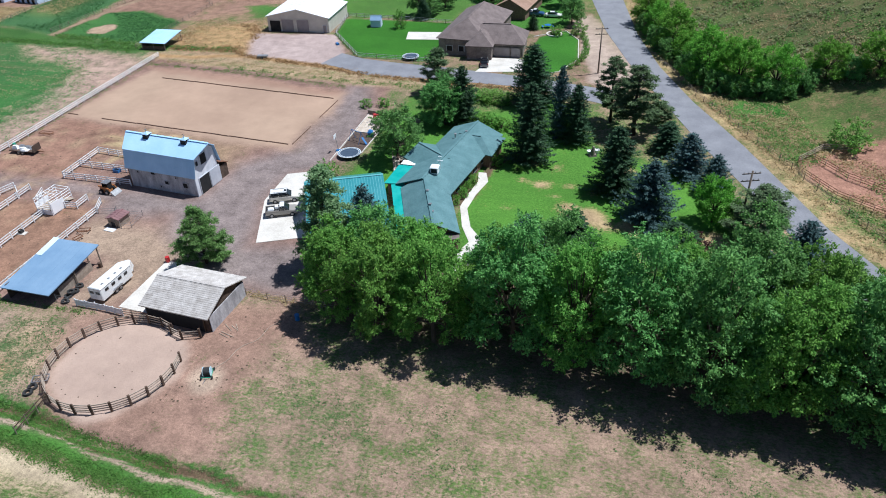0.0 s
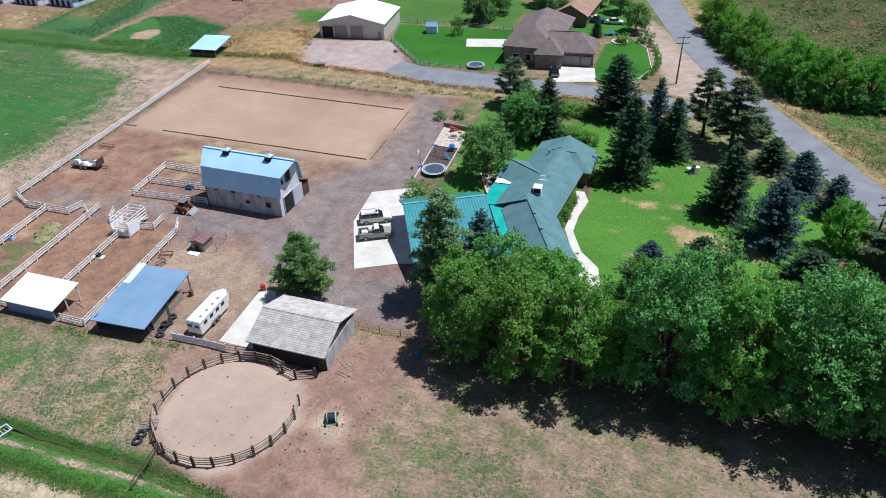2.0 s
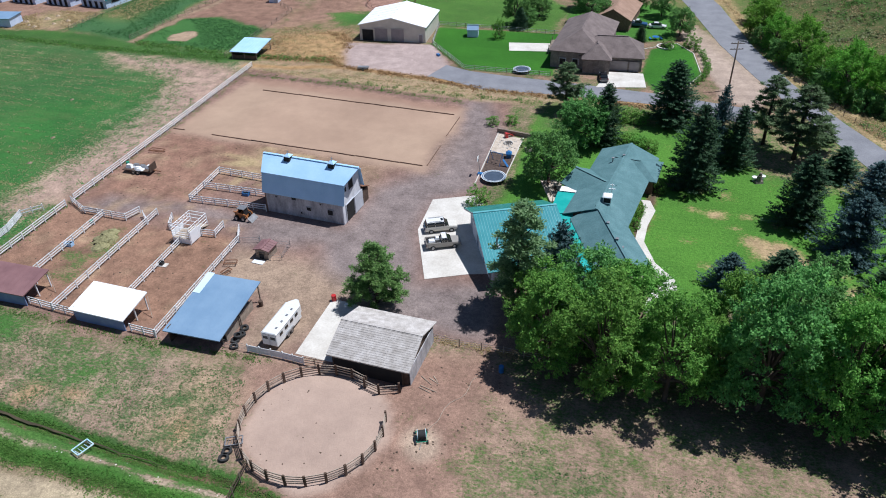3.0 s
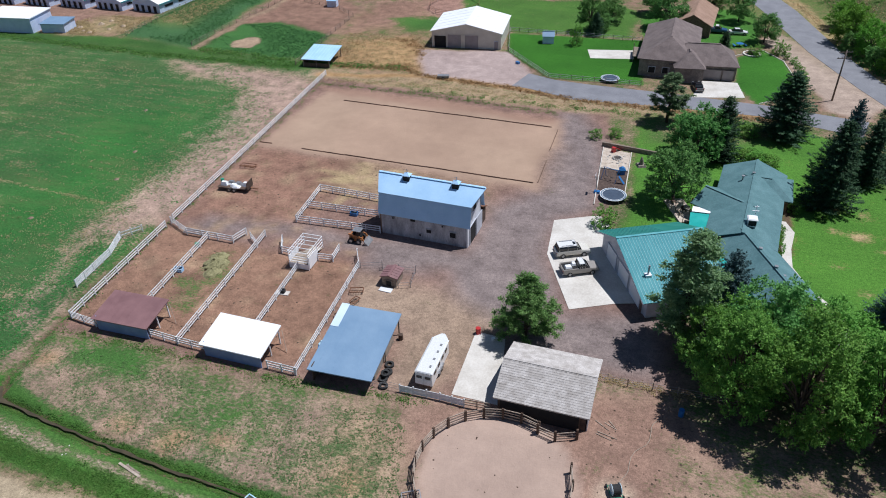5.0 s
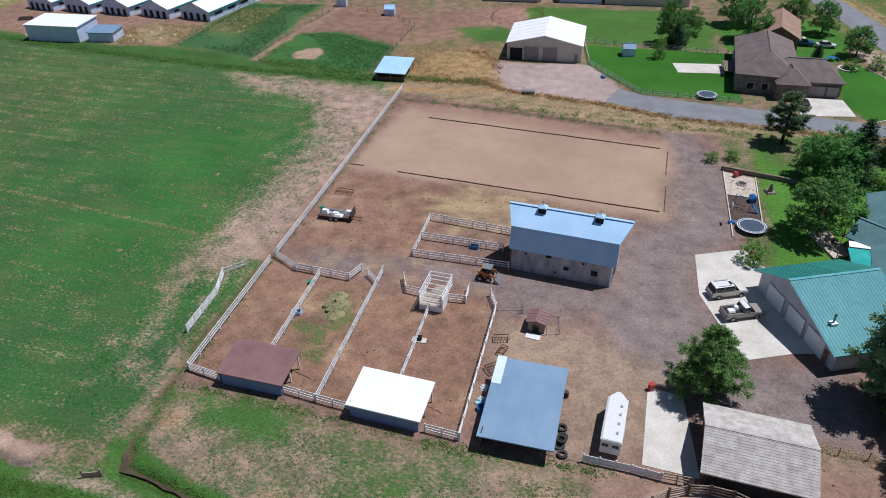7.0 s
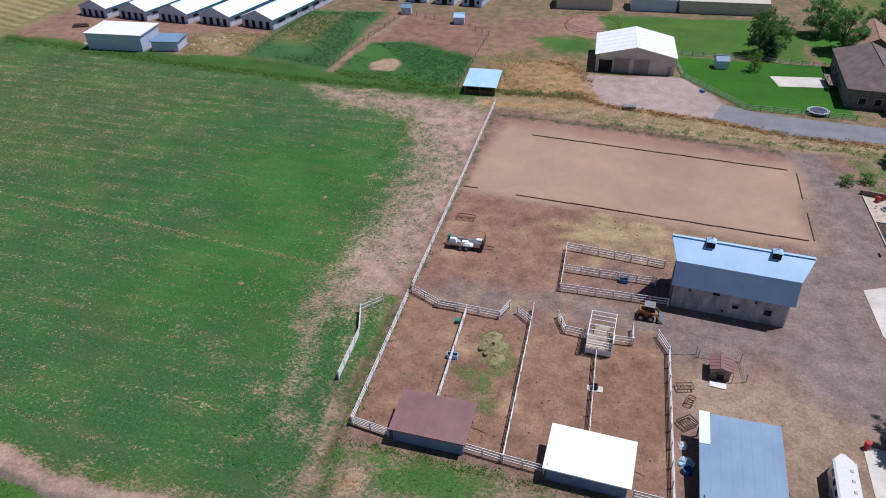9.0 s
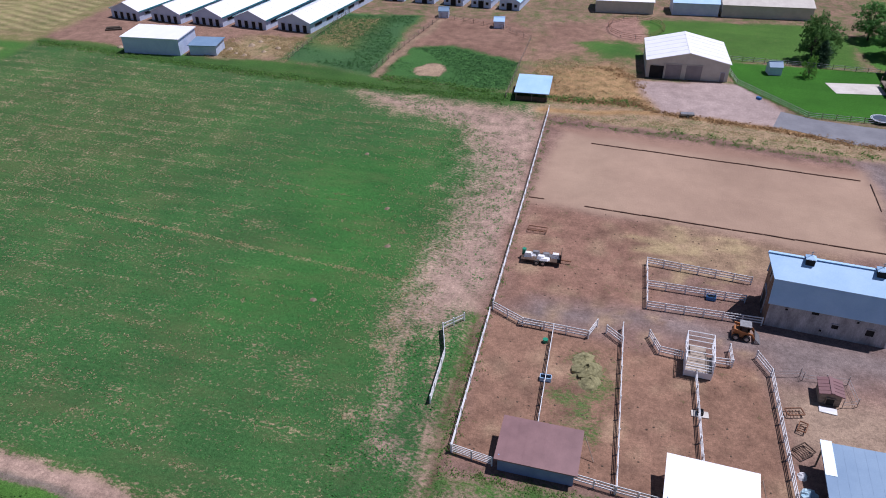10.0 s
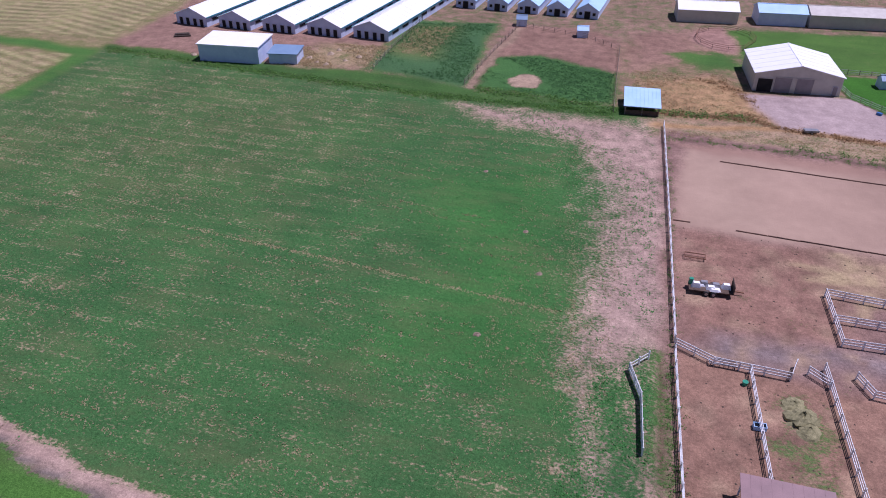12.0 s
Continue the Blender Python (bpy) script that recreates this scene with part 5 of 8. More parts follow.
def pine(seed, label, name="pine", r=3.6, h=9.5, low=0.12, limbs=96, material=None, leaf=0.105, puff=0.8, oval=False):
    """Irregular pine: bare limbs that end in rounded tufts."""
    material = material or NEEDLE_PINE
    rng = np.random.default_rng(seed)
    t = thing(name, label=label, category="tree")
    wood = Shape().tube((0, 0, -0.3), (0.15, 0.1, h * 0.55), 0.26, 0.16, 8).tube((0.15, 0.1, h * 0.55), (0, 0, h * 0.96), 0.16, 0.04, 7)
    c, nrm, sz, ax = [], [], [], []
    for i in range(limbs):
        f = (i + rng.random()) / limbs
        z = h * (low + (0.98 - low) * f)
        reach = r * ((1.0 - 0.55 * (2 * f - 0.75) ** 2) if oval else ((1 - f) ** 0.65 * min(1.0, 0.7 + 2 * f) + 0.06)) * rng.uniform(0.65, 1.1)
        a = i * 2.4 + rng.normal() * 0.4
        tip = np.array([math.cos(a) * reach, math.sin(a) * reach, z + reach * rng.uniform(0.0, 0.3)])
        wood.tube((0, 0, z - 0.3), tip, 0.06, 0.02, 5, False)
        for k in range(max(2, int(reach * 1.9))):
            s = rng.uniform(0.4, 1.05)
            p = np.array([0, 0, z - 0.3]) * (1 - s) + tip * s + rng.normal(size=3) * np.array([0.35, 0.35, 0.2])
            m = 84
            d = unit(rng.normal(size=(m, 3)))
            c.append(p + d * puff * rng.uniform(0.1, 0.9, (m, 1)) * np.array([1, 1, 0.6]))
            nrm.append(unit(d * 0.3 + rng.normal(size=(m, 3)) * 0.6 + np.array([0, 0, 0.6])))
            ax.append(unit(d + np.array([0, 0, 0.35]) + rng.normal(size=(m, 3)) * 0.3))
            sz.append(leaf * rng.uniform(0.8, 1.6, m))
    part("trunk", wood, BARK, t, smooth=True)
    part("needles", cards("needles", np.concatenate(c), np.concatenate(nrm), np.concatenate(sz), material, 0.12, np.concatenate(ax), 0.42), material, t)
    return t


def scatter_trees(proto, spots, base_h, base_r, group, seed=3):
    """Copies of a tree at (x, y, height, radius); the first spot takes the tree itself."""
    rng = random.Random(seed)
    proto["group"] = group
    for i, (x, y, h, r) in enumerate(spots):
        m = pose(x, y, float(ground_height(np.array([float(x)]), np.array([float(y)]))[0]), 0, 0, rng.uniform(0, 360)) @ Matrix.Diagonal((r / base_r, r / base_r, h / base_h, 1))
        if i == 0:
            proto.matrix_basis = m
        else:
            copy_thing(proto, m)


GROVE = "grove of broad-leaved trees"
scatter_trees(broad_tree(1, LEAF_A, "broad-leaved green tree with dense rounded crown", r=5.2, h=12, low=0.04), [(132, -24.4, 13, 4.6), (147, -26.4, 14, 5.4), (81.6, -18.6, 12.8, 5.1), (88, -21.2, 14.4, 5.7), (95.3, -21.5, 13.8, 5.4), (102.8, -13.4, 11.8, 4.8), (112.5, -21.2, 16.1, 5.6), (123.5, -14.4, 13.6, 5.2), (135, -24.4, 16.1, 6), (149, -23.6, 15.4, 6), (138.5, -15.5, 14.9, 5.2)], 12, 5.2, GROVE, 1)
scatter_trees(broad_tree(2, LEAF_B, "darker broad-leaved tree with dense crown", r=5.2, h=12, low=0.04), [(157, -28.5, 14, 5.6), (85.5, -12.8, 11.2, 4.6), (105, -20.6, 15.4, 5.4), (109, -13.6, 13, 5), (119.5, -21.9, 16.1, 5.8), (127.2, -23.4, 16.1, 5.6), (142, -24.2, 15.4, 6), (131, -14.4, 15.4, 5.4), (157, -25, 15.4, 6), (153, -15, 14.9, 5)], 12, 5.2, GROVE, 2)
scatter_trees(broad_tree(3, LEAF_A, "broad-leaved green tree with uneven crown", r=5.2, h=12, low=0.04, blobs=500), [(91.5, -13.2, 11.6, 4.8), (116, -15, 13.4, 5.2), (79.4, -13.0, 9.4, 3.8), (99.6, -17.6, 9.9, 3.6), (146, -15.5, 14.9, 5), (164, -28, 15.4, 5.6), (98.5, -12, 8, 3.4), (88.4, -8.4, 9.2, 3.9)], 12, 5.2, GROVE, 3)
scatter_trees(broad_tree(4, LEAF_B, "broad-leaved green garden tree beside a house", r=4.8, h=9.5, blobs=420), [(76.0, 24.8, 10.2, 4.9), (78.3, 43.6, 7.6, 3.7), (80.6, 41.0, 9.5, 4.4), (55.2, 111.5, 10.5, 3.4), (74.8, 118, 10, 4.8), (57.8, 113, 4.2, 3.4), (98.2, 110, 7, 3.6), (93.5, 127, 8, 3.6), (72, 131, 9, 4.5), (60.4, 120, 6.3, 3.6), (87, 133, 8, 4)], 9.5, 4.8, "garden trees", 4)
scatter_trees(broad_tree(5, LEAF_Y, "bright green roadside tree in dry brush", r=5.0, h=8.5, blobs=480, low=0.0), [(118.5, 114, 9, 4.6), (124.5, 94.5, 10, 5.4), (120.5, 104.5, 8, 4.2), (127.6, 84.6, 7, 3.9), (130.8, 75.2, 10.8, 5.6), (137.6, 70.4, 10.2, 5.3), (144.6, 69.4, 9.4, 5), (154.5, 72, 7.6, 4.4), (163, 69, 8.2, 4.8), (174, 66, 8, 5), (129.8, 14.2, 7.2, 3.3), (119, 126, 7, 4.4), (136.2, 79.2, 7.5, 4)], 8.5, 5.0, "roadside trees", 5)
scatter_trees(broad_tree(8, LEAF_B, "dense dark green shrub under roadside trees", "shrub", r=3.2, h=3.6, blobs=240, per=30, low=-0.1, spray=0.4), [(127.4, 79.4, 4, 3.2), (129.4, 72.4, 3.8, 3), (133.4, 68.6, 3.6, 3), (137.4, 66.8, 3.4, 2.8), (141.6, 66.2, 3.6, 3), (146, 66.6, 3.4, 2.8), (150, 69, 4, 3.2), (123.4, 88.6, 3.8, 3), (120.6, 98.4, 3.6, 2.8), (118, 108, 3.6, 2.8), (159, 70.5, 3.6, 3), (131.4, 81.6, 4.2, 3.2)], 3.6, 3.2, "roadside shrubs", 12)
scatter_trees(spruce(11, NEEDLE, "tall dark green spruce on the lawn", r=4.2, h=15), [(99.3, 29.3, 14.8, 5.2), (106.5, 38.4, 11.6, 3.1), (83.9, 42.2, 12.2, 3.2), (123.2, 37.6, 6.0, 3.1), (96.0, 54.6, 13.0, 4.8), (109.8, 2.2, 6.8, 3.5), (124, 3.6, 5.8, 3.7), (114.6, 20.9, 12.0, 3.9), (57, 108.5, 6, 2.2), (88.6, 104.3, 4.2, 1.6)], 15, 4.2, "dark spruces", 6)
scatter_trees(spruce(12, NEEDLE_BLUE, "broad blue spruce with grey-blue needles", r=4.6, h=10), [(120.2, 12.8, 10.5, 5.5), (81.5, -6.7, 12, 3.7), (126.4, 29.6, 7.2, 3.9), (130.3, 23.6, 6.6, 3.0), (140, 1, 9.2, 4.2), (103.2, 1.4, 5.4, 3), (103.3, 40.2, 13.2, 2.8)], 10, 4.6, "blue spruces", 7)
scatter_trees(pine(21, "green pine with rounded needle tufts", h=9.5, r=4.3, low=0.08, material=NEEDLE_DENSE, puff=0.62), [(58.3, -12.3, 9.4, 4.4)], 9.5, 4.1, "pines", 8)
scatter_trees(pine(22, "sparse tall pine with open crown", r=3.4, h=15, low=0.2, limbs=64, puff=0.8, leaf=0.14, material=NEEDLE_PINE, oval=False), [(76.8, -9.5, 16.6, 4.7)], 15, 3.4, "open pines", 9)
scatter_trees(pine(24, "tall pine with bare lower trunk and open crown", r=3.4, h=15, low=0.24, limbs=64, puff=0.66, leaf=0.125, material=NEEDLE_DUSKY), [(112.4, 48.4, 13.4, 4.2), (117.0, 43.2, 15.4, 4.6), (135.8, 10.5, 9.8, 4.5), (75, 56.6, 11.4, 3.5), (121.5, 47.5, 6, 2.8), (144.5, -3, 8, 3.2)], 15, 3.4, "open pines", 9)
scatter_trees(broad_tree(6, LEAF_P, "purple-leaved shrub tree on the lawn", "shrub_tree", blobs=150, per=30, r=2.2, h=3.2, low=0.0, leaf=0.1, spray=0.28), [(126.9, 4.6, 3.4, 2.3)], 3.2, 2.2, "garden shrubs", 10)
SHRUBS = [(65.8, 15.6, 3.0, 2.1), (90.6, 14.0, 1.2, 0.8), (90.8, 16.4, 1.1, 0.75), (91.1, 18.5, 1.3, 0.9), (94.2, 26, 1.3, 1.0), (92.4, 0.4, 1.1, 0.9), (91.8, -2.2, 1.2, 1.0), (89.9, 11.6, 1, 0.7), (98, 24.6, 0.8, 0.8), (52.9, 99.3, 3.2, 1.3), (154.4, 44.4, 3.2, 2.8), (101, 102, 2, 1.6), (95.5, 100.5, 1.5, 1.5), (62.1, 46.2, 1.3, 1.0), (65.6, 47.5, 1.3, 1.0)]
HEDGES = [(102.3, 98.6, 1.0, 0.7), (103.3, 95.6, 1.1, 0.75), (103.7, 92.8, 0.9, 0.65), (104.0, 90, 1.1, 0.75), (104.1, 87.3, 1.0, 0.7), (104.0, 84.6, 1.1, 0.75), (103.6, 81.9, 1.0, 0.7), (102.6, 79.2, 1.1, 0.75), (101.6, 76.7, 1.0, 0.7), (82.7, 54, 1.6, 1.8), (85, 54, 1.5, 1.7), (87.5, 53.8, 1.6, 1.8), (90, 53.7, 1.5, 1.7), (85.6, 43, 1.6, 1.7), (88, 42.5, 1.5, 1.6), (90, 42, 1.6, 1.7), (92, 41.3, 1.5, 1.5)]
scatter_trees(broad_tree(7, LEAF_A, "rounded green garden shrub", "shrub", blobs=110, per=26, r=1.6, h=2.0, low=-0.14, leaf=0.08, spray=0.22), SHRUBS + HEDGES, 2.0, 1.6, "garden shrubs", 11)

# ---- fences ----
POST = Shape().box(-0.07, -0.07, -0.35, 0.07, 0.07, 1.25).taper(-0.08, -0.08, 1.25, 0.08, 0.08, 1.3, 0.05, 0.05).mesh("post", WHITE_WOOD)
TIE = Shape().box(-0.13, -0.1, -0.4, 0.13, 0.1, 1.55).taper(-0.13, -0.1, 1.55, 0.13, 0.1, 1.6, 0.03, 0.03).mesh("post", DARK_WOOD)
STAKE = Shape().tube((0, 0, -0.3), (0, 0, 1.25), 0.07, 0.06, 7).mesh("post", GREY_WOOD)
SLIM = Shape().tube((0, 0, -0.3), (0, 0, 1.3), 0.045, 0.045, 6).mesh("post", STEEL)


def fence(points, label, post=None, rails=(0.42, 0.8, 1.2), gap=2.5, rail_w=0.05, rail_h=0.15, rail_mat=None, name="fence", group="", sag=0.0, closed=False):
    """Posts and rails along a line of points; every post and rail is a part."""
    rng = random.Random(len(points) * 7 + int(points[0][0] * 10))
    post, rail_mat = post or POST, rail_mat or WHITE_WOOD
    t = thing(name, points[0][0], points[0][1], 0, 0, label, "fence", group)
    o = Vector((points[0][0], points[0][1], 0))
    spots = []
    for (ax, ay), (bx, by) in zip(points, points[1:]):
        n = max(1, round(math.hypot(bx - ax, by - ay) / gap))
        spots += [(ax + (bx - ax) * i / n, ay + (by - ay) * i / n) for i in range(n)]
    if not closed:
        spots.append(points[-1])
    m = len(spots)
    for i, (x, y) in enumerate(spots):
        nx, ny = spots[(i + 1) % m] if (closed or i < m - 1) else (2 * x - spots[i - 1][0], 2 * y - spots[i - 1][1])
        a = math.degrees(math.atan2(ny - y, nx - x))
        p = part("post", post, None, t)
        p.matrix_local = Matrix.Translation(Vector((x, y, 0)) - o) @ pose(0, 0, 0, rng.uniform(-1.5, 1.5), rng.uniform(-1.5, 1.5), a)
        if not closed and i == m - 1:
            break
        L = math.hypot(nx - x, ny - y)
        key = "rail_%d_%d_%d_%s" % (round(L * 20), round(rail_w * 1000), round(rail_h * 1000), rail_mat.name)
        me = bpy.data.meshes.get(key)
        if me is None:
            me = Shape().box(0, -rail_w / 2, -rail_h / 2, round(L * 20) / 20 + 0.03, rail_w / 2, rail_h / 2).mesh(key, rail_mat)
        for z in rails:
            r = part("rail", me, None, t)
            d = rng.uniform(-sag, sag)
            r.matrix_local = Matrix.Translation(Vector((x, y, z + d)) - o) @ pose(0, 0, 0, 0, rng.uniform(-0.4, 0.4) - math.degrees(d) * 0.3, a)
    return t


WHITE = "white painted three-rail wooden fence"
fence([(0.0, -22.6), (-0.35, -0.1)], WHITE + " beside the ditch", group="pen fences")
fence([(-0.3, 1.9), (-0.6, 30), (-1.2, 67.0)], WHITE + " along the green field", group="pen fences")
fence([(-0.2, 1.2), (4.0, -1.1), (12.2, -1.7), (13.1, 0.8)], WHITE + " across the pen heads", group="pen fences")
fence([(14.3, -0.1), (16.3, -1.9), (16.2, 1.0)], WHITE + " stub between pen gates", gap=2, group="pen fences")
fence([(7.9, -1.4), (8.2, -19.0)], WHITE + " dividing two pens", group="pen fences")
fence([(16.3, -2.1), (16.6, -23.8)], WHITE + " dividing two pens", group="pen fences")
fence([(24.6, -5.6), (24.8, -20.4)], WHITE + " dividing two pens", group="pen fences")
fence([(31.7, -0.6), (33.0, -3.4), (33.2, -25.5)], WHITE + " beside the machinery yard", group="pen fences")
fence([(19.4, 0.3), (20.6, -2.5), (23.2, -2.8)], WHITE + " wing of the loading chute", gap=2, group="pen fences")
fence([(26.5, -3.0), (28.8, -2.9), (28.7, -0.1)], WHITE + " wing of the loading chute", gap=2, group="pen fences")
fence([(0.1, -22.7), (4.4, -23.4)], "white five-rail gate fence at the pen corner", rails=(0.25, 0.5, 0.75, 1.0, 1.25), rail_h=0.09, group="pen fences")
fence([(12.4, -23.4), (16.5, -23.9), (20.8, -24.3)], WHITE + " at the pen end", group="pen fences")
fence([(29.5, -25.2), (33.3, -25.5)], WHITE + " at the pen end", group="pen fences")
fence([(33.0, 5.9), (19.05, 6.0), (19.0, 10.6), (18.9, 16.1), (32.6, 14.6)], WHITE + " round the barn runs", gap=2.4, group="barn run fences")
fence([(19.0, 10.6), (31.4, 10.2)], WHITE + " between the barn runs", gap=2.4, group="barn run fences")
fence([(-3.8, -16.7), (-4.1, -8.8), (-5.45, -4.4)], "white slatted panel fence standing alone", rails=(0.2, 0.4, 0.6, 0.8, 1.0, 1.2), rail_h=0.13, gap=2.1, group="panel fence")
fence([(-5.45, -4.4), (-3.3, -1.9)], "low white panel fence beside the ditch", rails=(0.5, 1.0), gap=2.0, group="panel fence")
fence([(42.6, -25.0), (46.0, -25.2)], "low brown wire fence on thin posts", post=SLIM, rails=(0.4, 0.8, 1.15), rail_w=0.02, rail_h=0.03, rail_mat=STEEL, group="south fence")
fence([(46.0, -25.2), (50.8, -25.4), (53.6, -25.7)], "white boarded fence behind the horse trailer", rails=(0.2, 0.4, 0.6, 0.8, 1.0), rail_h=0.17, gap=1.6, group="south fence")
fence([(53.6, -25.7), (56.6, -25.7)], "weathered wooden rail fence", post=STAKE, rail_mat=PALE_RAIL, gap=1.5, group="south fence")
fence([(67.6, -17.9), (71, -18.3), (76.5, -18.3), (84, -18.6)], "low wire fence on weathered posts", post=STAKE, rails=(0.35, 0.7, 1.05), rail_w=0.02, rail_h=0.03, rail_mat=STEEL, gap=2.8, group="paddock fence")
C, R = (58.55, -34.3), 7.9
# the ring starts past the gateway and runs round to it again
ring = [(C[0] + R * math.cos(radians(a)), C[1] + R * math.sin(radians(a))) for a in range(63, 63 + 326, 15)]
fence(ring, "round pen fence with dark tie posts and bleached rails", post=TIE, rails=(0.35, 0.7, 1.05, 1.4), gap=2.3, rail_w=0.06, rail_h=0.13, rail_mat=PALE_RAIL, name="round_pen_fence", sag=0.05)
fence([(62.1, -27.6), (64.0, -28.2), (66.2, -27.4)], "open weathered wooden gate of the round pen", post=TIE, rails=(0.35, 0.75, 1.15), gap=2.4, rail_mat=PALE_RAIL, name="gate")
fence([(54.2, -41.0), (54.5, -46.2)], "short dark wooden fence to the canal", post=STAKE, rails=(0.5, 1.0), gap=1.8, rail_mat=DARK_WOOD)
LAWN_FENCE = "grey post and wire fence round the neighbour's lawn"
fence([(34.8, 107.4), (35.0, 105.5), (37.2, 91.6), (49.3, 75.6), (69.6, 74.8)], LAWN_FENCE, post=STAKE, rails=(0.3, 0.65, 1.05), gap=2.6, rail_w=0.05, rail_h=0.07, rail_mat=BARN_WALL, group="lawn fence")
fence([(34.8, 107.5), (52, 106.6), (69, 105.2)], LAWN_FENCE, post=STAKE, rails=(0.3, 0.65, 1.05), gap=2.6, rail_w=0.05, rail_h=0.07, rail_mat=BARN_WALL, group="lawn fence")
fence([(-11.0, 71.7), (-11.4, 95), (-11.5, 112), (-20, 119.5), (-38, 126.5)], "dark field fence on thin posts", post=STAKE, rails=(0.4, 0.8, 1.2), gap=3.2, rail_w=0.03, rail_h=0.05, rail_mat=GREY_WOOD, group="plot fences")
fence([(-43.8, 79.5), (-42, 100), (-39, 126)], "weathered field fence beside a track", post=STAKE, rails=(0.4, 0.8, 1.2), gap=3.2, rail_w=0.03, rail_h=0.05, rail_mat=GREY_WOOD, group="plot fences")
fence([(-66.5, 84), (-66.8, 102), (-66, 125)], "post fence along the poultry yard", post=STAKE, rails=(0.5, 1.0), gap=3.0, rail_w=0.04, rail_h=0.07, rail_mat=GREY_WOOD, group="plot fences")
corral = [(14.6 + 7.4 * math.cos(radians(a)), 127.2 + 9.2 * math.sin(radians(a))) for a in range(0, 360, 30)]
fence(corral, "far round corral of dark pipe rails", post=SLIM, rails=(0.5, 0.95, 1.4), gap=4, rail_w=0.06, rail_h=0.06, rail_mat=RUST, closed=True)
fence([(121.5, 84), (124.4, 77.6), (129, 65), (134.8, 53), (139.1, 43.7), (143.8, 34.6), (148.2, 23.9), (153.9, 13.6), (160, 2)], "roadside wire fence on weathered posts", post=STAKE, rails=(0.4, 0.8, 1.15), gap=3.4, rail_w=0.025, rail_h=0.04, rail_mat=GREY_WOOD, group="roadside fence")
fence([(145.2, 37.2), (145.2, 32.8), (149.4, 25.9), (155.5, 21.1), (162, 16)], "rusty red pipe fence round a small yard", post=SLIM, rails=(0.45, 0.85, 1.25), gap=2.2, rail_w=0.07, rail_h=0.07, rail_mat=RUST, group="red yard fence")
fence([(145.2, 37.2), (148, 38.6), (152.2, 32.4), (157.2, 28.6), (165, 25)], "rusty red pipe fence inside the yard", post=SLIM, rails=(0.45, 0.85, 1.25), gap=2.2, rail_w=0.07, rail_h=0.07, rail_mat=RUST, group="red yard fence")
fence([(145.2, 37.2), (150, 43), (156, 43.6)], "weathered boundary fence of the small yard", post=STAKE, rails=(0.45, 0.85, 1.25), gap=2.4, rail_mat=PALE_RAIL, group="red yard fence")


def timber_line(points, label):
    t = thing("arena_edging", points[0][0], points[0][1], 0, 0, label, "edging", "riding ground edging")
    (ax, ay), (bx, by) = points
    n = round(math.hypot(bx - ax, by - ay) / 4.6)
    rng = random.Random(n)
    for i in range(n):
        p = Vector(((bx - ax) * i / n, (by - ay) * i / n + rng.uniform(-0.08, 0.08), 0.1))
        q = Vector(((bx - ax) * (i + 0.985) / n, (by - ay) * (i + 0.985) / n + rng.uniform(-0.08, 0.08), 0.1))
        part("timber", Shape().beam(p, q, 0.1, 0.16), WORN_TIMBER, t)


EDGE = "dark timber edging lying on the sand"
timber_line([(8.4, 53.7), (53.5, 49.4)], EDGE)
timber_line([(9.1, 30.2), (53.4, 26.5)], EDGE)
timber_line([(54.8, 48.4), (54.4, 39.4)], EDGE)
timber_line([(54.4, 34.8), (54.1, 26.7)], EDGE)
timber_line([(0.0, 31.2), (2.6, 31.0)], EDGE)

# ---- vehicles ----
CREAM = glossy_paint("cream_car_paint", (0.74, 0.70, 0.63))
SILVER = glossy_paint("silver_car_paint", (0.34, 0.31, 0.28), 0.3)
PAINT_WHITE = glossy_paint("white_car_paint", (0.80, 0.80, 0.80))
PAINT_BLUE = glossy_paint("blue_car_paint", (0.03, 0.09, 0.22))
PAINT_BLACK = glossy_paint("black_car_paint", (0.015, 0.015, 0.02))
ORANGE = glossy_paint("orange_machine_paint", (0.42, 0.16, 0.05), 0.5, 0.1)
PLASTIC_GREEN = glossy_paint("green_plastic", (0.02, 0.28, 0.17), 0.4, 0)
PLASTIC_BLUE = glossy_paint("blue_plastic", (0.03, 0.16, 0.42), 0.4, 0)
PLASTIC_RED = glossy_paint("red_plastic", (0.5, 0.03, 0.03), 0.4, 0)
TARP = worn("pale_blue_tarp", (0.35, 0.62, 0.78), (0.72, 0.84, 0.88), 1.5, 0.5)
GLASS = blank("dark_glass", 0.06, 0.0, 0.6)[0]
GLASS.node_tree.nodes["Principled BSDF"].inputs["Base Color"].default_value = (0.012, 0.015, 0.018, 1)
LAMP_RED = glossy_paint("tail_lamp_red", (0.3, 0.01, 0.01), 0.25, 0.3)
LAMP_CLEAR = glossy_paint("head_lamp_clear", (0.7, 0.7, 0.68), 0.15, 0.5)
HAY = worn("hay", (0.17, 0.16, 0.075), (0.32, 0.29, 0.15), 2.5, 0.95, fine=14, grain=0.5, relief=0.6)
MULCH = worn("dark_mulch", (0.055, 0.035, 0.028), (0.11, 0.075, 0.06), 2, 0.95, fine=10, grain=0.5)
PLAY_SAND = worn("play_sand", (0.40, 0.32, 0.25), (0.58, 0.50, 0.42), 1.2, 0.95, fine=6, grain=0.4)
PAD = worn("slate_blue_pad", (0.13, 0.18, 0.24), (0.19, 0.25, 0.31), 2, 0.6)


def wheel(parent, x, y, r=0.38, w=0.26, out=1):
    t = part("wheel", Shape().tube((x, y - w / 2, r), (x, y + w / 2, r), r, n=16), RUBBER, parent)
    part("rim", Shape().tube((x, y + out * w / 2, r), (x, y + out * (w / 2 + 0.02), r), r * 0.58, n=12), STEEL, t)


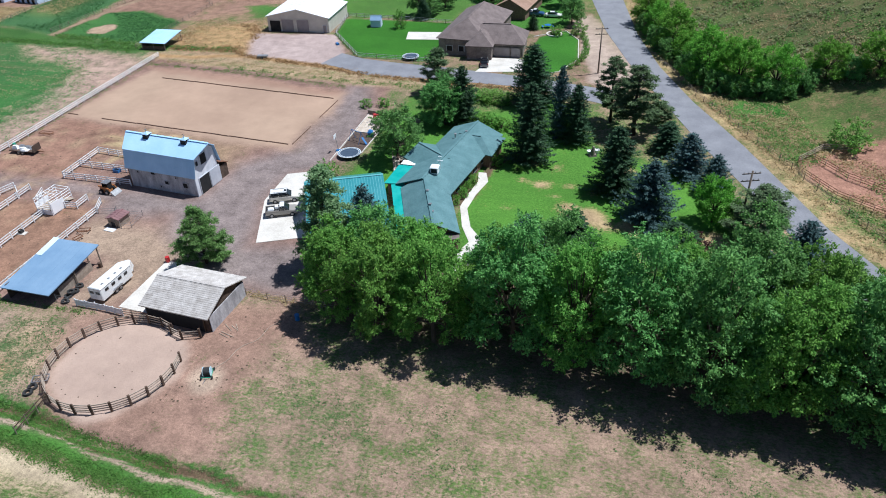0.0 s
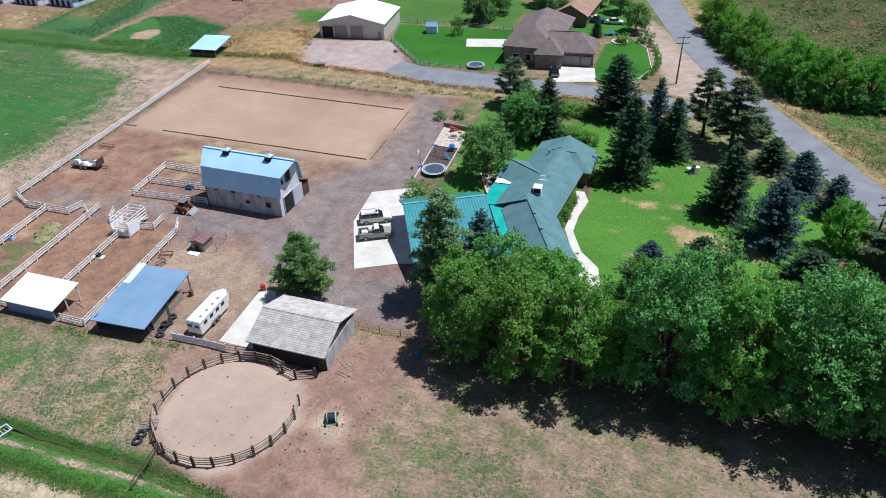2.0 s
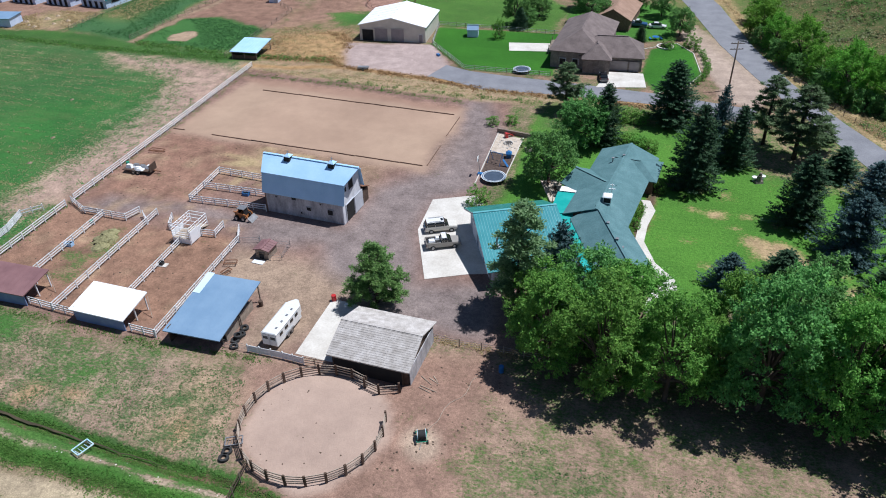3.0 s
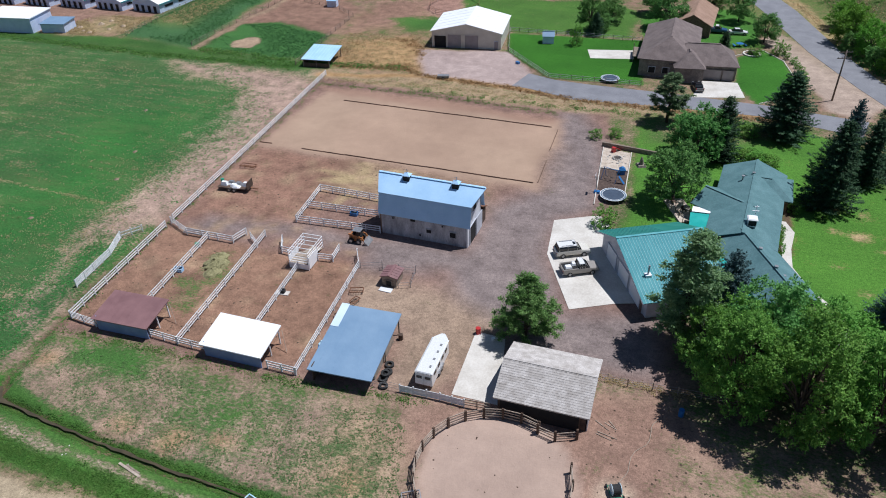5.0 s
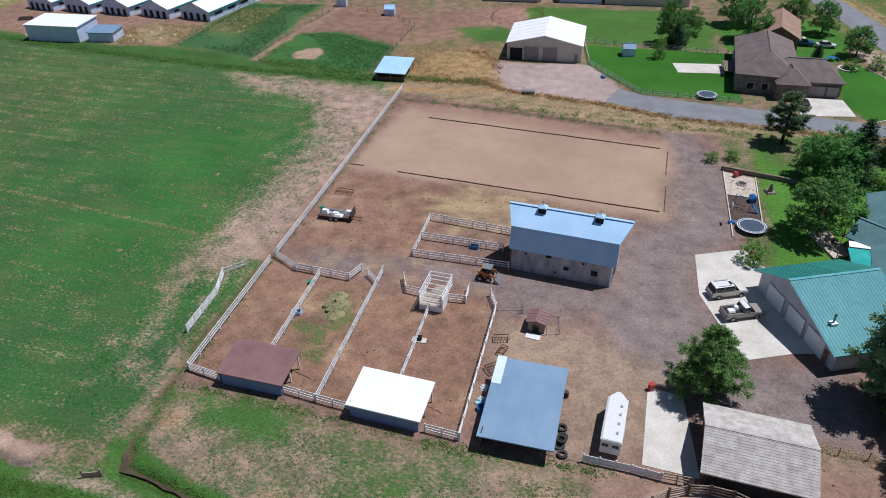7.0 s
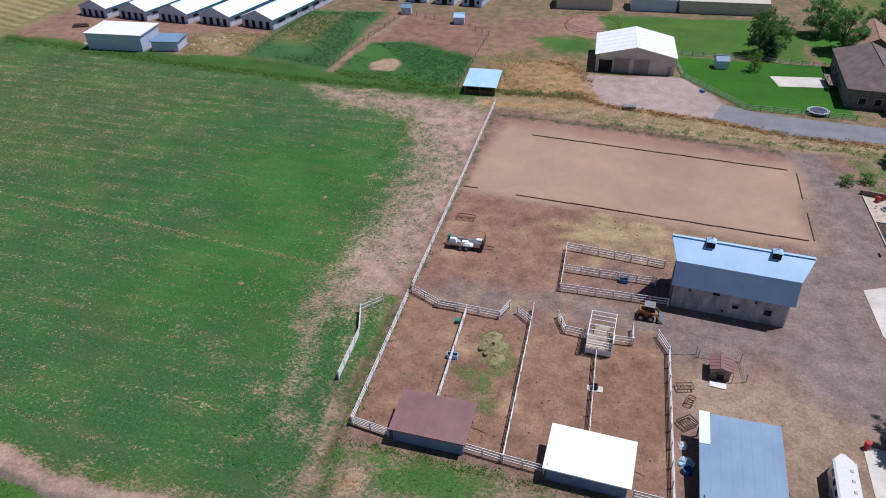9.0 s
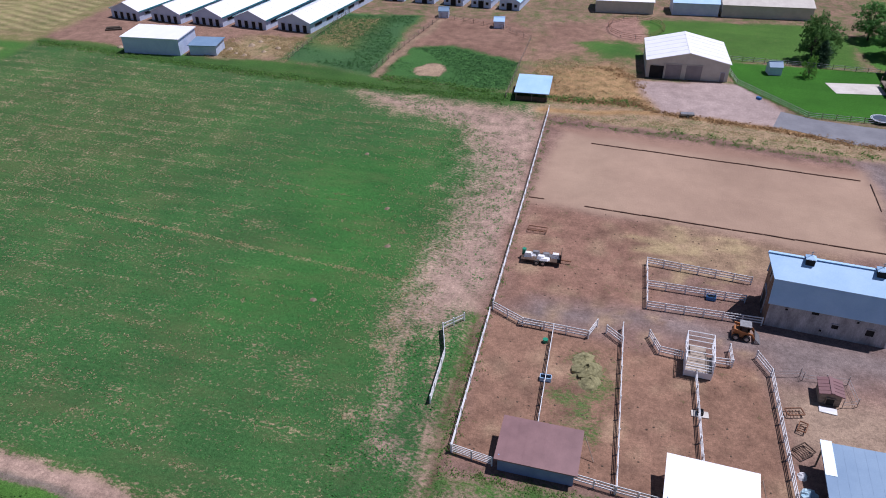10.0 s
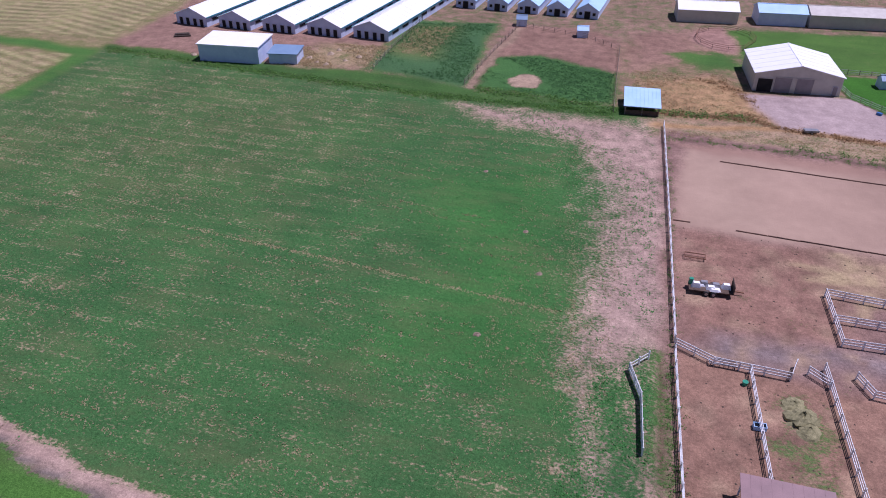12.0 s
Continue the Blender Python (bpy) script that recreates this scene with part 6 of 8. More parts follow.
def hull(sections):
    """A body lofted through cross sections: x, half width, z low, z high, top half width."""
    s = Shape()
    vs, n = [], 8
    for x, w, z0, z1, tw in sections:
        m = (z0 + z1) / 2
        vs += [(x, -w * 0.92, z0), (x, w * 0.92, z0), (x, w, z0 + 0.18), (x, w, m + (z1 - m) * 0.5), (x, tw, z1), (x, -tw, z1), (x, -w, m + (z1 - m) * 0.5), (x, -w, z0 + 0.18)]
    fs = [tuple(range(n)), tuple(reversed(range(len(vs) - n, len(vs))))]
    for k in range(len(sections) - 1):
        fs += [(k * n + i, k * n + (i + 1) % n, (k + 1) * n + (i + 1) % n, (k + 1) * n + i) for i in range(n)]
    return s.add(vs, fs)


def car(kind, x, y, rz, paint, label, L=5.3, roof=None, group=""):
    """kind: suv, pickup or sedan. Forward is +x."""
    c = thing(kind, x, y, 0.06 if y < 20 else 0.05, rz, label, "car", group)
    a, w = L / 2, 0.97
    if kind == "sedan":
        part("body", hull([(-a, 0.75, 0.4, 0.85, 0.7), (-a + 0.25, w * 0.92, 0.28, 0.95, 0.8), (0, w * 0.95, 0.26, 0.95, 0.85), (a - 0.9, w * 0.93, 0.28, 0.88, 0.8), (a, 0.72, 0.38, 0.7, 0.62)]), paint, c, smooth=False)
        cab = part("cabin", hull([(-a * 0.72, 0.78, 0.88, 0.96, 0.7), (-a * 0.42, 0.82, 0.9, 1.4, 0.62), (a * 0.12, 0.82, 0.9, 1.42, 0.62), (a * 0.45, 0.8, 0.88, 0.95, 0.7)]), GLASS, c)
        part("roof_panel", hull([(-a * 0.42, 0.64, 1.36, 1.45, 0.58), (a * 0.12, 0.64, 1.38, 1.46, 0.58)]), paint, cab)
    else:
        part("body", hull([(-a, 0.86, 0.5, 1.05, 0.84), (-a + 0.12, w, 0.42, 1.14, 0.93), (a * 0.3, w, 0.4, 1.16, 0.93), (a * 0.42, w, 0.4, 1.14, 0.9), (a - 0.3, w * 0.97, 0.42, 1.04, 0.85), (a, 0.84, 0.48, 0.9, 0.78)]), paint, c)
        back = -a + 0.25 if kind == "suv" else -a * 0.12
        cab = part("cabin", hull([(back - 0.1, 0.9, 1.08, 1.18, 0.86), (back + 0.12, 0.9, 1.1, 1.78, 0.76), (a * 0.2, 0.9, 1.1, 1.8, 0.74), (a * 0.47, 0.88, 1.06, 1.14, 0.82)]), GLASS, c)
        part("roof_panel", hull([(back + 0.1, 0.79, 1.72, 1.86, 0.7), (a * 0.2, 0.78, 1.74, 1.87, 0.7)]), roof or paint, cab)
        for px in (back + 0.15, (back + a * 0.2) / 2, a * 0.2):
            for sy in (-1, 1):
                part("pillar", Shape().beam((px, sy * 0.9, 1.12), (px, sy * 0.78, 1.76), 0.07, 0.12), paint, cab)
        if kind == "pickup":
            bed = part("bed", Shape().box(-a + 0.12, -0.78, 1.0, back - 0.2, 0.78, 1.172), DARK, c, "dark open cargo bed")
            part("bed_load", Shape().taper(-a + 0.4, -0.6, 1.17, -a + 1.4, 0.2, 1.4, 0.1, 0.1).taper(-a + 1.5, -0.1, 1.17, -a + 2.1, 0.6, 1.5, 0.08, 0.08), WHITE_METAL, bed)
            for sy in (-1, 1):
                part("bed_rail", Shape().box(-a + 0.05, sy * 0.93 - 0.07, 1.1, back - 0.1, sy * 0.93 + 0.07, 1.24), paint, c)
            part("tailgate", Shape().box(-a + 0.02, -0.9, 0.75, -a + 0.1, 0.9, 1.24), paint, c)
        else:
            for sy in (-1, 1):
                part("roof_rack", Shape().beam((back + 0.5, sy * 0.6, 1.93), (a * 0.05, sy * 0.6, 1.93), 0.05, 0.05), STEEL, cab)
            part("sunroof", Shape().box(a * 0.02, -0.35, 1.86, a * 0.16, 0.35, 1.885), GLASS, cab)
    for sx in (-a * 0.62, a * 0.63):
        for sy in (-1, 1):
            wheel(c, sx, sy * 0.86, 0.38 if kind != "sedan" else 0.32, out=sy)
    for sy in (-1, 1):
        part("headlight", Shape().box(a - 0.14, sy * 0.66 - 0.16, 0.72, a - 0.01, sy * 0.66 + 0.16, 0.9), LAMP_CLEAR, c)
        part("tail_light", Shape().box(-a - 0.02, sy * 0.8 - 0.1, 0.8, -a + 0.1, sy * 0.8 + 0.1, 1.05), LAMP_RED, c)
    part("bumper", Shape().box(a - 0.1, -0.9, 0.42, a + 0.08, 0.9, 0.6), STEEL, c)
    part("bumper", Shape().box(-a - 0.1, -0.9, 0.45, -a + 0.08, 0.9, 0.62), STEEL, c)
    for sy in (-1, 1):
        part("mirror", Shape().box(a * 0.36, sy * 1.0 - 0.06, 1.12, a * 0.36 + 0.14, sy * 1.0 + 0.12 * sy + 0.03, 1.3), paint, c)
    return c


car("suv", 61.9, 6.8, 24, CREAM, "cream-white large four-wheel-drive parked on the pad", 5.0, PAINT_WHITE)
car("pickup", 63.4, 2.6, 24, SILVER, "brown-silver pickup truck with a loaded open bed", 5.2, PAINT_WHITE)
car("sedan", 81.4, 75.4, 100, PAINT_BLACK, "black car parked by the neighbour's garage", 4.6)
car("pickup", 87.2, 116.4, -4, PAINT_BLUE, "blue and white pickup parked beside far house", 5.5, PAINT_WHITE)
car("sedan", 92.6, 115.9, 4, PAINT_WHITE, "white car parked beside far house", 4.6)


def horse_trailer():
    t = thing("horse_trailer", 48.75, -20.25, 0.0, 86, "white gooseneck horse trailer with dark side windows", "trailer")
    body = Shape().taper(-3.7, -1.05, 0.5, 2.3, 1.05, 2.35, 0.05, 0.06)
    part("body", body, PAINT_WHITE, t)
    nose = Shape().add([(2.2, -1.03, 1.1), (2.2, 1.03, 1.1), (2.2, 1.0, 2.35), (2.2, -1.0, 2.35), (3.75, -0.2, 1.15), (3.75, 0.2, 1.15), (3.45, 0.2, 2.25), (3.45, -0.2, 2.25), (2.7, -0.9, 1.1), (2.7, 0.9, 1.1), (2.6, 0.85, 2.32), (2.6, -0.85, 2.32)],
                       [(0, 1, 2, 3), (8, 11, 3, 0), (9, 1, 2, 10), (11, 10, 2, 3), (8, 0, 1, 9), (8, 4, 7, 11), (5, 9, 10, 6), (7, 6, 10, 11), (4, 8, 9, 5), (4, 5, 6, 7)])
    part("nose", nose, PAINT_WHITE, t)
    part("roof", Shape().taper(-3.75, -1.08, 2.33, 2.4, 1.08, 2.45, 0.1, 0.2), PAINT_WHITE, t)
    for x in (-2.6, -1.3, 0.0, 1.2):
        for sy in (-1, 1):
            part("window", Shape().box(x - 0.32, sy * 1.04 - 0.03, 1.55, x + 0.32, sy * 1.04 + 0.03, 1.95), GLASS, t)
        v = part("roof_vent", Shape().box(x - 0.16, -0.6, 2.44, x + 0.16, -0.35, 2.52), STEEL, t)
    for y in (-0.52, 0.52):
        d = part("rear_door", Shape().box(-3.78, y - 0.48, 0.55, -3.7, y + 0.48, 2.25), PAINT_WHITE, t)
        part("window", Shape().box(-3.81, y - 0.33, 1.5, -3.77, y + 0.33, 1.9), GLASS, d)
    for sy in (-1, 1):
        for x in (-1.2, -0.35):
            wheel(t, x, sy * 1.0, 0.38, 0.24, sy)
        part("fender", Shape().taper(-1.75, sy * 1.1 - 0.13, 0.75, 0.2, sy * 1.1 + 0.13, 0.95, 0.25, 0.02), STEEL, t)
    part("hitch", Shape().tube((3.55, 0, 0.1), (3.55, 0, 1.2), 0.06), STEEL, t)
    part("jack", Shape().tube((3.0, 0.5, 0), (3.0, 0.5, 1.2), 0.05), STEEL, t)
    return t


horse_trailer()


def skid_steer():
    t = thing("skid_steer", 30.5, 3.1, 0, -4, "small orange skid-steer loader with a grey cab roof", "loader")
    part("body", Shape().taper(-1.3, -0.6, 0.35, 0.6, 0.6, 1.25, 0.15, 0.05), ORANGE, t)
    cab = part("cab", Shape().box(-0.5, -0.55, 1.2, -0.42, 0.55, 2.0), DARK, t)
    part("front_screen", Shape().box(0.5, -0.55, 0.8, 0.58, 0.55, 2.0), DARK, cab)
    part("cab_roof", Shape().box(-0.65, -0.62, 2.0, 0.7, 0.62, 2.1), STEEL, cab)
    for sy in (-1, 1):
        part("arm", Shape().beam((-1.2, sy * 0.72, 1.5), (0.9, sy * 0.72, 1.1), 0.14, 0.22).beam((0.9, sy * 0.72, 1.1), (1.35, sy * 0.72, 0.4), 0.14, 0.2), ORANGE, t)
        for x in (-0.85, 0.4):
            wheel(t, x, sy * 0.8, 0.42, 0.3, sy)
    part("bucket", Shape().add([(1.3, -0.95, 0.1), (1.3, 0.95, 0.1), (2.0, 0.95, 0.05), (2.0, -0.95, 0.05), (1.3, -0.95, 0.75), (1.3, 0.95, 0.75)], [(0, 1, 2, 3), (0, 4, 5, 1), (0, 3, 4), (1, 5, 2), (4, 3, 2, 5)]), STEEL, t)


skid_steer()


# ---- yard things ----
def loading_tower():
    t = thing("loading_chute", 24.9, -3.9, 0, -3, "white painted loading chute with platform and pipe rails", "chute")
    part("platform", Shape().box(-1.5, -1.7, 0.85, 1.5, 1.1, 1.0), PALE_RAIL, t, "wooden platform boards")
    for y, n in ((-1.7, 1), (1.1, 0)):
        part("side_panel", Shape().box(-1.55, y - 0.04, 0.1, 1.55, y + 0.04, 0.95), WHITE_METAL, t)
    for x in (-1.5, 1.5):
        part("side_panel", Shape().box(x - 0.04, -1.7, 0.1, x + 0.04, 1.1, 2.0), WHITE_METAL, t)
        for y in (-1.7, 0, 1.1, 3.0):
            part("upright", Shape().tube((x, y, -0.2 if y < 2 else 0.9), (x, y, 2.9), 0.055, n=6), WHITE_METAL, t)
        for z in (1.4, 1.9, 2.4, 2.85):
            part("pipe_rail", Shape().tube((x, -1.7, z), (x, 3.0, z), 0.045, n=6), WHITE_METAL, t)
    for y in (-1.7, -0.6, 0.4, 1.4, 2.2, 3.0):
        part("cross_pipe", Shape().tube((-1.5, y, 2.87), (1.5, y, 2.87), 0.045, n=6), WHITE_METAL, t)
    for z in (1.3, 1.7, 2.1):
        part("pipe_rail", Shape().tube((-1.5, -1.72, z), (1.5, -1.72, z), 0.045, n=6), WHITE_METAL, t)
    part("ramp", Shape().slab([(-0.9, 1.1, 0.95), (0.9, 1.1, 0.95), (0.9, 4.0, 0.08), (-0.9, 4.0, 0.08)], 0.08), PALE_RAIL, t)
    part("gate_wing", Shape().box(1.55, -1.6, 0.2, 1.62, 0.2, 2.2), WHITE_METAL, t)


loading_tower()


def duck_house():
    t = gable_house("animal_hutch", 38.65, -5.35, 86, 2.4, 2.1, 1.5, 1.75, GREY_WOOD, RED_STEEL, "small animal hutch with red-brown metal roof", "hutch", 0.25, rib=0.5)
    opening(t, "door", -1.2, 0, 0.1, 0.8, 0.9, "-x", frame=GREY_WOOD)
    p = solid("pallet", Shape().box(-0.9, -0.45, 0.0, 0.9, 0.45, 0.12), WHITE_WOOD, 38.35, -7.5, 0.0, -6, "grey-white wooden pallet lying by the hutch", "pallet")
    fence([(33.2, -3.4), (36.2, -2.6), (36.4, -3.2), (41.2, -2.8), (41.5, -6.2), (39.9, -6.7)], "light pipe panel pen round the hutch", post=SLIM, rails=(0.45, 0.9), gap=2.4, rail_w=0.03, rail_h=0.03, rail_mat=STEEL)


duck_house()


def pile(name, x, y, r, h, material, label, category, seed, n=16, rings=5):
    """A low uneven heap."""
    rng = random.Random(seed)
    vs, fs = [], []
    for k in range(rings + 1):
        f = k / rings
        for i in range(n):
            a = 2 * math.pi * i / n
            rr = r * (1 - f) * (0.8 + 0.4 * rng.random()) + 0.02
            vs.append((math.cos(a) * rr, math.sin(a) * rr * 0.8, -0.05 + h * (f ** 0.7) * (0.85 + 0.3 * rng.random())))
    for k in range(rings):
        for i in range(n):
            fs.append((k * n + i, k * n + (i + 1) % n, (k + 1) * n + (i + 1) % n, (k + 1) * n + i))
    fs.append(tuple(range(rings * n, rings * n + n)))
    s = Shape()
    s.v, s.f = vs, fs
    return solid(name, s, material, x, y, 0, rng.uniform(0, 90), label, category)


pile("haystack", 12.6, -7.6, 2.0, 1.2, HAY, "loose greenish hay pile in the pen", "hay", 1)
pile("haystack", 12.0, -5.6, 1.4, 0.7, HAY, "low scattered hay heap", "hay", 2)
pile("haystack", 13.0, -9.3, 1.4, 0.8, HAY, "low grey-green hay heap", "hay", 3)


def trough(x, y, rz, m, label, L=1.3, W=0.7, H=0.55):
    t = thing("water_trough", x, y, 0, rz, label, "trough")
    s = Shape()
    a, b = L / 2, W / 2
    s.box(-a, -b, 0, a, b, 0.06).box(-a, -b, 0.06, a, -b + 0.06, H).box(-a, b - 0.06, 0.06, a, b, H).box(-a, -b + 0.06, 0.06, -a + 0.06, b - 0.06, H).box(a - 0.06, -b + 0.06, 0.06, a, b - 0.06, H)
    part("tub", s, m, t)
    part("water", Shape().box(-a + 0.06, -b + 0.06, 0.3, a - 0.06, b - 0.06, H - 0.12), GLASS, t)


trough(8.05, -10.0, 2, GALV, "grey metal water trough in the fence line")
trough(27.2, 10.0, -3, PLASTIC_BLUE, "blue water trough in the barn run", 1.2, 0.8)
solid("slab", Shape().box(-0.9, -0.45, -0.05, 0.9, 0.45, 0.12), CONCRETE, 24.9, -11.35, 0, 2, "tan concrete slab under the fence", "slab")
trough(24.9, -11.3, 2, RUBBER, "small dark water bowl on the slab", 0.6, 0.6, 0.6)
solid("bucket", Shape().tube((0, 0, 0), (0, 0, 0.5), 0.28, 0.33, 14), PLASTIC_GREEN, 7.2, -3.6, 0, 0, "green plastic feed bucket on the dirt", "bucket")


def junk_trailer():
    t = thing("flatbed_trailer", 4.6, 13.5, 0, 2, "old flatbed trailer loaded with white tarp and scrap", "trailer")
    part("deck", Shape().box(-3.0, -1.0, 0.55, 2.6, 1.0, 0.7), DARK_WOOD, t)
    part("drawbar", Shape().beam((2.6, 0, 0.55), (4.0, 0, 0.45), 0.15, 0.12), RUST, t)
    part("headboard", Shape().box(2.5, -1.05, 0.7, 2.6, 1.05, 1.9), DARK_WOOD, t)
    rng = random.Random(5)
    for i in range(9):
        x, y = rng.uniform(-2.2, 2.0), rng.uniform(-0.6, 0.6)
        part("load", Shape().taper(x - 0.6, y - 0.4, 0.7, x + 0.6, y + 0.4, 0.9 + 0.45 * rng.random(), 0.2, 0.15), WHITE_METAL if i % 3 else STEEL, t, "white tarp bundle" if i % 3 else "grey scrap metal")
    part("barrel", Shape().tube((-2.7, 0.5, 0.7), (-2.7, 0.5, 1.5), 0.3, n=14), PLASTIC_GREEN, t, "green plastic barrel")
    for sy in (-1, 1):
        for x in (-0.8, 0.1):
            wheel(t, x, sy * 1.1, 0.36, 0.22, sy)


junk_trailer()


def implement(x, y, rz, label, L=3.0, W=1.4, tines=7, mat=None):
    mat = mat or RUST
    t = thing("farm_implement", x, y, 0, rz, label, "implement")
    part("frame", Shape().beam((-L / 2, -W / 2, 0.45), (L / 2, -W / 2, 0.45), 0.1, 0.1).beam((-L / 2, W / 2, 0.45), (L / 2, W / 2, 0.45), 0.1, 0.1).beam((-L / 2, -W / 2, 0.45), (-L / 2, W / 2, 0.45), 0.1, 0.1).beam((L / 2, -W / 2, 0.45), (L / 2, W / 2, 0.45), 0.1, 0.1), mat, t)
    for i in range(tines):
        x_ = -L / 2 + L * (i + 0.5) / tines
        part("tine", Shape().beam((x_, -W / 2, 0.45), (x_ + 0.1, W / 2 + 0.1, 0.0), 0.05, 0.05), mat, t)
    return t


implement(2.8, 21.2, -2, "rusty harrow lying beside the fence", 2.8, 1.2, 10)
implement(5.0, -0.9, 0, "dark old implement lying under the fence", 3.0, 0.9, 6, STEEL)
implement(34.7, -8.9, 15, "rusty scrap implement beside the white fence", 1.8, 1.0, 5)
implement(35.2, -11.0, 70, "rusty plough parts beside the white fence", 1.4, 0.8, 4)
implement(34.8, -14.3, 40, "dark scrap iron frame beside the hay shed", 1.8, 1.4, 6, DARK_WOOD)
implement(51.4, -38.6, 25, "dark scrap machine beside the round pen", 1.8, 1.1, 5, STEEL)
implement(36.2, -43.2, 70, "pale blue metal headgate frame by the canal", 1.8, 1.2, 5, TARP)
pile("tarp_heap", 34.5, -19.6, 0.95, 0.8, TARP, "crumpled pale blue tarp beside the hay shed", "tarp", 8)
pile("feed_sack", 34.3, -17.4, 0.6, 0.6, WHITE_METAL, "white feed sacks beside the hay shed", "sack", 9)
solid("tub", Shape().ring((0, 0), 0.42, 0.5, 0.5, 0.5, 16).tube((0, 0, 0), (0, 0, 0.06), 0.45, n=16), PLASTIC_BLUE, 34.6, -20.7, 0, 0, "blue plastic tub by the shed", "tub")


def tyre(x, y, z=0.0, r=0.55, tilt=0, rz=0):
    s = Shape().ring((0, 0), r * 0.55, r, 0.15, 0.3, 18)
    ob = new("tyre", s.mesh("tyre", RUBBER))
    ob.matrix_world = pose(x, y, z + 0.16, tilt, 0, rz)
    return tagged(ob, "old black tractor tyre lying on the ground", "tyre", "old tyres")


for x, y, z in ((43.5, -23.8, 0), (43.7, -22.6, 0), (43.6, -23.2, 0.3), (43.5, -21.4, 0), (43.9, -24.9, 0), (51.3, -40.7, 0), (51.2, -39.8, 0)):
    tyre(x, y, z)


def cart(x, y, rz, label):
    t = thing("wheeled_sprinkler", x, y, 0, rz, label, "sprinkler")
    t.scale = (0.8, 0.8, 0.8)
    part("reel", Shape().tube((-0.5, 0, 0.75), (0.5, 0, 0.75), 0.62, n=18), RUBBER, t, "dark hose reel")
    for s_ in (-0.55, 0.55):
        part("reel_flange", Shape().tube((s_, 0, 0.75), (s_ + 0.05, 0, 0.75), 0.72, n=18), TARP, t)
    part("frame", Shape().beam((-0.7, -0.9, 0.3), (-0.7, 1.0, 0.3), 0.08, 0.08).beam((0.7, -0.9, 0.3), (0.7, 1.0, 0.3), 0.08, 0.08).beam((-0.7, -0.9, 0.3), (0.7, -0.9, 0.3), 0.08, 0.08).beam((-0.7, 1.0, 0.3), (0.7, 1.0, 0.3), 0.08, 0.08), PLASTIC_GREEN, t)
    for a, b in ((-0.8, -0.9), (0.8, -0.9), (0.8, 1.0), (-0.8, 1.0)):
        part("wheel", Shape().tube((a - 0.07, b, 0.25), (a + 0.07, b, 0.25), 0.25, n=12), RUBBER, t)
    part("drawbar", Shape().beam((0, -0.9, 0.3), (-0.4, -1.9, 0.1), 0.06, 0.06), STEEL, t)


cart(70.5, -33.2, 20, "wheeled hose-reel sprinkler with pale blue flanges on the pasture")
hose = bpy.data.curves.new("hose", "CURVE")
hose.dimensions, hose.bevel_depth, hose.bevel_resolution = "3D", 0.035, 1
sp = hose.splines.new("POLY")
pts = [(70.6 + 4.2 * i / 14 + 0.3 * math.sin(i * 0.9), -32.2 + 10.2 * i / 14 + 0.2 * math.sin(i * 1.3), 0.05) for i in range(15)]
sp.points.add(len(pts) - 1)
for p, q in zip(sp.points, pts):
    p.co = (*q, 1)
hose.materials.append(PALE_RAIL)
tagged(new("hose", hose), "pale irrigation hose lying across the paddock", "hose")
solid("barrel", Shape().tube((0, 0, 0), (0, 0, 0.9), 0.3, n=16).ring((0, 0), 0.28, 0.32, 0.62, 0.05, 16), PLASTIC_BLUE, 76.8, -21.4, 0, 0, "blue plastic barrel under the trees", "barrel")
solid("barrel", Shape().tube((0, 0, 0), (0, 0, 0.9), 0.32, n=16).ring((0, 0), 0.3, 0.34, 0.6, 0.05, 16), PLASTIC_RED, 52.5, -13.3, 0, 0, "red drum standing beside the concrete slab", "barrel")
solid("bucket", Shape().tube((0, 0, 0), (0, 0, 0.4), 0.2, 0.24, 12), WHITE_METAL, 54.6, -14.2, 0.05, 0, "white bucket on the concrete slab", "bucket")
solid("barrel", Shape().tube((0, 0, 0), (0, 0, 0.8), 0.3, n=12), DARK_WOOD, 43.4, -16.6, 0, 0, "dark drum at the hay shed's corner", "barrel")


sticks = thing("branch_pile", 69.1, -25.2, 0, 0, "bleached branches and poles lying on the bare dirt", "branches")
for x0, y0, x1, y1 in ((-1.2, 0.9, 0.3, -0.2), (-0.9, -0.6, 1.2, -1.2), (-0.2, 0.8, 1.1, 0.1), (-1.0, -0.9, 0.6, -1.5), (0.2, 1.2, 0.9, 0.4)):
    part("branch", Shape().tube((x0, y0, 0.06), (x1, y1, 0.05), 0.055, 0.035, 6), PALE_RAIL, sticks)
plank = thing("plank_bridge", 22.4, -42.2, 0, -18, "weathered planks lying across the canal bank", "planks")
part("plank", Shape().box(-1.7, -0.13, 0.02, 1.6, 0.13, 0.08), PALE_RAIL, plank)
part("plank", Shape().box(-0.9, 0.16, 0.02, 1.2, 0.34, 0.07), GREY_WOOD, plank)


def utility_pole(x, y, h, rz, label):
    t = thing("utility_pole", x, y, 0, rz, label, "utility pole", "utility poles")
    part("pole", Shape().tube((0, 0, -0.5), (0, 0, h), 0.19, 0.13, 10), POLE_WOOD, t, smooth=True)
    for z in (h - 0.5, h - 1.7):
        c = part("crossarm", Shape().beam((-1.4, 0.14, z), (1.4, 0.14, z), 0.12, 0.14), POLE_WOOD, t)
        for i in (-1.2, -0.5, 0.5, 1.2):
            part("insulator", Shape().tube((i, 0.14, z + 0.07), (i, 0.14, z + 0.28), 0.06, 0.04, 8), STEEL, c)
        if z < h - 1:
            break


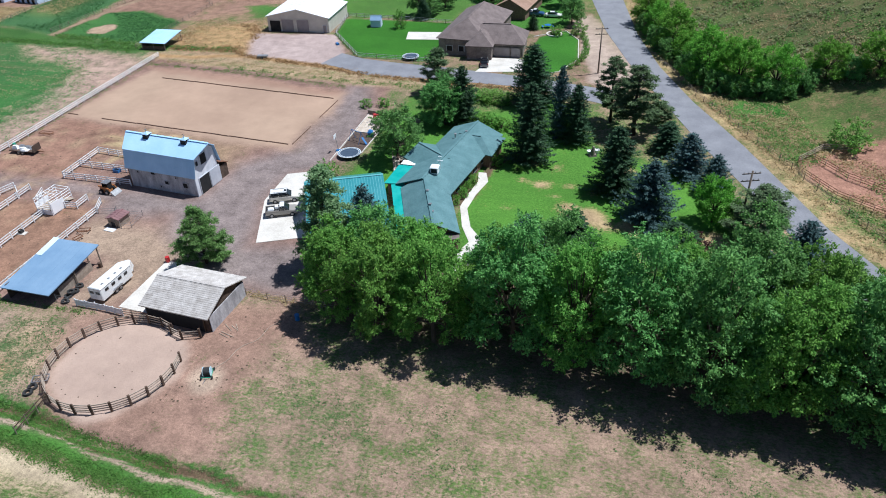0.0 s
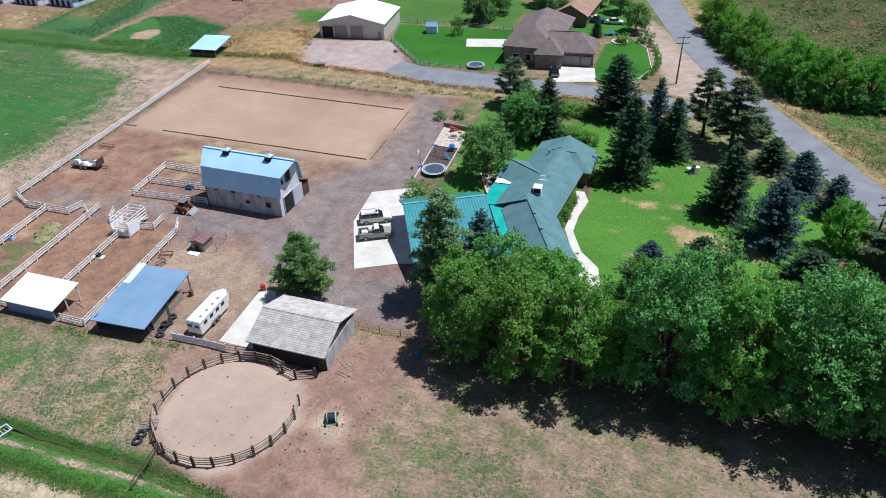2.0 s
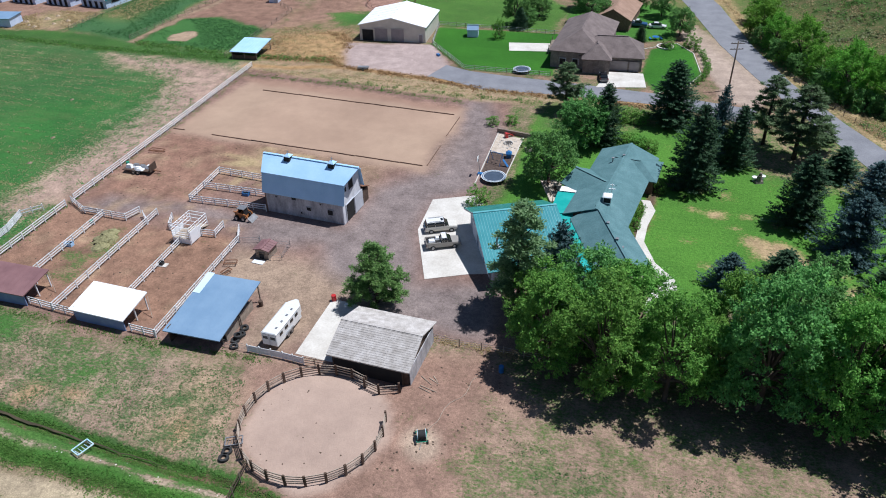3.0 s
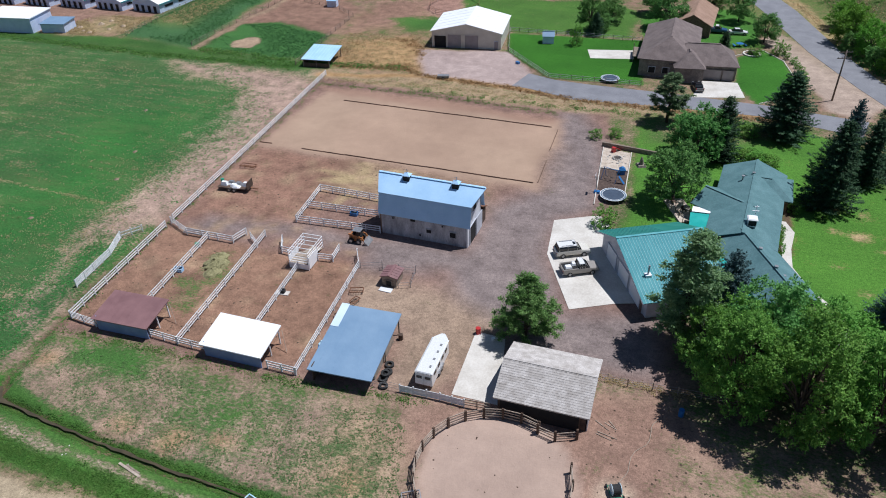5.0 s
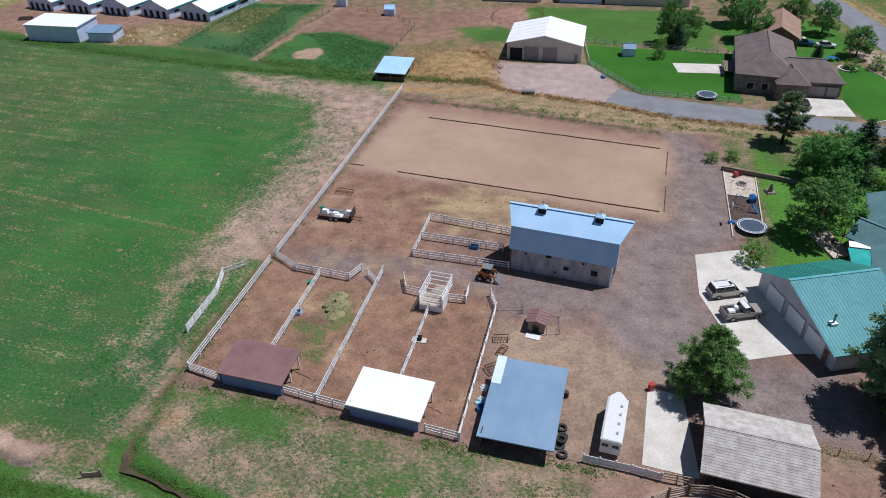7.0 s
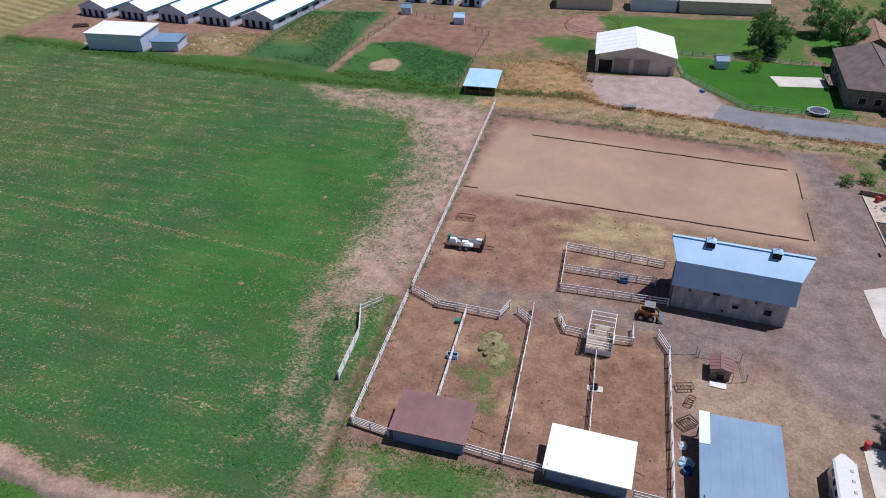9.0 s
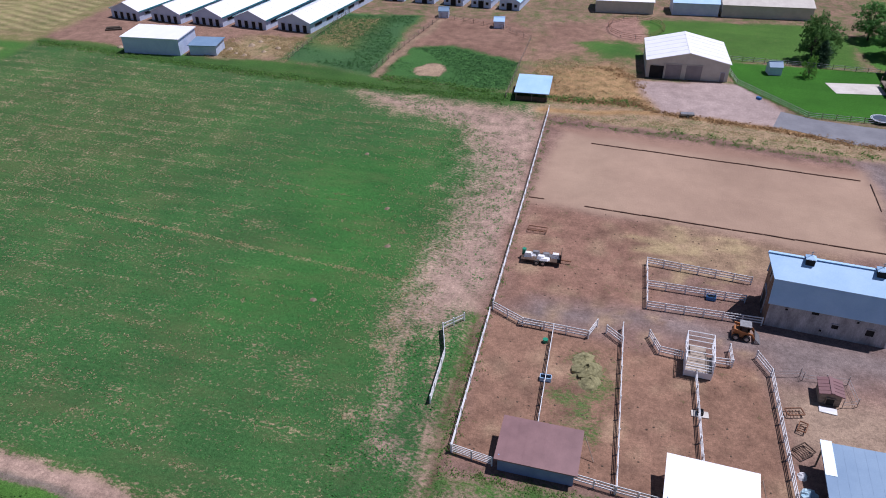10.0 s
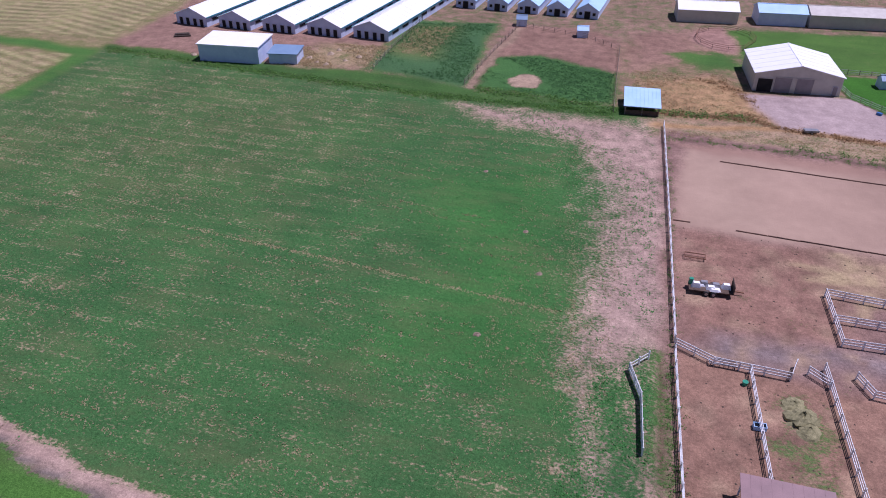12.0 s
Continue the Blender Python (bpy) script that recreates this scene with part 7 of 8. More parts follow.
utility_pole(108.0, 74.6, 10.6, 15, "wooden utility pole with crossarms by the road")
utility_pole(133.8, 13.6, 9.6, 20, "wooden utility pole among the trees")


# ---- play yard and patio ----
solid("mulch_bed", Shape().prism([(64.1, 26.8), (68.3, 25.6), (68.6, 34), (64.0, 34.4)], -0.1, 0.05), MULCH, label="dark mulch bed of the play yard", category="play bed", kind="structure")
solid("sand_bed", Shape().prism([(64.0, 34.4), (68.6, 34), (68.9, 41.3), (64.0, 42.6)], -0.1, 0.045), PLAY_SAND, label="pale sand bed of the play yard", category="play bed", kind="structure")
for a, b in (((63.9, 21.5), (63.9, 42.6)), ((68.5, 25.5), (69.0, 41.4)), ((64.0, 34.4), (68.6, 34.0))):
    solid("edging", Shape().beam((*a, 0.1), (*b, 0.1), 0.15, 0.22), CONCRETE, label="pale timber edging of the play yard", category="edging", kind="structure")
solid("retaining_wall", Shape().beam((63.6, 43.4, 0.35), (75.5, 40.8, 0.35), 0.35, 0.9), GREY_WOOD, label="grey timber retaining wall above the play yard", category="wall", kind="structure")


MAT_BLUE = worn("blue_black_mat", (0.03, 0.05, 0.085), (0.05, 0.075, 0.12), 1.5, 0.7)


def trampoline(x, y, r, label):
    t = thing("trampoline", x, y, 0, 0, label, "trampoline")
    part("mat", Shape().tube((0, 0, 0.64), (0, 0, 0.67), r * 0.84, n=28), MAT_BLUE, t)
    part("pad", Shape().ring((0, 0), r * 0.84, r, 0.72, 0.06, 28), PAD, t, "slate blue padded rim")
    part("rim", Shape().ring((0, 0), r * 0.985, r * 1.025, 0.74, 0.07, 28).ring((0, 0), r * 0.83, r * 0.855, 0.735, 0.05, 28), WHITE_METAL, t, "white piping of the rim")
    for i in range(6):
        a = i * math.pi / 3
        part("leg", Shape().tube((r * 0.95 * math.cos(a), r * 0.95 * math.sin(a), -0.05), (r * 0.95 * math.cos(a), r * 0.95 * math.sin(a), 0.68), 0.04, n=6), STEEL, t)


trampoline(66.7, 24.3, 2.1, "round trampoline with dark mat beside the play yard")
trampoline(62.8, 76.6, 2.0, "round trampoline with dark mat on the lawn")


def swing_set(x, y, rz):
    t = thing("swing_set", x, y, 0.05, rz, "blue metal swing set with slide", "swing set")
    for x_ in (-1.3, 1.3):
        for s_ in (-1, 1):
            part("leg", Shape().tube((x_, s_ * 0.9, 0), (x_, 0, 2.1), 0.045, n=6), PLASTIC_BLUE, t)
    part("top_bar", Shape().tube((-1.4, 0, 2.1), (1.4, 0, 2.1), 0.05, n=6), PLASTIC_BLUE, t)
    for x_ in (-0.7, 0.2):
        w = part("swing", Shape().box(x_ - 0.22, -0.1, 0.5, x_ + 0.22, 0.1, 0.55), RUBBER, t)
        for d in (-0.2, 0.2):
            part("chain", Shape().tube((x_ + d, 0, 0.55), (x_ + d, 0, 2.1), 0.012, n=4), STEEL, w)
    part("slide", Shape().slab([(1.5, -0.22, 1.2), (1.5, 0.22, 1.2), (2.6, 0.22, 0.1), (2.6, -0.22, 0.1)], 0.08), PLASTIC_BLUE, t)


swing_set(65.9, 30.4, -25)
toy = thing("play_house", 67.7, 33.1, 0.05, 10, "blue plastic toddler play house", "toy")
part("wall", Shape().box(-0.45, -0.5, 0, 0.45, 0.5, 0.85), PLASTIC_BLUE, toy)
part("roof", Shape().taper(-0.55, -0.6, 0.85, 0.55, 0.6, 1.25, 0.4, 0.3), PLASTIC_BLUE, toy)
toy = thing("toy_slide", 65.8, 41.2, 0.05, 40, "red plastic toddler slide on the sand", "toy")
part("ladder", Shape().box(-0.3, -0.35, 0, 0.2, 0.35, 0.9), PLASTIC_RED, toy)
part("chute", Shape().slab([(0.2, -0.3, 0.9), (0.2, 0.3, 0.9), (1.5, 0.3, 0.1), (1.5, -0.3, 0.1)], 0.06), PLASTIC_RED, toy)
hoop = thing("basketball_hoop", 64.0, 25.6, 0, 180, "portable basketball hoop at the play yard's edge", "basketball hoop")
part("base", Shape().taper(-0.6, -0.4, 0, 0.5, 0.4, 0.35, 0.1, 0.1), PLASTIC_BLUE, hoop)
part("pole", Shape().tube((0, 0, 0.3), (0.3, 0, 3.0), 0.05, n=8), STEEL, hoop)
part("backboard", Shape().box(0.4, -0.55, 2.6, 0.45, 0.55, 3.4), WHITE_METAL, hoop)
part("rim", Shape().ring((0.75, 0), 0.22, 0.25, 2.85, 0.03, 14), RUST, hoop)
statue = Shape().taper(-0.8, -0.8, 0, 0.8, 0.8, 0.35, 0.15, 0.15).tube((0, 0, 0.3), (0, 0, 1.2), 0.4, 0.3, 10).tube((0, 0, 1.2), (0, 0, 1.7), 0.28, 0.12, 10)
solid("statue", statue, STONE_WALL, 70.8, 36.8, 0, 20, "dark stone garden statue on a slab", "statue")
solid("statue", Shape().taper(-0.7, -0.5, 0, 0.7, 0.5, 0.4, 0.1, 0.1).tube((0, 0, 0.3), (0, 0, 1.3), 0.45, 0.35, 10).tube((0.1, 0, 1.3), (0.1, 0, 1.8), 0.3, 0.2, 10), STONE_WALL, 110.2, 33.0, 0, 20, "dark stone garden statue on the lawn", "statue")
for x, y in ((109.6, 33.5), (110.9, 34.2)):
    solid("planter", Shape().tube((0, 0, 0), (0, 0, 0.7), 0.3, 0.42, 12).ring((0, 0), 0.36, 0.48, 0.74, 0.1, 12), WHITE_METAL, x, y, 0, 0, "white stone garden planter on the lawn", "planter")
solid("patio", Shape().prism([(74.6, 25.4), (77.6, 26.3), (80.0, 20.4), (77.2, 18.6)], -0.1, 0.25), PLAY_SAND, label="pale timber patio deck beside the house", category="deck", kind="structure")
rail = thing("deck_railing", 74.8, 25.2, 0.25, -67, "grey wooden deck railing", "railing")
part("rail", Shape().beam((0, 0, 0.95), (7.0, 0, 0.95), 0.08, 0.1), GREY_WOOD, rail)
for i in range(6):
    part("baluster", Shape().box(i * 1.38 - 0.04, -0.04, 0, i * 1.38 + 0.04, 0.04, 0.95), GREY_WOOD, rail)
solid("patio_umbrella", Shape().tube((0, 0, 0), (0, 0, 2.2), 0.04, n=6).tube((0, 0, 1.2), (0, 0, 2.3), 0.28, 0.05, 10), PLASTIC_RED, 78.8, 22.9, 0.25, 0, "closed red patio umbrella on the deck", "umbrella")
for x, y in ((76.2, 24.3), (77.6, 22.0)):
    c = thing("patio_chair", x, y, 0.25, 40, "dark metal patio chair on the deck", "chair", "patio chairs")
    part("seat", Shape().box(-0.28, -0.28, 0.4, 0.28, 0.28, 0.46), DARK_WOOD, c)
    part("backrest", Shape().box(-0.28, 0.24, 0.46, 0.28, 0.3, 0.95), DARK_WOOD, c)
    for a, b in ((-0.25, -0.25), (0.25, -0.25), (-0.25, 0.25), (0.25, 0.25)):
        part("leg", Shape().box(a - 0.03, b - 0.03, 0, a + 0.03, b + 0.03, 0.4), DARK_WOOD, c)
boat = thing("utility_trailer", 26.0, 70.6, 0, 8, "small grey utility trailer on the dry grass", "trailer")
part("bed", Shape().box(-1.3, -0.6, 0.4, 1.3, 0.6, 0.75), STEEL, boat)
for sy in (-1, 1):
    wheel(boat, 0, sy * 0.7, 0.3, 0.2, sy)
solid("bin", Shape().box(-0.5, -0.3, 0, 0.5, 0.3, 0.5), PLASTIC_BLUE, 40.9, 83.4, 0, -40, "blue plastic tote by the lawn fence", "bin")
edge = Shape()
line = [(89.8, 98.2), (97.5, 104), (101.4, 97.2), (102.7, 83), (99.2, 74), (93.4, 69.7)]
for p, q in zip(line, line[1:]):
    edge.beam((*p, 0.04), (*q, 0.04), 0.18, 0.16)
solid("lawn_edging", edge, CONCRETE, label="pale concrete kerb along the neighbour's lawn", category="edging", kind="structure")
hg = thing("headgate", -1.3, -38.6, 0, 20, "small wooden headgate on the ditch", "headgate")
part("board", Shape().box(-0.9, -0.06, -0.6, 0.9, 0.06, 0.7), GREY_WOOD, hg)
for x in (-0.9, 0.9):
    part("post", Shape().box(x - 0.08, -0.08, -0.8, x + 0.08, 0.08, 1.1), GREY_WOOD, hg)
for i, (x, y) in enumerate(((-21.4, 22.3), (-23.6, -2.5), (-31, 40), (-18, 12))):
    pile("molehill", x, y, 0.55, 0.25, worn("bare_soil", (0.18, 0.13, 0.09), (0.28, 0.2, 0.14), 2) if i == 0 else bpy.data.materials["bare_soil"], "small bare mound of soil in the field", "mound", 20 + i)

DUST_ASH = worn("dark_ash", (0.03, 0.025, 0.022), (0.08, 0.07, 0.065), 3.0, 0.95)
PALE_STONE = worn("pale_limestone", (0.38, 0.35, 0.32), (0.62, 0.58, 0.54), 2.0, 0.95, fine=8, grain=0.4, vary=0.4)
pit = thing("fire_ring", 66.6, 38.7, 0.045, 0, "ring of stones round ashes on the pale gravel", "fire ring")
part("ash_bed", Shape().tube((0, 0, -0.03), (0, 0, 0.04), 0.62, 0.58, 16), DUST_ASH, pit, "dark ash in the ring")
ring_stones = random.Random(14)
for i in range(11):
    a = i * 0.5712
    q = part("stone", Shape().taper(-0.2, -0.15, -0.03, 0.2, 0.15, 0.24, 0.07, 0.05), PALE_STONE, pit)
    q.matrix_local = pose(0.78 * math.cos(a), 0.78 * math.sin(a), 0, 0, 0, math.degrees(a) + 90 + ring_stones.uniform(-14, 14))
for i in range(26):
    x, y = ring_stones.uniform(64.6, 68.4), ring_stones.uniform(36.6, 41.4)
    if math.hypot(x - 66.6, y - 38.7) > 1.3 and math.hypot(x - 65.8, y - 41.2) > 1.6:
        k = ring_stones.uniform(0.14, 0.34)
        solid("stone", Shape().taper(-k, -0.75 * k, -0.05, k, 0.75 * k, 0.6 * k, 0.35 * k, 0.3 * k), PALE_STONE, x, y, 0.045, ring_stones.uniform(0, 180), "pale stone lying on the play yard gravel", "stone", group="play yard stones")

STONE = worn("tan_fieldstone", (0.30, 0.22, 0.15), (0.48, 0.37, 0.26), 2.0, 0.95, fine=8, grain=0.4)
for i, (x, y, r) in enumerate(((-84, 87.6, 1.0), (-78.2, 84, 0.9), (-81, 85.1, 0.7), (-79.2, 94.9, 0.8), (-80.1, 91.6, 1.1), (-112.4, 83, 0.9), (-75, 88, 0.7), (-72.5, 91, 0.9))):
    pile("rock", x, y, r, r * 0.7, STONE, "tan rock lying in the poultry yard", "rock", 40 + i, 9, 4)
logs = thing("log_pile", -123.1, 95.7, 0, 25, "dark pile of old logs in the poultry yard", "logs")
for k, (y, z) in enumerate(((-0.5, 0.25), (0.0, 0.25), (0.5, 0.25), (-0.25, 0.65), (0.25, 0.65))):
    part("log", Shape().tube((-2.2 + 0.1 * k, y, z), (2.1 - 0.12 * k, y, z), 0.24, n=10), BARK, logs)
pot = thing("garden_fountain", 94.7, 100.9, 0, 0, "pale stone garden ring round low planting", "planter")
part("rim", Shape().ring((0, 0), 1.7, 2.1, 0.25, 0.35, 24), CONCRETE, pot)
part("basin", Shape().tube((0, 0, 0), (0, 0, 0.9), 0.25, 0.7, 14), STONE_WALL, pot)
dine = thing("garden_table", 92.3, 106.3, 0, 15, "blue metal garden table with benches on the lawn", "table")
part("tabletop", Shape().tube((0, 0, 0.7), (0, 0, 0.76), 0.9, n=18), PLASTIC_BLUE, dine)
part("pedestal", Shape().tube((0, 0, -0.05), (0, 0, 0.7), 0.09, n=8), STEEL, dine)
for sx in (-1, 1):
    part("bench", Shape().box(sx * 1.4 - 0.2, -0.8, 0.38, sx * 1.4 + 0.2, 0.8, 0.46).box(sx * 1.4 - 0.05, -0.5, -0.05, sx * 1.4 + 0.05, 0.5, 0.38), PLASTIC_BLUE, dine)

# ---- weeds and brush ----
WEED = leafy("green_weeds", (0.06, 0.15, 0.03), (0.11, 0.25, 0.05), (0.19, 0.36, 0.085), 0.5)
STRAW_GRASS = leafy("dry_grass", (0.34, 0.25, 0.13), (0.48, 0.37, 0.2), (0.6, 0.5, 0.28), 0.5)
CLOVER = leafy("dark_green_growth", (0.04, 0.13, 0.045), (0.065, 0.19, 0.06), (0.10, 0.26, 0.08), 0.45)
SAGE = leafy("grey_green_brush", (0.14, 0.165, 0.075), (0.22, 0.245, 0.115), (0.33, 0.34, 0.18), 0.45)


def tufts(name, label, material, spots, leaf, per, spread, tall, seed):
    """Low clumps of leaves round each spot (x, y, size)."""
    rng = np.random.default_rng(seed)
    spots = np.asarray(spots, float)
    base = np.repeat(spots, per, 0)
    n = len(base)
    d = rng.normal(size=(n, 2)) * 0.5
    size = base[:, 2] * rng.uniform(0.7, 1.2, n)
    x, y = base[:, 0] + d[:, 0] * spread * size, base[:, 1] + d[:, 1] * spread * size
    z = ground_height(x, y) + 0.6 * tall * size * rng.random(n) * np.exp(-(d ** 2).sum(1)) + 0.02
    nrm = unit(np.concatenate([d, np.full((n, 1), 1.3)], 1) + rng.normal(size=(n, 3)) * 0.4)
    me = cards(name, np.stack([x, y, z], 1), nrm, leaf * size * rng.uniform(0.6, 1.3, n), material, 0.2)
    return tagged(new(name, me), label, "plants", kind="stuff")


def fill(poly, count, seed, lo=0.6, hi=1.4, clump=0.0):
    """Random spots in a polygon, drawn together into drifts where clump is above 0."""
    rng = np.random.default_rng(seed)
    p = np.array(poly, float)
    x, y = rng.uniform(p[:, 0].min(), p[:, 0].max(), count * 4), rng.uniform(p[:, 1].min(), p[:, 1].max(), count * 4)
    ok = inside(x, y, poly) > 0
    if clump:
        ok &= (wobble(x, y, 5.0, 0.5, seed) + wobble(y, x, 11.0, 0.5, seed + 3) + rng.normal(size=len(x)) * 0.3) > clump - 0.5
    x, y = x[ok][:count], y[ok][:count]
    return np.stack([x, y, rng.uniform(lo, hi, len(x))], 1)


def beside(line, count, width, seed, lo=0.6, hi=1.4):
    """Random spots along a polyline."""
    rng = np.random.default_rng(seed)
    p = np.array(line, float)
    seg = np.hypot(*(p[1:] - p[:-1]).T)
    k = rng.choice(len(seg), count, p=seg / seg.sum())
    f = rng.random((count, 1))
    q = p[k] * (1 - f) + p[k + 1] * f + rng.normal(size=(count, 2)) * width
    return np.concatenate([q, rng.uniform(lo, hi, (count, 1))], 1)


HILL = [(128, 92), (122, 120), (118, 150), (230, 160), (230, 60), (178, 58), (150, 72), (138, 84)]
ROADSIDE = [(131, 62), (146, 30), (157, 4), (170, -30), (185, -30), (175, 20), (152, 44), (146, 64), (134, 70)]
tufts("sagebrush", "grey-green sagebrush scattered over a dry slope", SAGE, fill(HILL, 1500, 1, 0.6, 1.8, 0.3), 0.15, 24, 1.0, 0.8, 1)
tufts("weeds", "green weeds among dry brush on the slope", WEED, fill(HILL, 1100, 2, 0.7, 1.8, 0.45), 0.13, 26, 1.1, 0.8, 2)
tufts("dry_grass", "dry straw grass beside the country road", STRAW_GRASS, np.concatenate([fill(ROADSIDE, 2400, 5, 0.5, 1.2, 0.1), beside([(x + 2.6, y + 0.9) for x, y in ROAD_R], 900, 0.7, 84, 0.4, 1.0), fill(HILL, 1500, 6, 0.5, 1.4, 0.3)]), 0.12, 20, 1.1, 0.7, 4)
tufts("weeds", "green roadside weeds along the asphalt", WEED, np.concatenate([fill(ROADSIDE, 1300, 3, 0.5, 1.3, 0.35), fill([(130, 70), (118, 98), (116, 110), (122, 112), (136, 86)], 600, 4, 0.7, 1.5)]), 0.12, 22, 1.1, 0.8, 3)
tufts("weeds", "tall green weeds along the canal bank", WEED, beside([(x, y - 3.7) for x, y in BANK[2:12]], 3000, 0.62, 8, 0.3, 0.8), 0.11, 16, 1.0, 0.5, 5)
tufts("weeds", "grass hanging over the canal edges", WEED, np.concatenate([beside([(x, y + k) for x, y in CANAL[1:12]], 1300, 0.15, 41, 0.3, 0.65) for k in (0.42, -0.46)]), 0.11, 12, 0.9, 0.4, 9)
tufts("weeds", "lush weeds growing along the ditch", WEED, beside([(x + 0.8, y) for x, y in DITCH], 120, 0.35, 9, 0.25, 0.6), 0.12, 14, 1.0, 0.4, 6)
tufts("weeds", "green weeds beside the riding ground fence", WEED, np.concatenate([beside([(20, 62.5), (56, 59.5), (70, 60)], 130, 0.8, 12, 0.4, 0.9), beside([(-40, 78), (-11, 73.5), (16, 75)], 300, 1.0, 13), beside([(-136, 82), (-100, 77), (-54, 72), (-10, 70.8)], 700, 0.9, 14, 0.5, 1.1)]), 0.13, 18, 1.0, 0.6, 8)
tufts("weeds", "green weeds at the foot of the pen fences", WEED, np.concatenate([beside([(-0.5, -24.8), (33.5, -26.6), (50, -26)], 260, 0.35, 19, 0.3, 0.8), beside([(-0.3, -24), (-0.4, 0), (-0.3, 30), (-0.5, 64)], 240, 0.4, 20, 0.3, 0.7)]), 0.11, 14, 0.9, 0.5, 11)


RUSSET = leafy("russet_brush", (0.20, 0.11, 0.055), (0.32, 0.19, 0.09), (0.46, 0.31, 0.15), 0.4)
tufts("dry_brush", "russet dry brush along the gravel drive", RUSSET, np.concatenate([beside([(-2, 73.5), (16, 74.5), (22, 70.9), (43, 67.6), (57, 64), (95, 61.5)], 700, 0.55, 61, 0.4, 1.0), fill([(-4, 73), (-5, 92), (10, 97), (17, 88), (19, 74)], 500, 62, 0.3, 0.9, 0.4)]), 0.14, 16, 1.0, 0.8, 61)
tufts("dry_grass", "straw-coloured dry grass round the far yards", STRAW_GRASS, np.concatenate([fill([(-90, 82), (-67, 83), (-68, 101), (-88, 99)], 700, 63, 0.4, 1.0, 0.2), fill([(-6, 74), (-8, 98), (12, 100), (19, 86), (19, 74)], 600, 64, 0.3, 0.8, 0.3), fill([(-66, 98), (-66, 119), (-55, 122), (-56, 96)], 260, 65, 0.4, 0.9), beside([(0, 64), (22, 66), (44, 63.5), (58, 61)], 420, 0.9, 66, 0.2, 0.5), beside([(67.6, -17.6), (72, -18.0), (78, -18.2)], 160, 0.3, 70, 0.2, 0.5)]), 0.16, 12, 1.1, 0.6, 62)
tufts("weeds", "dark green growth in the far plots", CLOVER, np.concatenate([fill([(-66, 85), (-68, 123), (-46, 126), (-44.5, 80)], 2200, 67, 0.3, 0.7, 0.1), fill([(-41, 80), (-40, 99), (-30, 102), (-20, 97), (-12, 94), (-11.8, 76)], 1500, 68, 0.3, 0.7, 0.15)]), 0.2, 8, 1.1, 0.4, 63)
tufts("weeds", "green weeds on the verge north of the riding ground", WEED, beside([(-0.5, 62.3), (20, 60.6), (40, 58.4), (54, 56.2)], 420, 0.55, 69, 0.25, 0.6), 0.14, 12, 1.1, 0.3, 64)
CROP = leafy("field_crop", (0.055, 0.19, 0.055), (0.085, 0.27, 0.07), (0.13, 0.36, 0.09), 0.5)
PASTURE = leafy("pasture_grass", (0.11, 0.18, 0.07), (0.155, 0.245, 0.095), (0.22, 0.315, 0.135), 0.5)
WEST_FIELD = [(-125, -24), (-60, -31), (-9, -31), (-8, 20), (-14, 52), (-60, 68), (-125, 74)]
tufts("crop", "green crop plants of the hay field", CROP, fill(WEST_FIELD, 5000, 51, 0.25, 0.5), 0.2, 6, 1.0, 0.08, 51)
STUBBLE = leafy("cream_stubble", (0.36, 0.30, 0.15), (0.50, 0.42, 0.23), (0.62, 0.54, 0.32), 0.5)


def windrows(seed):
    """Broken rows of straw left by the mower, running across the field."""
    rng = np.random.default_rng(seed)
    rows = []
    for y0 in np.arange(-36, 72, 2.3):
        n = 190
        x = rng.uniform(-125, -10, n)
        y = y0 + rng.normal() * 0.25 - 0.125 * (x + 40) + rng.normal(size=n) * 0.13
        keep = (inside(x, y, WEST_FIELD) > 0) & (wobble(x, y * 3, 9.0, 0.6, seed + 1) + wobble(y * 2, x, 4.0, 0.4, seed + 2) + rng.normal(size=n) * 0.25 > 0.02)
        rows.append(np.stack([x[keep], y[keep], rng.uniform(0.22, 0.56, int(keep.sum()))], 1))
    return np.concatenate(rows)


tufts("stubble", "broken rows of pale straw stubble in the hay field", STUBBLE, np.concatenate([windrows(81), fill(WEST_FIELD, 2000, 52, 0.15, 0.4, 0.4), fill([(-22, -28), (-8, -20), (-7, 40), (-16, 60), (-24, 40)], 1300, 53, 0.15, 0.42, 0.35)]), 0.22, 5, 1.3, 0.3, 52)
tufts("stubble", "straw lying along a mower's track in the field", STUBBLE, np.concatenate([beside([(-72, 11), (-43.6, 7.9), (-15, 4.3)], 420, 0.12, 82, 0.2, 0.5), beside([(-13.2, -24), (-12.2, -4), (-14, 18), (-16.4, 36)], 260, 0.35, 83, 0.15, 0.4)]), 0.22, 5, 1.2, 0.3, 55)
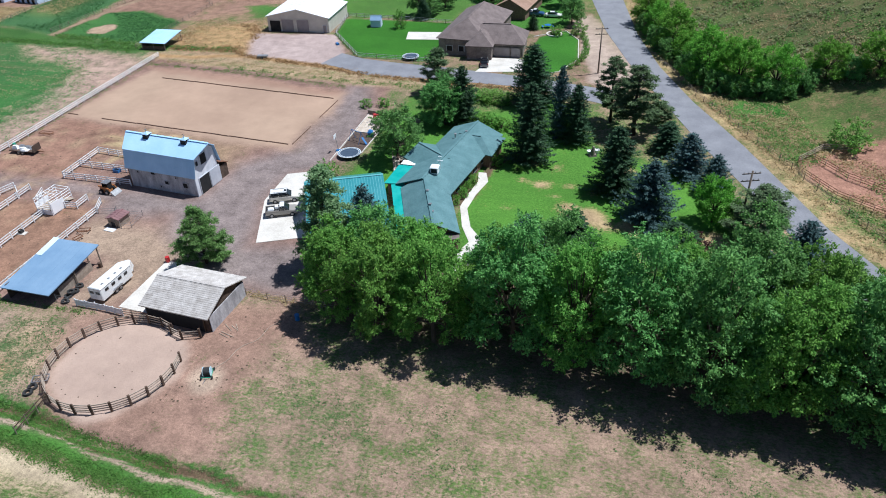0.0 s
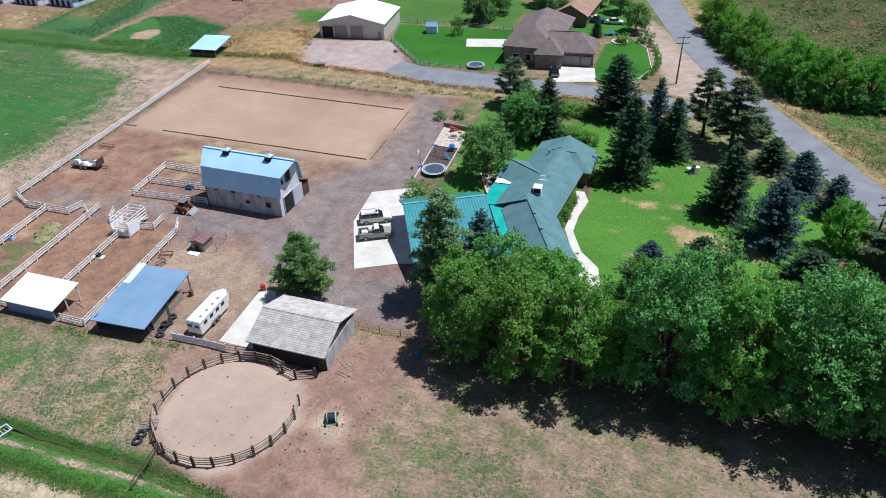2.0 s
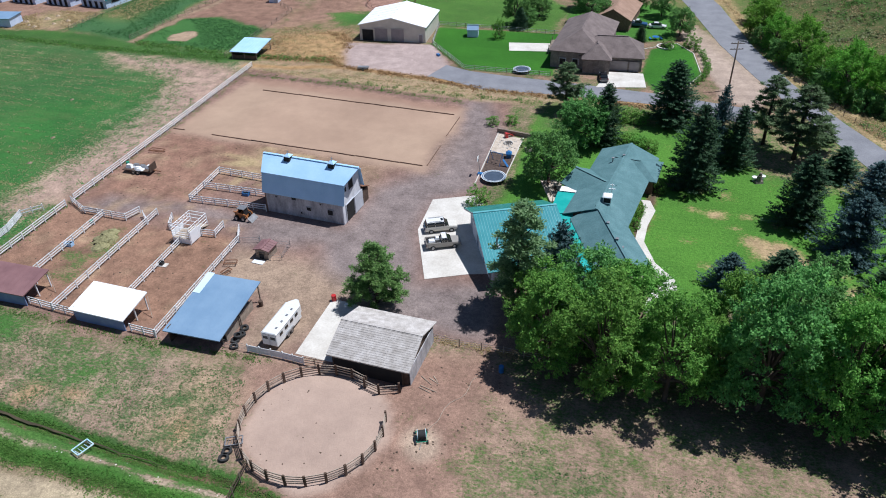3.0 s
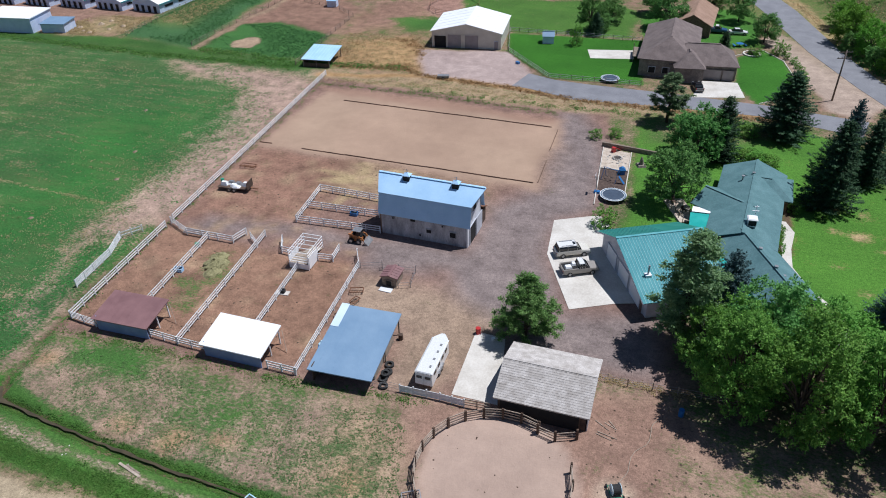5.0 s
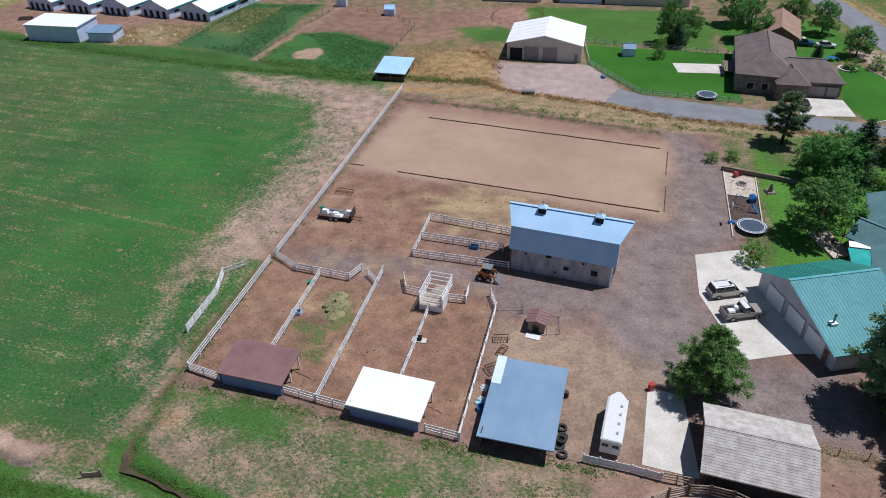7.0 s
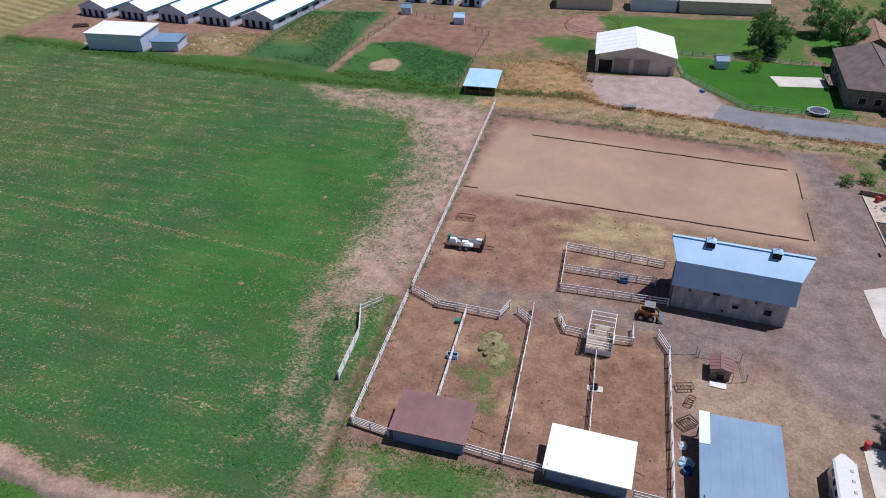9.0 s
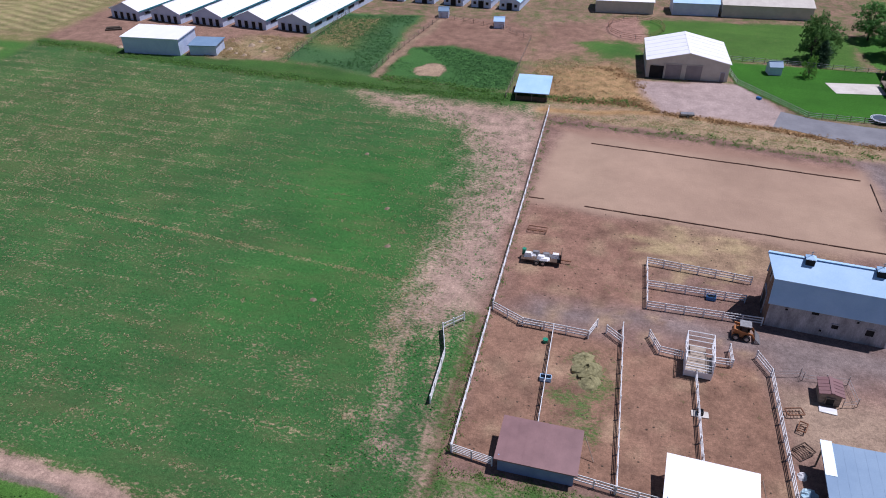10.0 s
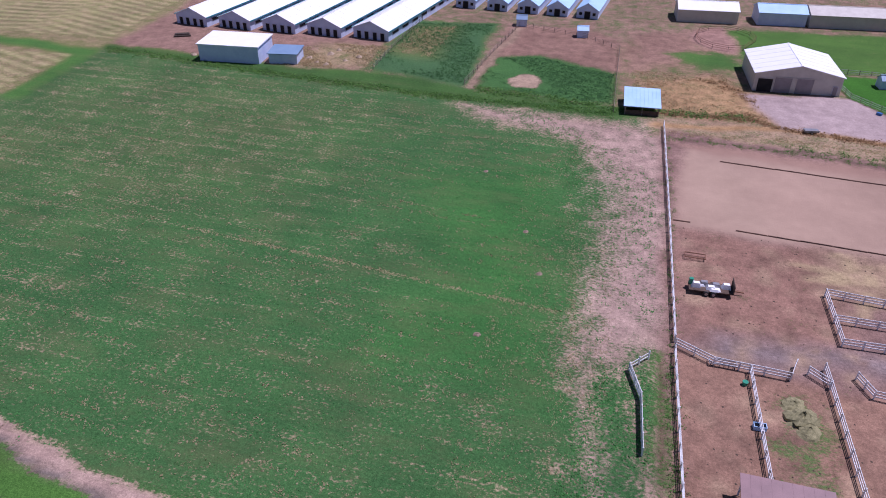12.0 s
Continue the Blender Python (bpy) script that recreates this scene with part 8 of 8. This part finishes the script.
tufts("crop", "green plants at the field's bare border", CROP, np.concatenate([fill([(-17, -2), (-2.5, -2), (-2.5, 66), (-36, 68), (-18, 52)], 1700, 54, 0.2, 0.5, 0.5), fill([(-13, -30), (-3, -33), (-3, -4), (-9, -4)], 700, 55, 0.25, 0.6, 0.4)]), 0.2, 6, 1.0, 0.2, 53)
tufts("pasture_grass", "clumps of green grass in the dry pasture", PASTURE, np.concatenate([fill([(1, -27.5), (34, -29), (48, -29), (51, -42), (23, -39), (1, -35.5)], 1800, 56, 0.2, 0.55, 0.3), fill([(79, -31), (150, -33), (165, -60), (62, -52), (80, -44)], 1600, 57, 0.2, 0.55, 0.4)]), 0.19, 6, 1.1, 0.2, 54)


def specks(name, label, material, spots, r, seed):
    """Small low droppings and clods lying on the ground, joined."""
    rng = np.random.default_rng(seed)
    s = Shape()
    for x, y, k in spots:
        n, q = 6, r * k
        z = float(ground_height(np.array([x]), np.array([y]))[0])
        ring = [(x + math.cos(i * 1.047) * q * rng.uniform(0.6, 1.2), y + math.sin(i * 1.047) * q * rng.uniform(0.6, 1.2), z - 0.01) for i in range(n)]
        s.add(ring + [(x, y, z + 0.6 * q)], [(i, (i + 1) % n, n) for i in range(n)])
    return tagged(new(name, s.mesh(name, material)), label, "droppings", kind="stuff")


DUNG = worn("dry_dung", (0.07, 0.045, 0.032), (0.13, 0.09, 0.06), 4.0, 0.95)
specks("droppings", "dark droppings scattered on the pen's sand", DUNG, fill([(52, -40), (52, -29), (65, -29), (65, -40)], 22, 31, 0.5, 1.3), 0.11, 31)
specks("droppings", "dark droppings and clods on the bare dirt", DUNG, np.concatenate([fill([(65, -20), (78, -20), (80, -34), (67, -42)], 90, 32, 0.5, 1.3), fill([(1, -22), (33, -23), (32, -2), (2, 0)], 160, 33, 0.4, 1.2), fill([(1, 4), (30, 4), (30, 28), (1, 30)], 110, 34, 0.4, 1.3)]), 0.15, 32)
specks("clods", "pale stones lying on the canal bank", CONCRETE, beside([(x, y - 1.4) for x, y in BANK[4:9]], 26, 0.5, 35, 0.5, 1.3), 0.10, 33)
